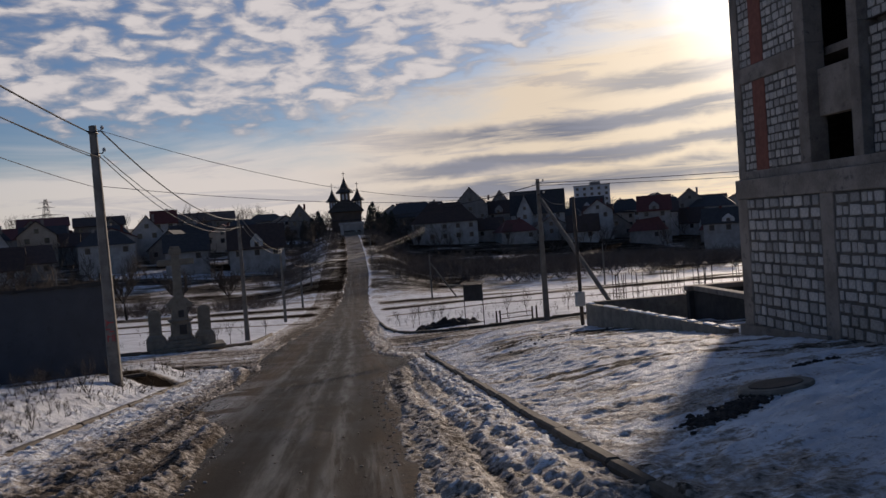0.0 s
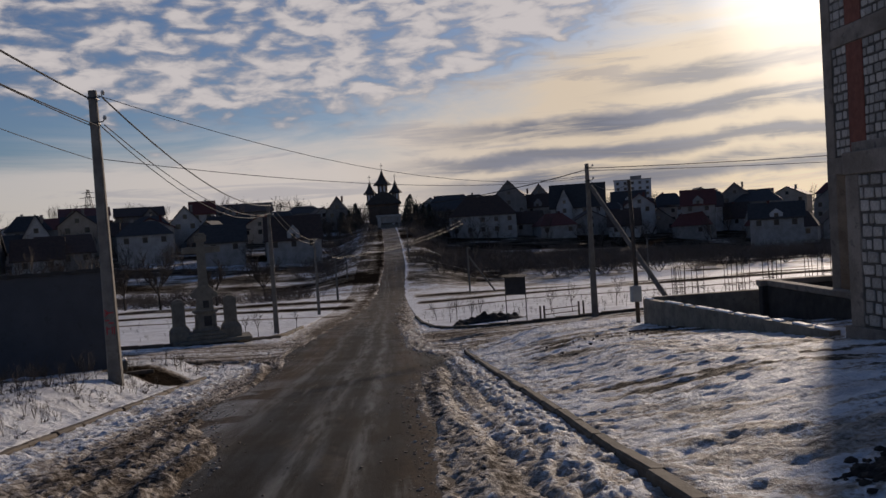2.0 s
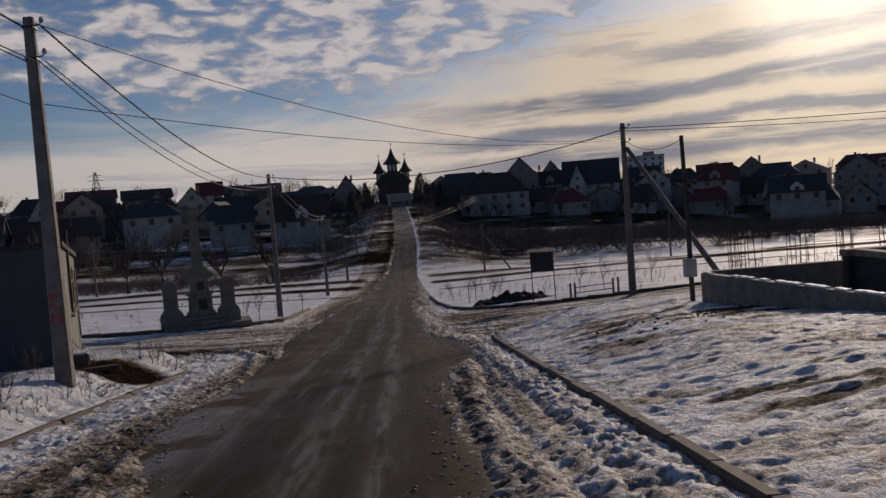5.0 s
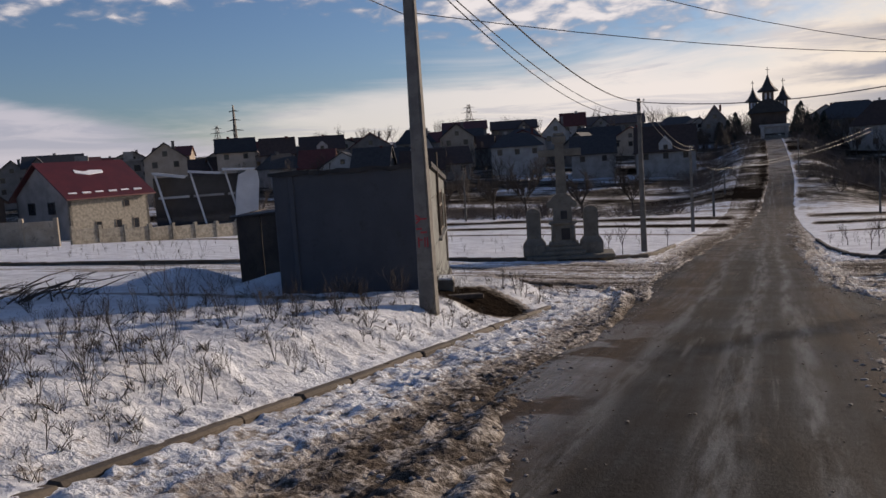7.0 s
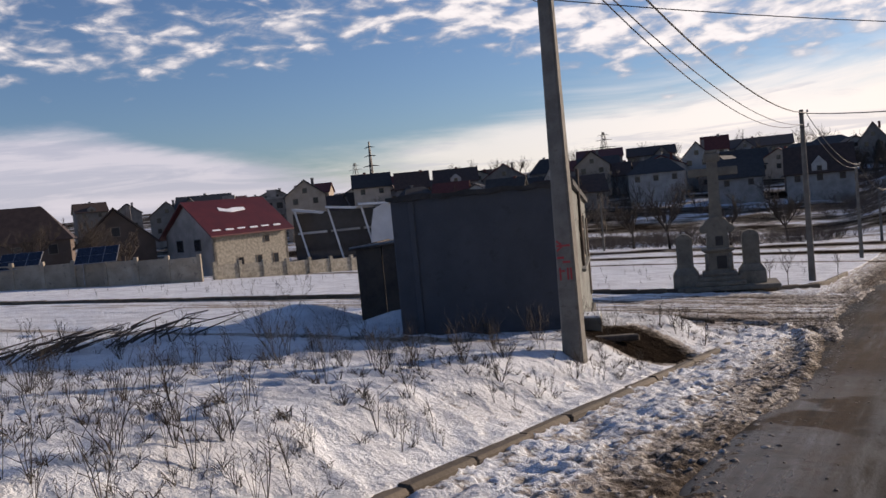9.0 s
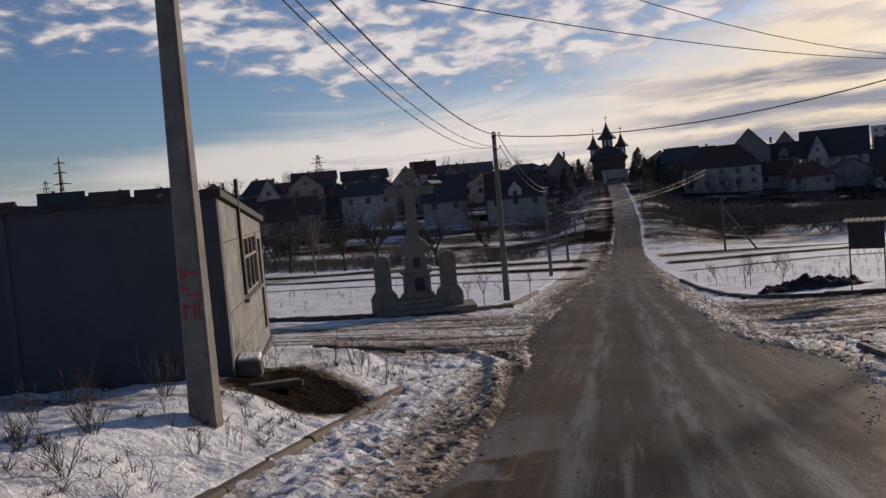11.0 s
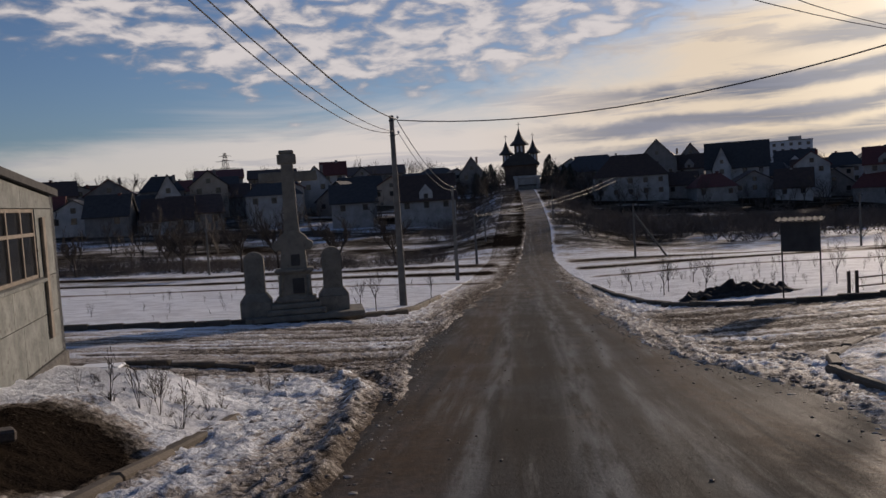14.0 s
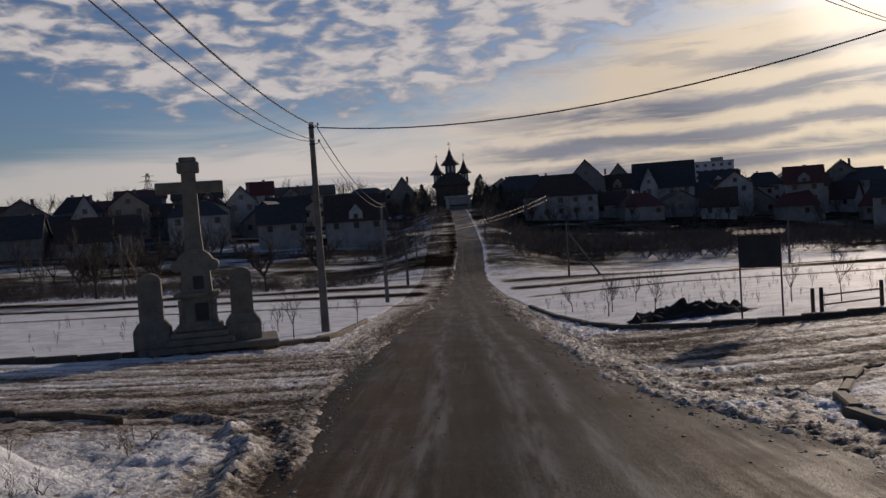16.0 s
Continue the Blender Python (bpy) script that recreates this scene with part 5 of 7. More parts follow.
def building():
    root = thing("unfinished_building", Matrix(), "unfinished building of pale limestone blocks in a raw concrete frame", "building")
    X = 8.95
    y_end = 3.0
    ycol = [20.25 - 3.02 * i for i in range(6)]
    zb, zt0, zt1 = -1.2, 2.47, 2.86
    for i, y in enumerate(ycol):
        s = Shape()
        s.box((0.36, 0.40, zt0 - zb), (X + 0.16, y - 0.2, (zt0 + zb) / 2), 0.015)
        part("column", s, FRAME, root)
    s = Shape()
    s.box((0.46, ycol[0] - y_end + 0.06, zt1 - zt0), (X + 0.19, (ycol[0] + y_end) / 2, (zt0 + zt1) / 2), 0.015)
    part("ring_beam", s, FRAME, root)
    s = Shape()
    vs = []
    for y, zt in ((20.3, -0.16), (17.1, -0.02)):
        for dx, z in ((-0.10, -1.3), (0.3, -1.3), (0.3, zt), (-0.10, zt)):
            vs.append((X + dx, y, z))
    s.add(vs, [(0, 1, 2, 3), (7, 6, 5, 4), (0, 4, 5, 1), (1, 5, 6, 2), (2, 6, 7, 3), (3, 7, 4, 0)])
    part("plinth", s, FRAME, root, "raw concrete plinth")
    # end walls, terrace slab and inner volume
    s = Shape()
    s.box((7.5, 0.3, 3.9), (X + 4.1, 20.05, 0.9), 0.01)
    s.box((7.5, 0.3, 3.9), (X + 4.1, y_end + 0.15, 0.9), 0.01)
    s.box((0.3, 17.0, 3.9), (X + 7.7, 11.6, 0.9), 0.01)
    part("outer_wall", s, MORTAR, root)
    s = Shape()
    s.box((8.0, 20.3 - y_end + 0.0, 0.16), (X + 4.15, (20.3 + y_end) / 2, 2.95), 0.01)
    part("floor_slab", s, FRAME, root)
    # upper storeys, set back behind a terrace and running further down the slope
    U, top, yc = 12.2, 12.4, 26.65
    s = Shape()
    s.box((0.36, 0.40, 4.4), (U + 0.1, yc - 0.25, 0.45), 0.015)
    part("column", s, FRAME, root)
    s = Shape()
    s.box((0.40, yc - 19.6, 0.42), (U + 0.15, (yc + 19.6) / 2, 2.84), 0.015)
    part("ring_beam", s, FRAME, root)
    s = Shape()
    s.box((U - X - 0.3, 0.36, 0.38), ((U + X) / 2 + 0.1, 20.08, 2.66), 0.015)
    part("cross_beam", s, FRAME, root)
    s = Shape()
    s.box((6.4, yc - 20.5, 0.16), (U + 3.4, (yc + 20.5) / 2, 2.95), 0.01)
    part("floor_slab", s, FRAME, root)
    c = Shape()
    c.box((0.34, 0.40, top - 3.05), (U + 0.13, yc - 0.2, (top + 3.05) / 2), 0.012)
    part("corner_column", c, FRAME, root)
    floors = ((3.06, 5.73), (6.18, 8.85), (9.30, 11.95))
    for z0, z1 in floors:
        s = Shape()
        s.box((0.38, yc - 23.0 - 0.4, 0.44), (U + 0.15, (yc - 0.4 + 23.0) / 2, z1 + 0.225), 0.012)
        part("floor_beam", s, FRAME, root)
        s = Shape()
        s.box((0.18, 0.66, z1 - z0 - 0.01), (U + 0.07, 25.28, (z0 + z1) / 2), 0.008)
        part("brick_pier", s, RED_BRICK, root, "dull red brick pier")
        for y, w in ((22.95, 0.45), (20.82, 0.36)):
            s = Shape()
            s.box((0.5, w, z1 - z0 + 0.45), (U + 0.13, y, (z0 + z1) / 2 + 0.22), 0.012)
            part("column", s, FRAME, root)
    for z0, z1 in ((3.06, 3.26), (4.35, 5.50), (7.6, 8.85), (10.7, 11.9)):
        s = Shape()
        s.box((0.26, 1.72, z1 - z0), (U + 0.30, 21.87, (z0 + z1) / 2), 0.012)
        part("loggia_panel", s, FRAME, root)
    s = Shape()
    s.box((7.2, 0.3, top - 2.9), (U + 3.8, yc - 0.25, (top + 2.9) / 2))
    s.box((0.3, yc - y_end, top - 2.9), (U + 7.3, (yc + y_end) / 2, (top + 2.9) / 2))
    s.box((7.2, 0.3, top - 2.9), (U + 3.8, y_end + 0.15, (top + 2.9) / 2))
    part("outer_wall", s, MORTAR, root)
    s = Shape()
    s.box((7.4, yc - y_end, 0.2), (U + 3.7, (yc + y_end) / 2, top), 0.01)
    for _, z in floors[:2]:
        s.box((6.6, yc - y_end - 0.8, 0.2), (U + 3.8, (yc + y_end) / 2, z + 0.225))
    part("floor_slab", s, FRAME, root)
    s = Shape()
    s.box((0.25, 20.5 - y_end, top - 2.95), (U + 0.4, (20.5 + y_end) / 2, (top + 2.95) / 2))
    part("mortar_bed", s, MORTAR, root)
    # infill
    for i in range(3):
        y1, y0 = ycol[i] - 0.41, ycol[i + 1] + 0.01
        block_panel(root, X - 0.02, y0, y1, -0.12 if i == 0 else 0.0, zt0 - 0.01, 0.212, 0.33, 40 + i)
    for k, (z0, z1) in enumerate(floors[:2]):
        block_panel(root, U - 0.02, 25.62, yc - 0.41, z0, z1, 0.215, 0.30, 60 + k)
        block_panel(root, U - 0.02, 23.20, 24.94, z0, z1, 0.215, 0.30, 70 + k)
        block_panel(root, U + 0.1, 19.2, 20.62, z0, z1 + 0.3, 0.215, 0.32, 80 + k)


building()


# ---- houses ----
def window_at(parent, x, z, w, h, y=-0.0, frame_mat=None):
    f = Shape()
    f.box((w, 0.10, h), (x, y - 0.03, z), 0.0)
    win = part("window", f, frame_mat or WINDOW_FRAME, parent)
    g = Shape()
    g.box((w - 0.16, 0.04, h - 0.16), (x, y - 0.075, z))
    part("pane", g, GLASS_DARK, win)
    return win


HOUSE_COUNT = [0]


def house(x, y, base, width, wall, rise, yaw, kind="W", depth=None, end_on=None, roof=None):
    """A village house: walls, pitched roof, chimney, windows. yaw turns its front."""
    HOUSE_COUNT[0] += 1
    i = HOUSE_COUNT[0]
    rng = random.Random(i * 31)
    depth = depth or width * rng.uniform(0.75, 0.95)
    ground = min(height(x + dx, y + dy) for dx in (-4, 4) for dy in (-3, 6))
    low = min(ground - 0.4, base)
    eave = base + wall
    m = Matrix.Translation((x, y, 0)) @ Matrix.Rotation(radians(yaw), 4, "Z")
    names = {"W": "pale rendered", "B": "beige rendered", "D": "grey rendered", "R": "dark brown"}
    rmat = roof or ROOFS[rng.choice((0, 0, 1, 1, 2))]
    end_on = rng.random() < 0.45 if end_on is None else end_on
    hip = (not end_on) and rng.random() < 0.4
    tone = {"brown_roof_tiles": "brown", "grey_roof_tiles": "grey", "dull_red_roof_tiles": "dull red", "red_metal_roof": "red"}[rmat.name]
    style = "hipped" if hip else ("gable-fronted" if end_on else "gabled")
    root = thing("house", m, f"{names[kind]} village house with a {style} {tone} roof", "house", group="houses on the hillside")
    W, D = width * 0.9, depth
    wm = HOUSE_WALL[kind]
    s = Shape()
    h = 0.45
    if end_on:
        s.prism([(-W / 2, low), (W / 2, low), (W / 2, eave), (0, eave + rise * 0.97), (-W / 2, eave)], 0, D)
    elif hip:
        s.box((W, D, eave - low), (0, D / 2, (eave + low) / 2))
    else:
        s.prism([(0, low), (D, low), (D, eave), (D / 2, eave + rise * 0.97), (0, eave)], -W / 2, W / 2, Matrix.Rotation(radians(90), 4, "Z") @ Matrix.Diagonal((1, 1, 1, 1)))
    part("wall", s, wm, root)
    r = Shape()
    th = 0.22
    if hip:
        k = W * 0.24
        a = [(-W / 2 - h, -h, eave - 0.1), (W / 2 + h, -h, eave - 0.1), (W / 2 + h, D + h, eave - 0.1), (-W / 2 - h, D + h, eave - 0.1), (-k, D / 2, eave + rise), (k, D / 2, eave + rise)]
        r.add(a, [(3, 2, 1, 0), (0, 1, 5, 4), (1, 2, 5), (2, 3, 4, 5), (3, 0, 4)])
    else:
        span = (W if end_on else D) / 2
        drop = rise * h / span
        out = [(-span - h, eave - drop), (0, eave + rise), (span + h, eave - drop), (span + h, eave - drop + th), (0, eave + rise + th), (-span - h, eave - drop + th)]
        if end_on:
            r.prism(out, -h, D + h)
        else:
            r.prism([(q + D / 2, z) for q, z in out], -W / 2 - h, W / 2 + h, Matrix.Rotation(radians(90), 4, "Z"))
    rf = part("roof", r, rmat, root)
    if rng.random() < 0.75:
        c = Shape()
        cx, cy = (rng.uniform(0.1, 0.3) * W, D * 0.6) if end_on else (rng.uniform(-0.3, 0.3) * W, D * 0.5)
        c.box((0.6, 0.6, 1.7), (cx, cy, eave + rise * 0.75 + 0.35), 0.03)
        c.box((0.74, 0.74, 0.14), (cx, cy, eave + rise * 0.75 + 1.24), 0.02)
        part("chimney", c, ROOFS[2] if rng.random() < 0.4 else HOUSE_WALL["D"], rf)
    # windows on the front, in storeys
    visible = eave - base
    rows = 2 if visible > 4.6 else 1
    n = max(2, int(W / 3.2))
    for rr in range(rows):
        z = eave - 1.15 - rr * 2.6
        for j in range(n):
            if rng.random() < 0.12:
                continue
            window_at(root, -W / 2 + W * (j + 0.5) / n, z, 1.1, 1.25)
    if end_on:
        window_at(root, 0, eave + rise * 0.32, 1.0, 1.1)
    elif W > 12 and not hip:
        # a cross gable with its own roof over part of the front
        gw, gx = W * 0.30, W * rng.choice((-0.24, 0.22))
        gh = rise * 0.80
        c = Shape()
        c.prism([(gx - gw / 2, low), (gx + gw / 2, low), (gx + gw / 2, eave), (gx, eave + gh), (gx - gw / 2, eave)], -0.9, D * 0.4)
        cg = part("cross_gable", c, wm, root)
        c = Shape()
        o = 0.4
        dk = gh * o / (gw / 2)
        c.prism([(gx - gw / 2 - o, eave - dk), (gx, eave + gh), (gx + gw / 2 + o, eave - dk), (gx + gw / 2 + o, eave - dk + th), (gx, eave + gh + th), (gx - gw / 2 - o, eave - dk + th)], -1.35, D * 0.45)
        part("cross_gable_roof", c, rmat, cg)
        window_at(cg, gx, eave - 1.1, 1.1, 1.3, -0.9)
        window_at(cg, gx, eave + gh * 0.28, 0.9, 1.0, -0.9)
    elif visible > 4 and W > 8 and not hip:
        # dormer gable
        d = Shape()
        dw = 2.6
        d.prism([(-dw / 2, eave - 0.3), (dw / 2, eave - 0.3), (dw / 2, eave + rise * 0.3), (0, eave + rise * 0.62), (-dw / 2, eave + rise * 0.3)], -0.12, D * 0.3)
        dm = part("dormer", d, wm, root)
        window_at(dm, 0, eave + rise * 0.12, 0.9, 1.0, -0.12)
    return root


house(26.4, 226.5, -2.5, 19.9, 5.3, 5.4, -8, "W", 9, False, ROOFS[0])
house(20.6, 260.4, 1.4, 20.1, 3.9, 4.8, -5, "D", None, False, ROOFS[1])
house(41.4, 277.8, 3.2, 12.8, 4.7, 6.0, -9, "D", None, True)
house(53.1, 285.8, 2.7, 7.0, 5.9, 3.9, -12, "D")
house(57.3, 247.9, -3.5, 17.7, 7.3, 6.6, -15, "W", 10, False, ROOFS[1])
house(77.1, 262.9, -1.9, 11.6, 5.4, 4.1, -18, "W", None, False, ROOFS[1])
house(87.7, 257.1, -2.7, 11.6, 5.2, 3.6, -21, "W", None, False, ROOFS[1])
house(91.3, 236.2, -3.4, 10.3, 4.6, 2.9, -23, "W", None, False, ROOFS[0])
house(115.0, 258.3, -4.4, 13.7, 5.6, 4.3, -26, "W", None, False)
house(83.4, 176.9, -6.1, 11.8, 4.4, 3.0, -26, "W", 7, False, ROOFS[1])
house(81.5, 215.8, -3.1, 9.2, 5.2, 3.7, -21, "D")
house(104.6, 246.4, -1.3, 10.4, 5.1, 3.9, -23, "D")
house(126.2, 227.9, -7.0, 14.3, 7.9, 5.0, -29, "D")
house(70.5, 230.2, -2.3, 9.1, 5.2, 3.1, -17, "W")
house(-14.0, 258.0, -0.5, 7.5, 7.4, 4.5, 3, "D", None, True)
house(-25.6, 274.1, 1.6, 14.0, 5.8, 2.4, 6, "D", None, False)
house(-19.1, 182.3, -4.0, 12.8, 4.4, 4.7, 7, "W", 9, False, ROOFS[0])
house(-33.7, 183.0, -2.6, 9.9, 3.3, 3.5, 12, "D", 9, False, ROOFS[1])
house(-47.8, 209.5, 0.8, 7.4, 5.1, 3.6, 14, "W", None, True)
house(-48.0, 230.0, 1.4, 6.9, 6.9, 3.0, 13, "W")
house(-53.6, 200.7, 0.8, 11.3, 3.9, 2.2, 17, "W")
house(-69.9, 200.4, 0.3, 9.1, 6.1, 3.3, 21, "B", None, True)
house(-75.5, 191.6, -0.8, 6.4, 4.8, 5.0, 24, "W", None, True)
house(-86.7, 252.8, 5.4, 14.8, 4.6, 2.5, 20, "D")
house(-75.3, 267.2, 4.7, 16.0, 4.8, 2.8, 17, "D")
house(-45.8, 281.5, 3.6, 20.5, 5.4, 3.0, 10, "D")
house(-111.7, 145.7, 0.6, 9.1, 4.6, 3.1, 40, "B", None, True)
house(-114.2, 172.9, 2.8, 9.6, 3.6, 3.0, 36, "B", None, False)
house(-104.7, 175.7, 1.9, 8.4, 3.3, 3.6, 33, "D")
house(-99.0, 186.2, 1.6, 11.4, 4.1, 3.2, 30, "W")
house(-91.9, 197.9, 1.3, 11.8, 4.3, 3.5, 26, "D")
house(-81.7, 202.6, 1.6, 10.5, 4.3, 3.6, 23, "D")
house(-78.6, 73.9, -4.3, 9.0, 4.5, 3.7, 52, "R", 8, True, ROOFS[0])
house(-93.5, 71.5, -4.2, 13.0, 5.4, 4.2, 52, "R", 8, False, ROOFS[0])
house(-164.4, 175.9, 2.1, 11.0, 4.3, 1.5, 45, "D")
house(-153.5, 179.5, 1.8, 9.5, 4.2, 1.9, 43, "D")
house(-74.1, 216.4, 1.2, 11.3, 4.6, 3.1, 20, "D")
house(-51.1, 187.0, -0.9, 12.6, 4.1, 3.0, 16, "W")


# the crowded rows behind, along the ridge
rows = random.Random(9)
for i in range(46):
    a = radians(-62 + 100 * (i + rows.uniform(0.1, 0.9)) / 46)
    d = rows.uniform(245, 300) if a > radians(-25) else rows.uniform(210, 290)
    hx, hy = -0.8 + d * math.sin(a), 15 + d * math.cos(a)
    if abs(hx) < 13:
        continue
    crest = d * 0.034 + rows.uniform(-1.2, 1.2) + 0.6
    if a > radians(12):
        crest -= 1.5 + d * 0.008
    rise = rows.uniform(2.4, 4.2)
    wall = max(2.6, crest - rise - height(hx, hy) + 0.5)
    house(hx, hy, crest - rise - wall, rows.uniform(9, 15), wall, rise, -math.degrees(a) + rows.uniform(-12, 12), rows.choice("DDBW"))


# nearer rows half hidden by the thicket
for i in range(30):
    a = radians(-40 + 34 * (i + 0.5) / 18) if i < 18 else radians(5 + 28 * (i - 17.5) / 12)
    d = rows.uniform(165, 215) if i < 18 else rows.uniform(205, 240)
    hx, hy = -0.9 + d * math.sin(a), 22 + d * math.cos(a)
    g = height(hx, hy)
    house(hx, hy, g, rows.uniform(8, 12), rows.uniform(2.8, 4.4), rows.uniform(2.8, 4.2), -math.degrees(a) + rows.uniform(-20, 20), rows.choice("DDWB"))


# ---- the red-roofed stone house, fences, solar panels ----
def red_house():
    m = Matrix.Translation((-66.2, 76.2, 0)) @ Matrix.Rotation(math.atan2(0.996, 0.2), 4, "Z")
    # local x along the long wall, y to the far side, the near corner at 0, 0
    root = thing("house", m, "stone house with a bright red metal roof holding strips of snow", "house")
    L, D, low, eave, ridge = 9.6, 9.4, -5.2, 0.35, 3.75
    s = Shape()
    s.box((L, 0.3, eave - low), (L / 2, 0.15, (eave + low) / 2))
    part("long_wall", s, COBBLE, root, "yellowish rubble stone wall")
    g = Shape()
    g.prism([(0, low), (D, low), (D, eave), (D / 2, ridge - 0.1), (0, eave)], -0.3, 0.0, Matrix.Rotation(radians(90), 4, "Z"))
    part("gable_wall", g, HOUSE_WALL["D"], root, "grey block gable wall")
    g = Shape()
    g.prism([(0, low), (D, low), (D, eave), (D / 2, ridge - 0.1), (0, eave)], -L, -L + 0.3, Matrix.Rotation(radians(90), 4, "Z"))
    g.box((L, 0.3, eave - low), (L / 2, D - 0.15, (eave + low) / 2))
    part("back_wall", g, HOUSE_WALL["D"], root)
    r = Shape()
    k = (ridge - eave) / (D / 2)
    o = 0.7
    r.prism([(-o, eave - k * o), (D / 2, ridge), (D + o, eave - k * o), (D + o, eave - k * o + 0.16), (D / 2, ridge + 0.16), (-o, eave - k * o + 0.16)], -L - 0.6, 0.6, Matrix.Rotation(radians(90), 4, "Z"))
    rf = part("roof", r, RED_ROOF, root, "bright red metal roof")
    slope = Matrix.Rotation(math.atan(k), 4, "X")
    for i in range(6):
        c = Shape()
        c.box((0.95, 0.22, 0.10), m=Matrix.Translation((0.6 + i * 1.55, 0.05 - 0.1 * (i % 2), eave + 0.18)) @ slope)
        part("snow_strip", c, SNOW, rf, "strip of snow on the roof edge")
    c = Shape()
    pts = [(3.0, 2.9), (4.4, 2.55), (6.3, 2.8), (6.4, 3.15), (5.0, 3.2), (4.1, 3.0), (3.1, 3.35)]
    c.add([(x, y, eave + k * y + dz) for dz in (0.16, 0.24) for x, y in pts], [tuple(range(7)), tuple(range(13, 6, -1))] + [(i, (i + 1) % 7, (i + 1) % 7 + 7, i + 7) for i in range(7)])
    part("snow_patch", c, SNOW, rf, "patch of snow left on the roof")
    for x, z in ((3.2, -3.3), (5.6, -3.3), (7.8, -3.3), (6.8, -0.9)):
        window_at(root, x, z, 0.75, 1.5 if z < -2 else 0.8)
    for y in (3.0, 6.6):
        w = Shape()
        w.box((0.08, 1.25, 1.3), (-0.03, y, -0.9))
        ww = part("window", w, DARK_METAL, root)
        p = Shape()
        p.box((0.04, 1.05, 1.1), (-0.08, y, -0.9))
        part("pane", p, GLASS_DARK, ww)
    return root


red_house()


def panel_fence(a, b, h, gap, label, material=FENCE_CONCRETE):
    root = thing("panel_fence", Matrix(), label, "fence")
    a, b = Vector(a), Vector(b)
    n = max(1, int((b - a).length / gap))
    yaw = math.atan2(b.y - a.y, b.x - a.x)
    for i in range(n + 1):
        p = a.lerp(b, i / n)
        z = height(p.x, p.y)
        s = Shape()
        s.box((0.32, 0.32, h + 0.75), (0, 0, h / 2 - 0.1), 0.02, Matrix.Translation((p.x, p.y, z)) @ Matrix.Rotation(yaw, 4, "Z"))
        part("post", s, material, root)
        if i < n:
            q = a.lerp(b, (i + 1) / n)
            z2 = height(q.x, q.y)
            c = (p + q) / 2
            s = Shape()
            s.box(((q - p).length - 0.30, 0.14, h + 0.4), (0, 0, h / 2 - 0.2), 0.015, Matrix.Translation((c.x, c.y, (z + z2) / 2)) @ Matrix.Rotation(yaw, 4, "Z"))
            part("panel", s, material, root)


panel_fence((-78.0, 48.0), (-52.5, 61.5), 2.0, 2.5, "pale concrete panel fence with square posts")
panel_fence((-53.5, 64.0), (-47.0, 84.0), 1.25, 2.2, "low stone and panel fence beyond the field", COBBLE)


def solar_panel(x, y, z, yaw):
    root = thing("solar_panel", Matrix.Translation((x, y, z)) @ Matrix.Rotation(radians(yaw), 4, "Z"), "tilted dark solar panel on a frame behind the fence", "solar panel", group="solar panels")
    tilt = Matrix.Rotation(radians(35), 4, "X")
    s = Shape()
    s.box((3.3, 2.2, 0.05), m=tilt)
    part("frame", s, GALV, root)
    for i in range(3):
        for j in range(2):
            c = Shape()
            c.box((1.03, 1.03, 0.02), (-1.09 + 1.09 * i, -0.54 + 1.08 * j, 0.03), m=tilt)
            part("cell", c, SOLAR, root)
    for sx in (-1.2, 1.2):
        l = Shape()
        l.tube([(sx, 0, 0), (sx, 0, height(x, y) - z - 0.2)], [0.05, 0.05], 6)
        part("leg", l, GALV, root)


solar_panel(-60.0, 57.6, -0.35, 40)
solar_panel(-66.5, 55.0, -0.3, 40)


def modern_building():
    a, b = Vector((-86.6, 112.0, 0)), Vector((-74.3, 121.4, 0))
    yaw = math.atan2(b.y - a.y, b.x - a.x)
    m = Matrix.Translation(a) @ Matrix.Rotation(yaw, 4, "Z")
    root = thing("modern_building", m, "low modern building with white curved roof ribs and dark glazing", "building")
    L, low, top = (b - a).length, -6.0, 2.1
    s = Shape()
    s.box((L - 0.5, 8.0, top - low - 0.6), (L / 2, 5.2, (top + low) / 2 - 0.3))
    part("wall", s, GLASS_DARK, root, "dark glazed wall")
    for i in range(3):
        x0 = 0.3 + i * L / 3
        w = L / 3 - 0.6
        r = Shape()
        out = [(x0, top - 0.1), (x0 + w, top - 0.9 + 0.3 * i), (x0 + w + 0.4, top - 0.55 + 0.3 * i), (x0, top + 0.3)]
        r.prism(out, -0.6, 9.6)
        part("roof_shell", r, WHITE_PANEL, root)
        f = Shape()
        f.prism([(x0 + 0.2, top - 0.2), (x0 + 0.5, top - 0.2), (x0 + 2.2, low), (x0 + 1.9, low)], 0.4, 0.7)
        part("slanted_fin", f, WHITE_PANEL, root)
        g = Shape()
        g.box((w, 0.2, 0.35), (x0 + w / 2 + 0.5, 0.9, -1.6), 0.02)
        part("floor_band", g, HOUSE_WALL["W"], root)
    c = Shape()
    pts = [(L - 3.6, low), (L - 0.2, low), (L + 0.5, 0.2), (L + 0.3, 1.7), (L - 1.2, 1.9), (L - 2.6, 1.2), (L - 3.2, -1.5)]
    c.prism(pts, -0.2, 8.5)
    part("curved_end", c, WHITE_PANEL, root, "white curved end wall")


modern_building()


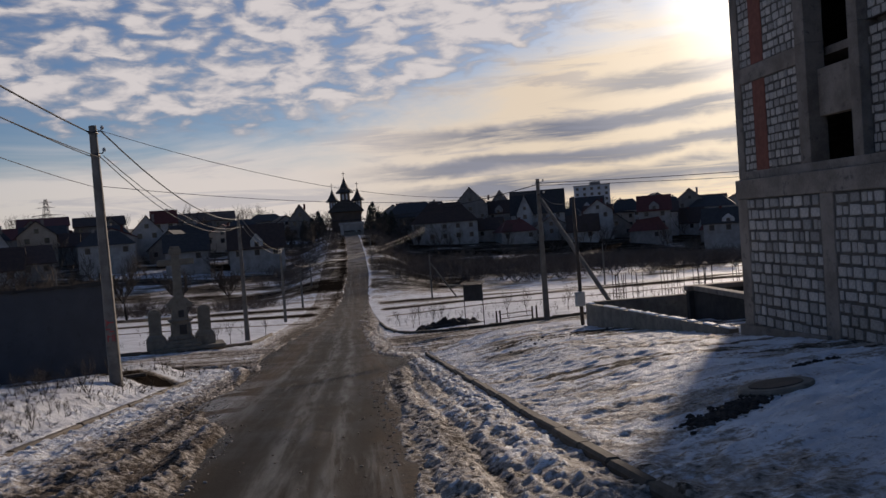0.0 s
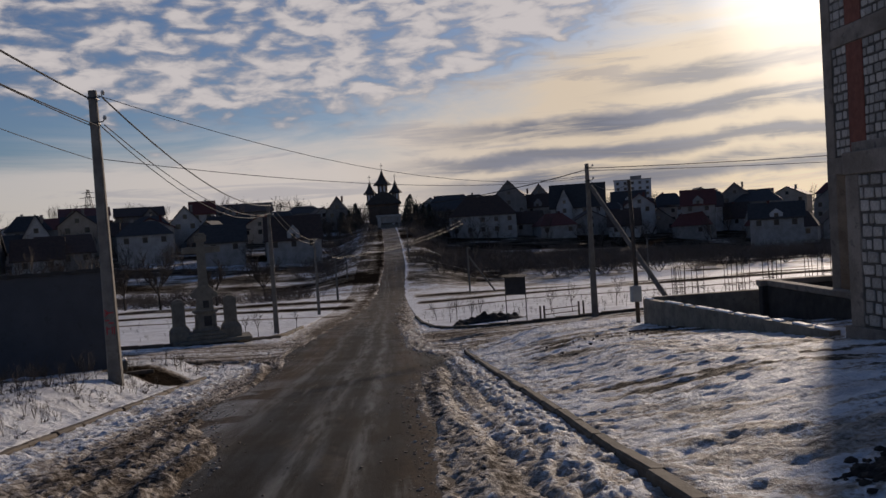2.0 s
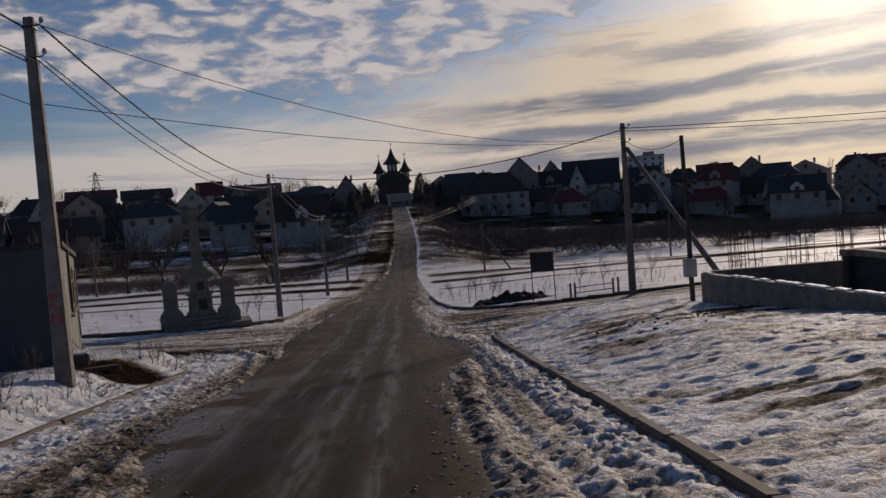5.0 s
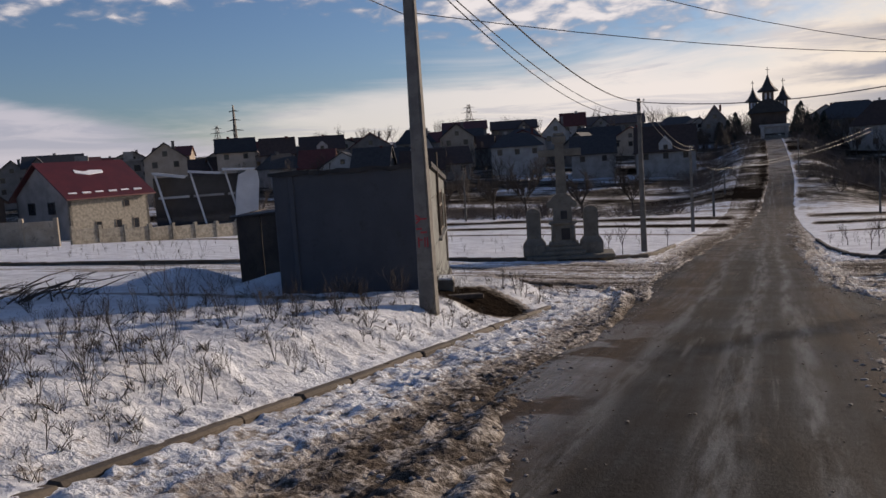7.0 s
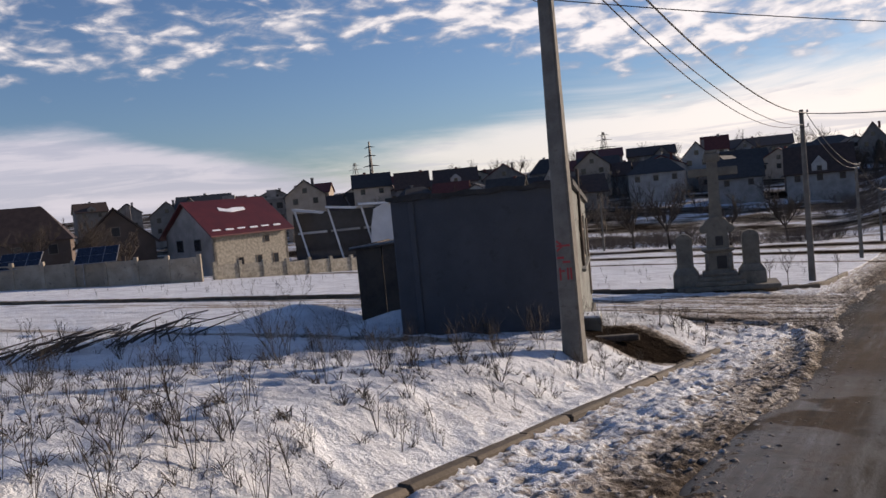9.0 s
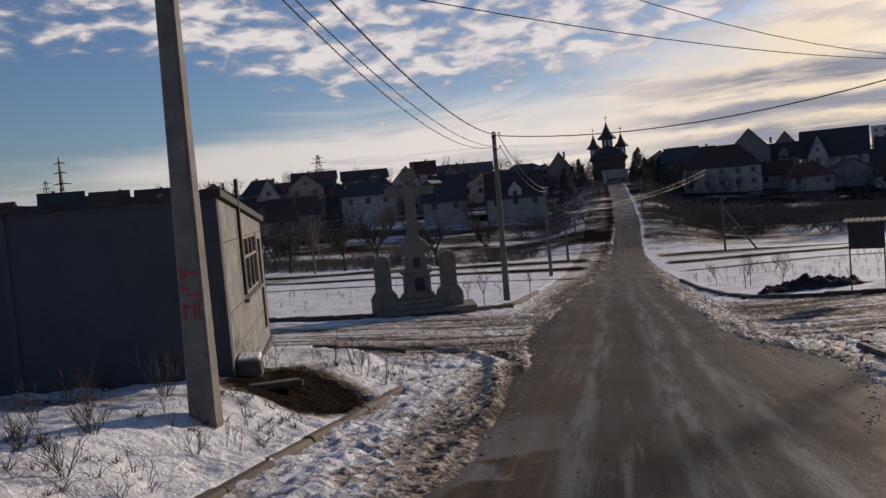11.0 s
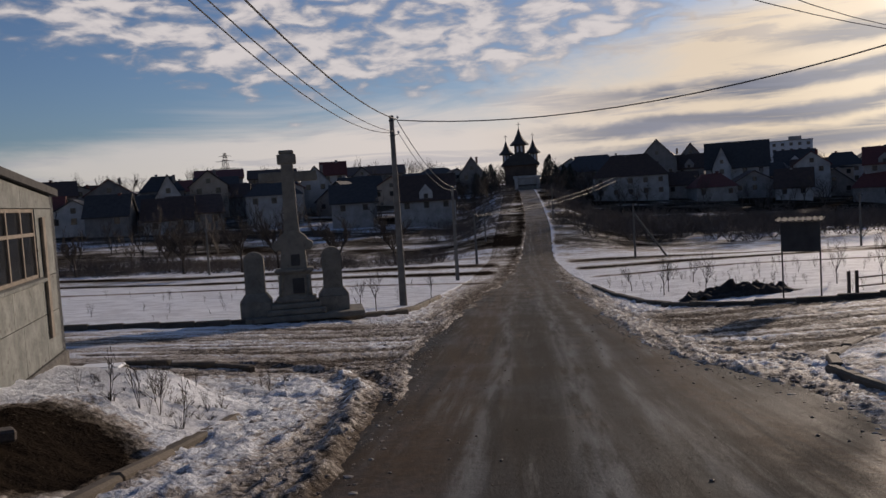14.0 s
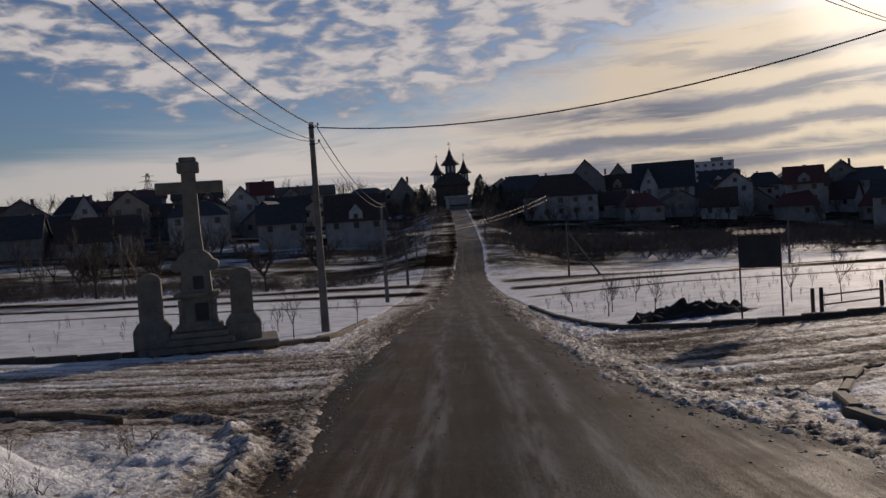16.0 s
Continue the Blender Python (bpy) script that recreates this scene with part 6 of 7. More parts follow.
def flat_block(x, y, base, w, d, h, yaw, label, mat, floors):
    root = thing("apartment_block", Matrix.Translation((x, y, 0)) @ Matrix.Rotation(radians(yaw), 4, "Z"), label, "building")
    s = Shape()
    s.box((w, d, h), (0, d / 2, base + h / 2))
    part("wall", s, mat, root)
    r = Shape()
    r.box((w + 0.6, d + 0.6, 0.4), (0, d / 2, base + h + 0.2))
    r.box((w * 0.3, d * 0.5, 2.0), (w * 0.1, d / 2, base + h + 1.2))
    part("roof", r, HOUSE_WALL["D"], root)
    for f in range(floors):
        n = max(3, int(w / 3.5))
        for j in range(n):
            window_at(root, -w / 2 + w * (j + 0.5) / n, base + h - 1.6 - 2.9 * f, 1.5, 1.5)


flat_block(130.3, 432.8, -2.0, 19, 14, 19.0, -16, "far white apartment block rising over the hill", FAR_WHITE, 4)
flat_block(-140.0, 151.0, -2.0, 9, 9, 7.2, 43, "flat-roofed modern grey house", HOUSE_WALL["D"], 2)
flat_block(-132.5, 157.5, -2.0, 7, 9, 7.6, 43, "flat-roofed modern grey house", HOUSE_WALL["D"], 2)


# ---- church ----
def church():
    root = thing("church", Matrix.Translation((0, 263.4, 0)), "dark Orthodox church with three pointed spires topped by crosses", "church")
    wall = HOUSE_WALL["R"]
    roof = ROOFS[1]
    s = Shape()
    s.box((9.4, 16, 10.5), (0, 8, 3.5), 0.1)
    part("nave_wall", s, wall, root)
    r = Shape()
    r.prism([(-5.6, 8.4), (5.6, 8.4), (5.4, 8.9), (2.6, 11.4), (0, 12.4), (-2.6, 11.4), (-5.4, 8.9)], -0.9, 17)
    part("nave_roof", r, roof, root)
    p = Shape()
    p.box((3.4, 2.0, 6.6), (0, -1.0, 2.6), 0.06)
    p.prism([(-2.1, 5.8), (2.1, 5.8), (0, 7.6)], -2.3, 0.2)
    part("porch", p, wall, root)
    d = Shape()
    d.prism([(-0.8, 0.0), (0.8, 0.0), (0.8, 3.2), (0.45, 3.8), (-0.45, 3.8), (-0.8, 3.2)], -2.08, -1.98)
    part("door", d, DARK_WOOD, root)
    for x, z0, zt, w, rr in ((0, 11.0, 19.3, 1.55, 2.75), (-3.95, 9.0, 15.9, 1.15, 2.1), (3.95, 9.0, 15.9, 1.15, 2.1)):
        t = Shape()
        h = (zt - z0) * 0.42
        t.tube([(x, 2.2, z0 - 1.5), (x, 2.2, z0 + h)], [w, w], 8)
        tower = part("tower", t, wall, root)
        for k in range(8):
            a = math.pi / 4 * k + math.pi / 8
            o = Shape()
            o.box((0.55, 0.1, h * 0.6), m=Matrix.Translation((x + math.sin(a) * w * 0.95, 2.2 - math.cos(a) * w * 0.95, z0 + h * 0.55)) @ Matrix.Rotation(a, 4, "Z"))
            part("louvre", o, WHITE_PANEL if k in (0, 7) else GLASS_DARK, tower)
        c = Shape()
        zz = z0 + h
        c.tube([(x, 2.2, zz - 0.25), (x, 2.2, zz + 0.1), (x, 2.2, zz + (zt - zz) * 0.28), (x, 2.2, zz + (zt - zz) * 0.62), (x, 2.2, zt)], [rr * 0.98, rr, rr * 0.55, rr * 0.25, 0.05], 8)
        spire = part("spire", c, roof, root)
        q = Shape()
        q.box((0.14, 0.14, 1.9), (x, 2.2, zt + 0.85))
        q.box((1.0, 0.14, 0.14), (x, 2.2, zt + 1.15))
        part("cross", q, DARK_METAL, spire)
    for sx in (-1, 1):
        for y in (3, 7, 11):
            w_ = Shape()
            w_.box((0.1, 1.0, 2.6), (sx * 4.72, y, 4.5))
            part("window", w_, GLASS_DARK, root)
    return root


church()


def church_gate():
    root = thing("church_gate", Matrix.Translation((1.4, 236.4, 0)), "pale walled gateway and steps below the church", "gate")
    z = height(1.4, 236.4)
    for x in (-2.8, 2.8):
        s = Shape()
        s.box((0.9, 0.9, 3.4), (x, 0, z + 1.4), 0.05)
        part("pier", s, HOUSE_WALL["W"], root)
    s = Shape()
    s.box((7.2, 0.9, 0.7), (0, 0, z + 3.2), 0.05)
    s.box((4.6, 0.5, 1.7), (0, 0.3, z + 2.1), 0.05)
    part("lintel", s, HOUSE_WALL["W"], root)
    for i in range(6):
        t = Shape()
        t.box((5.4 - 0.2 * i, 0.6, 0.3), (0, -3.4 + 0.5 * i, z - 0.4 + 0.22 * i), 0.02)
        part("step", t, CONCRETE, root)


church_gate()


# ---- pylons ----
def pylon(x, y, zt, h, w, label, cross):
    root = thing("pylon", Matrix.Translation((x, y, zt - h)), label, "pylon")
    s = Shape()
    for sx in (-1, 1):
        for sy in (-1, 1):
            s.tube([(sx * w / 2, sy * w / 2, 0), (sx * w * 0.08, sy * w * 0.08, h)], [0.14, 0.10], 4)
    n = 7
    for i in range(n):
        z0, z1 = h * i / n, h * (i + 1) / n
        a, b = w / 2 * (1 - 0.84 * i / n), w / 2 * (1 - 0.84 * (i + 1) / n)
        for sy in (-1, 1):
            s.tube([(-a, sy * a, z0), (b, sy * b, z1)], [0.08, 0.08], 4)
            s.tube([(a, sy * a, z0), (-b, sy * b, z1)], [0.08, 0.08], 4)
    part("lattice", s, DARK_METAL, root)
    for z, c in cross:
        s = Shape()
        s.tube([(-c, 0, h * z), (0, 0, h * z + 0.3), (c, 0, h * z)], [0.06, 0.16, 0.06], 4)
        part("cross_arm", s, DARK_METAL, root)


pylon(-110.7, 325.4, 22.3, 16, 4.5, "steel lattice pylon on the skyline", ((0.62, 5.2), (0.80, 3.4), (0.92, 2.4)))
pylon(-251.0, 351.5, 24.8, 18, 4.5, "steel lattice pylon on the skyline", ((0.62, 3.6), (0.80, 4.4), (0.92, 3.0)))
pylon(-116.8, 177.1, 17.3, 15, 0.9, "slim dark power mast on the skyline", ((0.60, 2.4), (0.76, 1.7), (0.90, 1.4)))


# ---- bare shrubs, trees, thickets, weeds ----
def branch_set(rng, n, h, spread, thick, levels=2):
    """Tapered bare branches that fork; returns lists of points and radii."""
    out = []

    def grow(p, d, length, r, level):
        pts, rad = [p], [r]
        steps = 3
        for i in range(steps):
            d = (d + Vector((rng.uniform(-0.28, 0.28), rng.uniform(-0.28, 0.28), rng.uniform(-0.05, 0.22)))).normalized()
            p = p + d * length / steps
            pts.append(p)
            rad.append(r * (1 - 0.75 * (i + 1) / steps) + thick * 0.12)
            if level > 0 and i < steps - 0:
                for _ in range(2 if level > 1 else rng.choice((1, 2))):
                    side = Vector((rng.uniform(-1, 1), rng.uniform(-1, 1), rng.uniform(0.1, 0.8))).normalized()
                    grow(p, (d * 0.55 + side * 0.7).normalized(), length * rng.uniform(0.35, 0.6), r * 0.5, level - 1)
        out.append((pts, rad))

    for _ in range(n):
        a = rng.uniform(0, 2 * math.pi)
        d = Vector((math.cos(a) * spread, math.sin(a) * spread, 1)).normalized()
        grow(Vector((math.cos(a) * 0.03 * h * spread, math.sin(a) * 0.03 * h * spread, -0.05)), d, h * rng.uniform(0.6, 1.0), thick, levels)
    return out


def branch_shape(branches, seg=4):
    s = Shape()
    for pts, rad in branches:
        s.tube(pts, rad, seg)
    return s


def bare_tree(name, x, y, h, seed, label, thick=0.09):
    rng = random.Random(seed)
    root = thing(name, Matrix.Translation((x, y, height(x, y))), label, "tree")
    t = Shape()
    bend = Vector((rng.uniform(-0.2, 0.2), rng.uniform(-0.2, 0.2), 0)) * h * 0.3
    t.tube([(0, 0, -0.2), tuple(bend * 0.4 + Vector((0, 0, h * 0.25))), tuple(bend + Vector((0, 0, h * 0.45)))], [thick * 1.4, thick, thick * 0.8], 7)
    part("trunk", t, TWIG, root, smooth=True)
    s = Shape()
    for pts, rad in (branch_set(rng, 7, h * 0.62, 0.75, thick * 0.6, 3) if h > 2 else branch_set(rng, 4, h * 0.62, 0.42, thick * 0.6, 2)):
        s.tube([p + bend + Vector((0, 0, h * 0.36)) for p in pts], rad, 4)
    part("crown", s, TWIG, root, "bare twiggy crown")


for i, (x, y, h) in enumerate(((-26.0, 104.0, 5.6), (-31.0, 107.0, 5.0), (-38.0, 108.0, 4.4), (-21.0, 111.0, 4.8), (-44.0, 118.0, 5.0), (-16.0, 118.0, 5.2), (-55.0, 116.0, 4.5), (-73.0, 66.5, 5.2), (-69.0, 67.0, 4.4), (-78.5, 63.5, 5.0))):
    bare_tree("bare_tree", x, y, h, 400 + i, "leafless spreading tree in the snowy valley", 0.12)
for i, (x, y, h) in enumerate(((4.77, 47.0, 1.25), (3.9, 49.5, 1.1), (4.4, 51.5, 1.2), (9.66, 46.0, 1.5), (8.9, 47.5, 1.3), (3.4, 54.0, 0.9), (6.2, 56.0, 1.0), (-5.9, 48.2, 1.3), (-7.2, 52.0, 1.0), (-4.9, 56.0, 1.1), (12.4, 48.0, 1.4))):
    bare_tree("sapling", x, y, h, 500 + i, "thin leafless sapling in the snow", 0.014)


def merged(name, material, label, category, items):
    """Many copies of a few shapes in one object: what nobody could count."""
    vs, fs, o = [], [], 0
    for shape, m in items:
        a = np.array(shape.v)
        r = np.array(m.to_3x3())
        vs.append(a @ r.T + np.array(m.translation))
        fs += [tuple(i + o for i in f) for f in shape.f]
        o += len(a)
    me = bpy.data.meshes.new(name)
    me.from_pydata(np.concatenate(vs).tolist(), [], fs)
    me.materials.append(material)
    return tagged(new(name, me), label, category, kind="stuff")


def twigs(seed, stems, spread, thick, trunk=0.0):
    """A light bare bush or tree of unit height: forking three-sided twigs with open ends."""
    r2 = random.Random(seed)
    s = Shape()

    def stick(p, d, length, r, level):
        a = p
        if level == 0:
            r *= 1.25
        for i in range(2 if level else 1):
            d = (d + Vector((r2.uniform(-0.3, 0.3), r2.uniform(-0.3, 0.3), r2.uniform(0.0, 0.2)))).normalized()
            b = a + d * length / (2 if level else 1)
            side = d.orthogonal().normalized()
            up2 = side.cross(d)
            q = r * (1 - 0.45 * i)
            vs = [a + side * q, a + up2 * q, a - (side + up2) * q * 0.7, b + side * q * 0.55, b + up2 * q * 0.55, b - (side + up2) * q * 0.4]
            s.add(vs, [(0, 1, 4, 3), (1, 2, 5, 4), (2, 0, 3, 5)])
            if level > 0:
                for _ in range(2):
                    out = Vector((r2.uniform(-1, 1), r2.uniform(-1, 1), r2.uniform(0.0, 0.9))).normalized()
                    stick(b, (d * 0.6 + out * 0.75).normalized(), length * r2.uniform(0.4, 0.65), r * 0.55, level - 1)
            a = b

    if trunk:
        stick(Vector((0, 0, -0.03)), Vector((0, 0, 1)), trunk, thick * 1.6, 0)
    for _ in range(stems):
        a = r2.uniform(0, 6.28)
        d = Vector((math.cos(a) * spread, math.sin(a) * spread, 1)).normalized()
        stick(Vector((0, 0, trunk * r2.uniform(0.6, 1.0) - 0.02)), d, (1 - trunk) * r2.uniform(0.55, 0.85), thick, 2)
    return s


rng = random.Random(77)
THICK = [twigs(600 + i, 6, 1.05, 0.014) for i in range(6)]
TREES = [twigs(640 + i, 6, 0.6, 0.014, 0.28) for i in range(6)]


def standing(shape, x, y, h, w, z):
    return shape, Matrix.Translation((x, y, z - 0.1)) @ Matrix.Rotation(rng.uniform(0, 6.28), 4, "Z") @ Matrix.Diagonal((w, w, h, 1))


def strewn(count, spots, keep):
    """Places inside (x0, x1, y0, y1) boxes, kept where keep(x, y, noise) holds."""
    out = []
    while len(out) < count:
        x0, x1, y0, y1 = rng.choice(spots)
        x, y = rng.uniform(x0, x1), rng.uniform(y0, y1)
        if keep(x, y, float(fbm(x / 16, y / 9, 3, 117))):
            out.append((x, y))
    zs = heights([p[0] for p in out], [p[1] for p in out])
    return [(x, y, z) for (x, y), z in zip(out, zs)]


items = []
for x, y, z in strewn(520, ((-95, -7, 114, 160), (-60, -9, 108, 140)), lambda x, y, n: n > 0.0):
    h = rng.uniform(0.8, 2.0)
    items.append(standing(rng.choice(THICK), x, y, h, h * rng.uniform(0.9, 1.6), z))
for x, y, z in strewn(1050, ((7, 120, 124, 165), (7, 75, 126, 190)), lambda x, y, n: n > -0.3):
    h = rng.uniform(1.2, 2.9)
    items.append(standing(rng.choice(THICK), x, y, h, h * rng.uniform(0.9, 1.6), z))
for x, y, z in strewn(330, ((-110, -8, 150, 260), (8, 120, 190, 265)), lambda x, y, n: n > -0.05):
    h = rng.uniform(1.2, 2.6)
    items.append(standing(rng.choice(THICK), x, y, h, h * rng.uniform(0.9, 1.5), z))
for x, y, z in strewn(330, ((-16, -2.0, 138, 245), (4.6, 16, 128, 245)), lambda x, y, n: n > -0.25):
    h = rng.uniform(0.8, 2.3)
    items.append(standing(rng.choice(THICK), x, y, h, h * rng.uniform(0.9, 1.4), z))
merged("thicket", THICKET, "dense leafless brown thicket at the foot of the hill", "bushes", items)

items = []
for x, y, z in strewn(330, ((-150, -8, 165, 300), (9, 150, 200, 300), (-130, -40, 120, 200), (-20, -5, 215, 285), (6, 24, 215, 285)), lambda x, y, n: True):
    h = rng.uniform(3.2, 6.5)
    items.append(standing(rng.choice(TREES), x, y, h, h * rng.uniform(0.7, 1.1), z))
for x, y, z in strewn(110, ((-180, -30, 285, 335), (12, 200, 290, 335)), lambda x, y, n: True):
    h = rng.uniform(4.0, 7.5)
    items.append(standing(rng.choice(TREES), x, y, h, h * rng.uniform(0.7, 1.1), z))
merged("hillside_trees", TWIG, "leafless dark trees among the hillside houses", "trees", items)


def conifer(x, y, h, seed):
    rng = random.Random(seed)
    root = thing("conifer", Matrix.Translation((x, y, height(x, y))), "dark dense evergreen beside the church", "tree")
    t = Shape()
    t.tube([(0, 0, -0.3), (0, 0, h * 0.9)], [0.2, 0.03], 6)
    part("trunk", t, TWIG, root)
    s = Shape()
    for i in range(420):
        z = h * (0.08 + 0.92 * rng.random() ** 1.2)
        r = (1 - z / h) * h * 0.30 * rng.uniform(0.5, 1.1) + 0.1
        a = rng.uniform(0, 6.28)
        c = Vector((math.cos(a) * r, math.sin(a) * r, z))
        w = rng.uniform(0.3, 0.6)
        d = Vector((math.cos(a), math.sin(a), -0.35)) * w
        n = Vector((-math.sin(a), math.cos(a), 0)) * w * 0.5
        s.add([c - n, c + n, c + d, c + Vector((0, 0, w * 0.4))], [(0, 1, 2), (0, 2, 3), (1, 3, 2), (0, 3, 1)])
    part("crown", s, EVERGREEN, root)


for i, (x, y, h) in enumerate(((7.2, 252.0, 8.0), (9.5, 250.0, 6.5), (8.2, 258.0, 9.0), (-7.5, 250.0, 5.5), (11.5, 247.0, 7.0), (-10.0, 246.0, 6.5), (6.6, 246.0, 5.5), (13.5, 253.0, 7.5), (-8.5, 256.0, 7.5), (-12.5, 251.0, 6.0))):
    conifer(x, y, h, 700 + i)

# weeds on the snowy plots
STALK = []
for i in range(5):
    r2 = random.Random(800 + i)
    s = Shape()
    for j in range(4):
        a, l = r2.uniform(0, 6.28), r2.uniform(0.6, 1.0)
        d = Vector((math.cos(a) * 0.25, math.sin(a) * 0.25, 1)) * l
        s.tube([(0, 0, -0.05), tuple(d * 0.5), tuple(d + Vector((r2.uniform(-0.1, 0.1), r2.uniform(-0.1, 0.1), 0)))], [0.007, 0.006, 0.003], 3)
        for q in (0.45, 0.6, 0.75, 0.9):
            p = d * q
            e = p + Vector((r2.uniform(-0.18, 0.18), r2.uniform(-0.18, 0.18), 0.14))
            s.tube([tuple(p), tuple(e)], [0.004, 0.006], 3)
    STALK.append(s)
TUFT = []
for i in range(4):
    r2 = random.Random(850 + i)
    s = Shape()
    for j in range(9):
        a, l = r2.uniform(0, 6.28), r2.uniform(0.5, 1.0)
        lean = r2.uniform(0.3, 1.6)
        d = Vector((math.cos(a) * lean, math.sin(a) * lean, 1)).normalized() * l
        s.tube([(r2.uniform(-0.2, 0.2), r2.uniform(-0.2, 0.2), -0.05), tuple(d * 0.6), tuple(d + Vector((0, 0, -0.15)))], [0.016, 0.012, 0.006], 3)
    TUFT.append(s)
items = []
for i in range(3300):
    y = rng.uniform(13, 33)
    x = -4.45 - abs(rng.gauss(0, 4.6))
    if float(fbm(x * 0.45, y * 0.45, 4, 121)) < 0.0 or x < -19:
        continue
    if abs(x + 5.2) < 0.9 and abs(y - 27.4) < 1.4:
        continue
    lx = SHED_M.inverted() @ Vector((x, y, 0))
    if -5.6 < lx.x < 0.2 and -0.1 < lx.y < 7.0:
        continue
    tuft = rng.random() < 0.62
    h = rng.uniform(0.07, 0.22) if tuft else (rng.uniform(0.12, 0.32) if rng.random() < 0.8 else rng.uniform(0.32, 0.6))
    items.append((rng.choice(TUFT if tuft else STALK), Matrix.Translation((x, y, height(x, y))) @ Matrix.Rotation(rng.uniform(0, 6.28), 4, "Z") @ Matrix.Diagonal((h, h, h, 1))))
for i in range(420):
    x, y = (rng.uniform(-60, -6), rng.uniform(44, 70)) if rng.random() < 0.4 else (rng.uniform(2.7, 30), rng.uniform(44, 66))
    h = rng.uniform(0.2, 0.55)
    items.append((rng.choice(STALK), Matrix.Translation((x, y, height(x, y))) @ Matrix.Rotation(rng.uniform(0, 6.28), 4, "Z") @ Matrix.Diagonal((h, h, h, 1))))
merged("dry_weeds", WEED, "dry brown weed stalks poking through the snow", "weeds", items)

for i in range(34):
    r2 = random.Random(900 + i)
    y = r2.uniform(15.5, 27.5)
    x = -4.6 - abs(r2.gauss(0, 2.6))
    if i < 5:
        x, y = ((-8.3, 22.2), (-5.4, 16.6), (-5.3, 18.4), (-6.9, 21.8), (-5.1, 29.7))[i]
    h = r2.uniform(0.25, 0.55)
    if i == 0:
        h = 0.9
    s = branch_shape(branch_set(r2, r2.choice((4, 6, 8)), h, 0.55, 0.0045, 2), 3)
    solo("dry_shrub", s, TWIG if i % 2 else WEED, Matrix.Translation((x, y, height(x, y))), "dry leafless shrub standing in the snow", "shrub", group="dry shrubs on the verge")


def brush_pile():
    rng2 = random.Random(55)
    a0, a1 = Vector((-13.4, 25.6)), Vector((-12.2, 20.6))
    root = thing("brush_pile", Matrix.Translation((-12.9, 23.4, height(-12.9, 23.4))), "pile of cut dark branches lying on snow", "branches")
    for i in range(46):
        t = rng2.uniform(0, 1)
        c2 = a0.lerp(a1, t)
        d2 = (a1 - a0).normalized()
        turn = rng2.gauss(0, 0.30)
        d2 = Vector((d2.x * math.cos(turn) - d2.y * math.sin(turn), d2.x * math.sin(turn) + d2.y * math.cos(turn)))
        l = rng2.uniform(1.0, 2.6)
        c = Vector((c2.x + rng2.gauss(0, 0.22), c2.y, 0))
        c.z = height(c.x, c.y) + abs(rng2.gauss(0.10, 0.14)) * (1.2 - t)
        d = Vector((d2.x, d2.y, -0.06 - rng2.uniform(0, 0.1))) * l / 2
        k = Vector((rng2.uniform(-0.12, 0.12), rng2.uniform(-0.12, 0.12), rng2.uniform(0, 0.15)))
        s = Shape()
        o = root.matrix_world.translation
        s.tube([tuple(c - d - o), tuple(c + k - o), tuple(c + d - o)], [0.006, 0.013, 0.018], 4)
        part("branch", s, TWIG, root)


brush_pile()


# loose clods of frozen slush and mud along the road's edges
CLOD = []
for i in range(6):
    r2 = random.Random(1000 + i)
    bm = bmesh.new()
    bmesh.ops.create_icosphere(bm, subdivisions=1, radius=1.0)
    for v in bm.verts:
        v.co *= r2.uniform(0.65, 1.15)
    bm.verts.index_update()
    s = Shape()
    s.add([tuple(v.co) for v in bm.verts], [tuple(v.index for v in f.verts) for f in bm.faces])
    bm.free()
    CLOD.append(s)


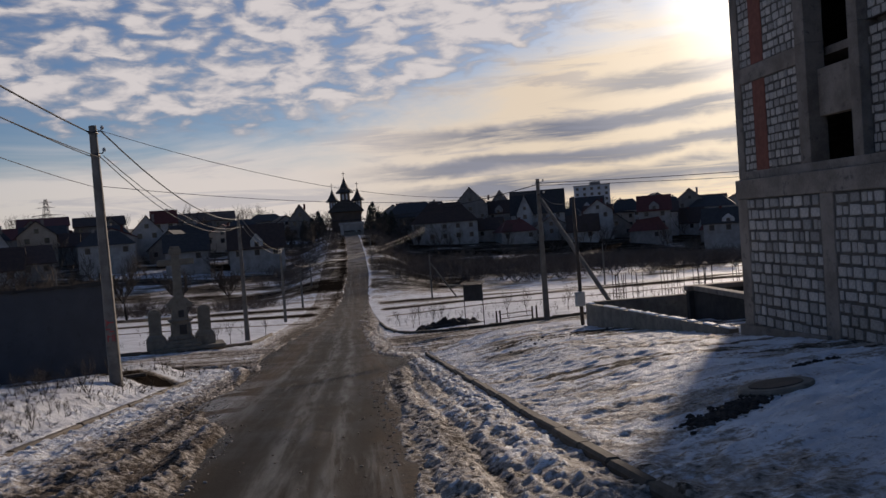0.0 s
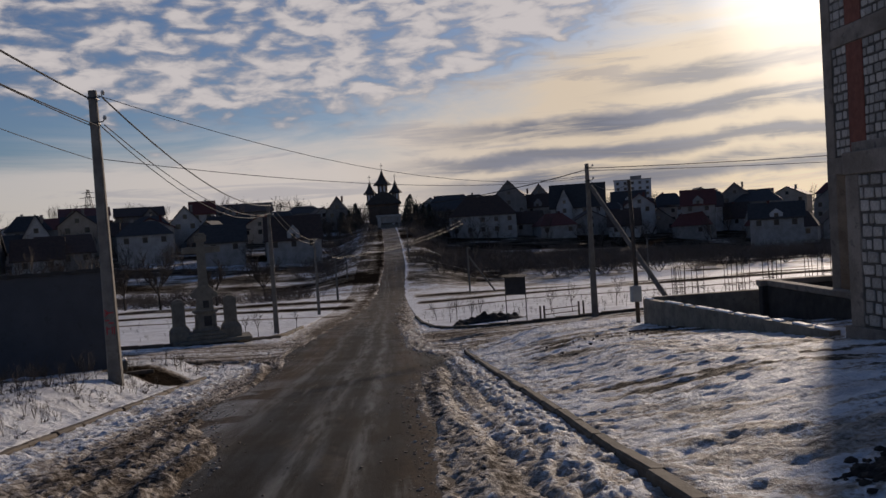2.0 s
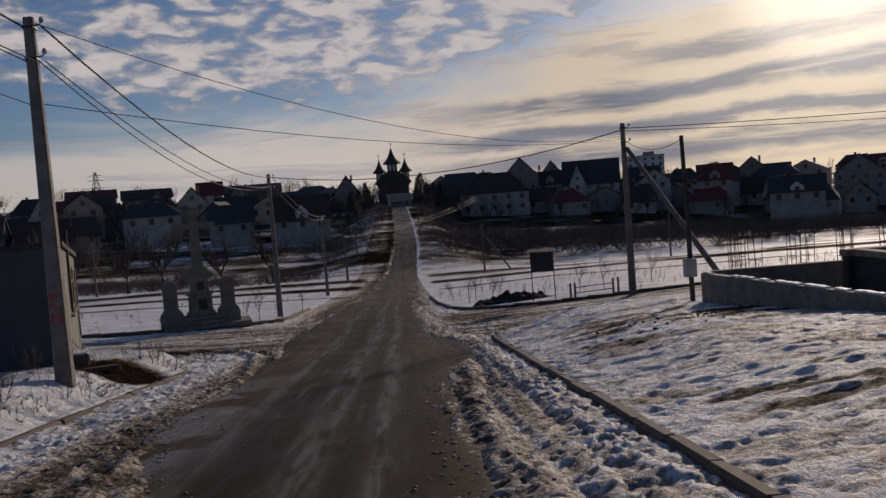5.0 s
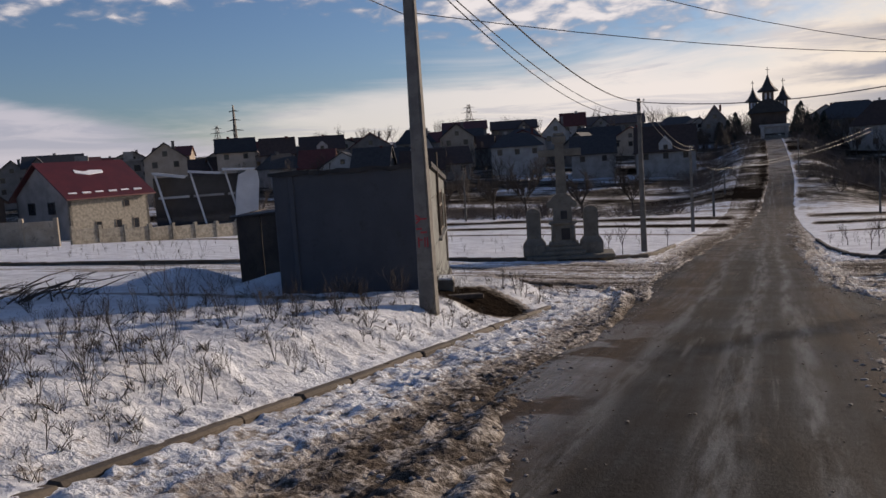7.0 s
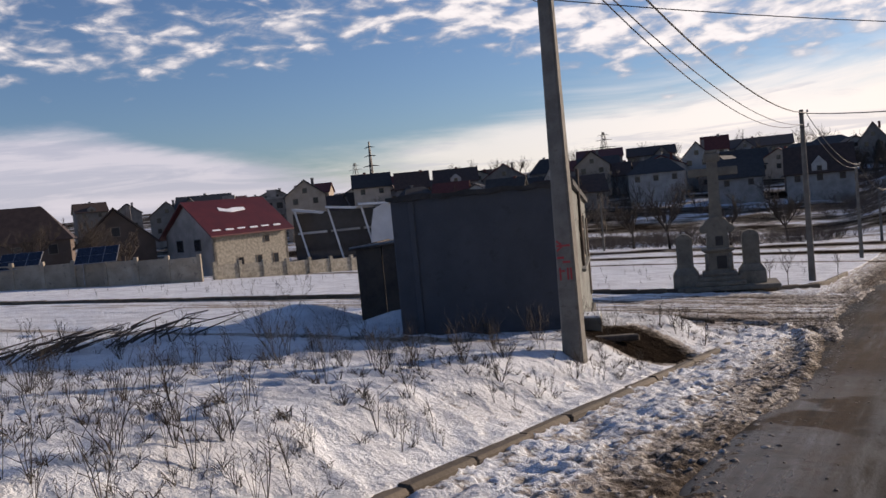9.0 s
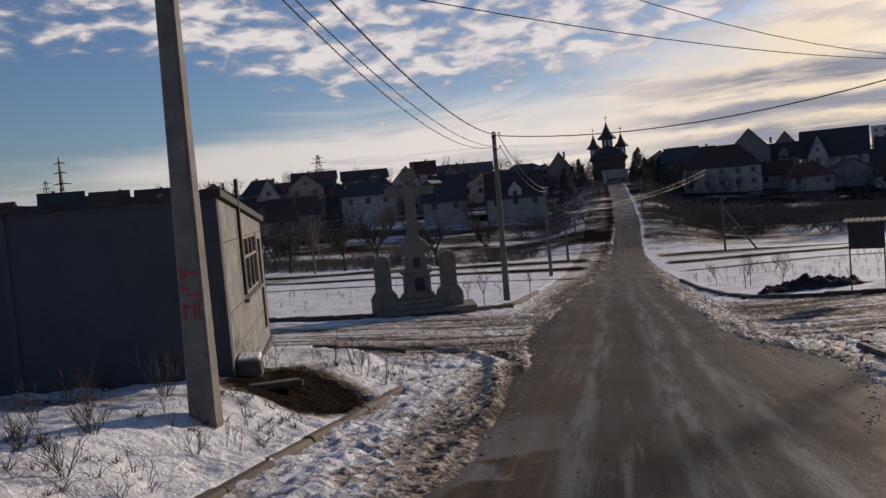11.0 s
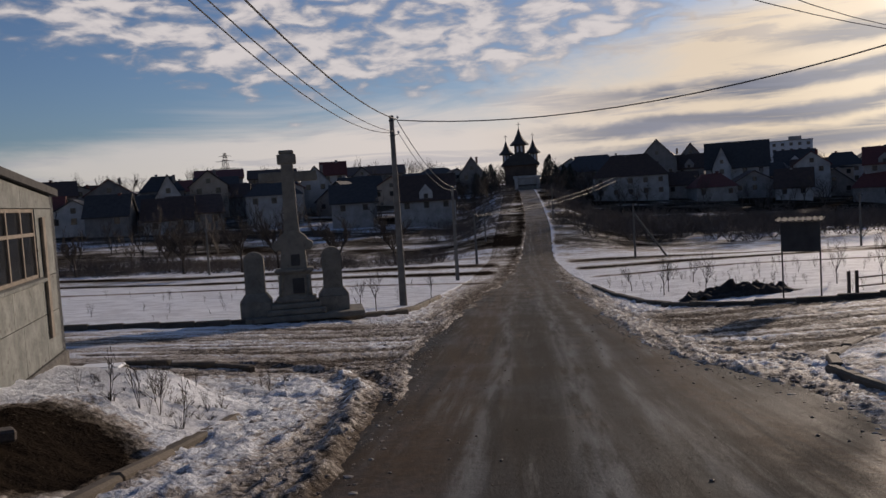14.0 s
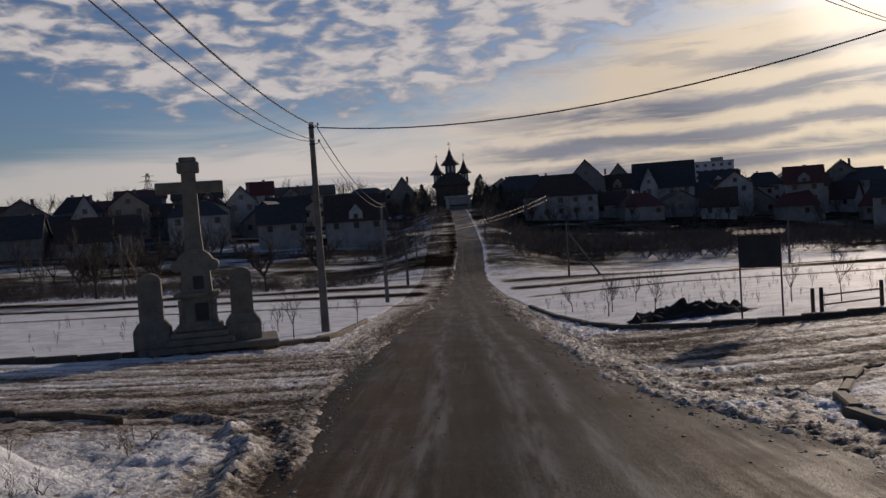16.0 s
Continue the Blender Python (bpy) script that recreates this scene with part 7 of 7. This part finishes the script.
def scatter_clods(name, material, label, count, seed, lo, hi, near_edge):
    r2 = random.Random(seed)
    pts = []
    while len(pts) < count:
        y = r2.uniform(7.5, 45)
        left = r2.random() < 0.55
        if left:
            e = float(edge_left(y))
            x = e - abs(r2.gauss(0, near_edge)) + 0.12
            if x < -4.1 and y < 31:
                continue
        else:
            e = float(edge_right(y))
            x = e + abs(r2.gauss(0, near_edge)) - 0.12
            if x > 2.9 and y < 31:
                continue
        pts.append((x, y))
    zs = heights([p[0] for p in pts], [p[1] for p in pts])
    rz = road_z([p[1] for p in pts])
    items = []
    for (x, y), z, q in zip(pts, zs, rz):
        r = lo + (hi - lo) * r2.random() ** 3
        items.append((r2.choice(CLOD), Matrix.Translation((x, y, max(z, q) + r * 0.02)) @ Matrix.Rotation(r2.uniform(0, 6.28), 4, "Z") @ Matrix.Diagonal((r * r2.uniform(0.8, 1.5), r * r2.uniform(0.8, 1.5), r * r2.uniform(0.35, 0.65), 1))))
    merged(name, material, label, "clods", items)


scatter_clods("slush_clods", CLOD_SNOW, "grey-brown clods of frozen slush along the road", 2600, 21, 0.008, 0.042, 0.8)
scatter_clods("mud_clods", CLOD_MUD, "dark clods of mud along the road", 1300, 22, 0.006, 0.030, 0.5)



def earth_clods(x0, y0, x1, y1, wide, count, lo, hi, seed, label):
    r2 = random.Random(seed)
    items = []
    for _ in range(count):
        t = r2.random()
        x, y = x0 + (x1 - x0) * t + r2.gauss(0, wide), y0 + (y1 - y0) * t + r2.gauss(0, wide)
        r = lo + (hi - lo) * r2.random() ** 2
        items.append((r2.choice(CLOD), Matrix.Translation((x, y, height(x, y) + r * 0.25)) @ Matrix.Rotation(r2.uniform(0, 6.28), 4, "Z") @ Matrix.Diagonal((r * r2.uniform(0.8, 1.6), r, r * 0.7, 1))))
    merged("turned_earth", EARTH, label, "earth", items)


earth_clods(4.25, 11.95, 5.15, 12.4, 0.10, 750, 0.012, 0.055, 31, "dark clods of earth thrown up beside the manhole")
earth_clods(6.5, 13.9, 7.3, 14.3, 0.05, 50, 0.01, 0.05, 32, "scattered dark crumbs of earth on snow")
earth_clods(5.0, 26.0, 8.0, 27.5, 0.5, 90, 0.01, 0.045, 33, "scattered dark crumbs of earth on snow")

r3 = random.Random(91)
crumbs = []
for _ in range(700):
    y = r3.uniform(8, 42)
    x = r3.uniform(float(edge_left(y)), float(edge_right(y)))
    if r3.random() > 0.25 + 0.5 * abs(x + 0.4):
        continue
    r = 0.004 + 0.016 * r3.random() ** 3
    crumbs.append((r3.choice(CLOD), Matrix.Translation((x, y, float(road_z(y)) + r * 0.2)) @ Matrix.Diagonal((r * 1.3, r * 1.5, r * 0.7, 1))))
merged("road_crumbs", CLOD_MUD, "crumbs of mud scattered over the asphalt", "clods", crumbs)
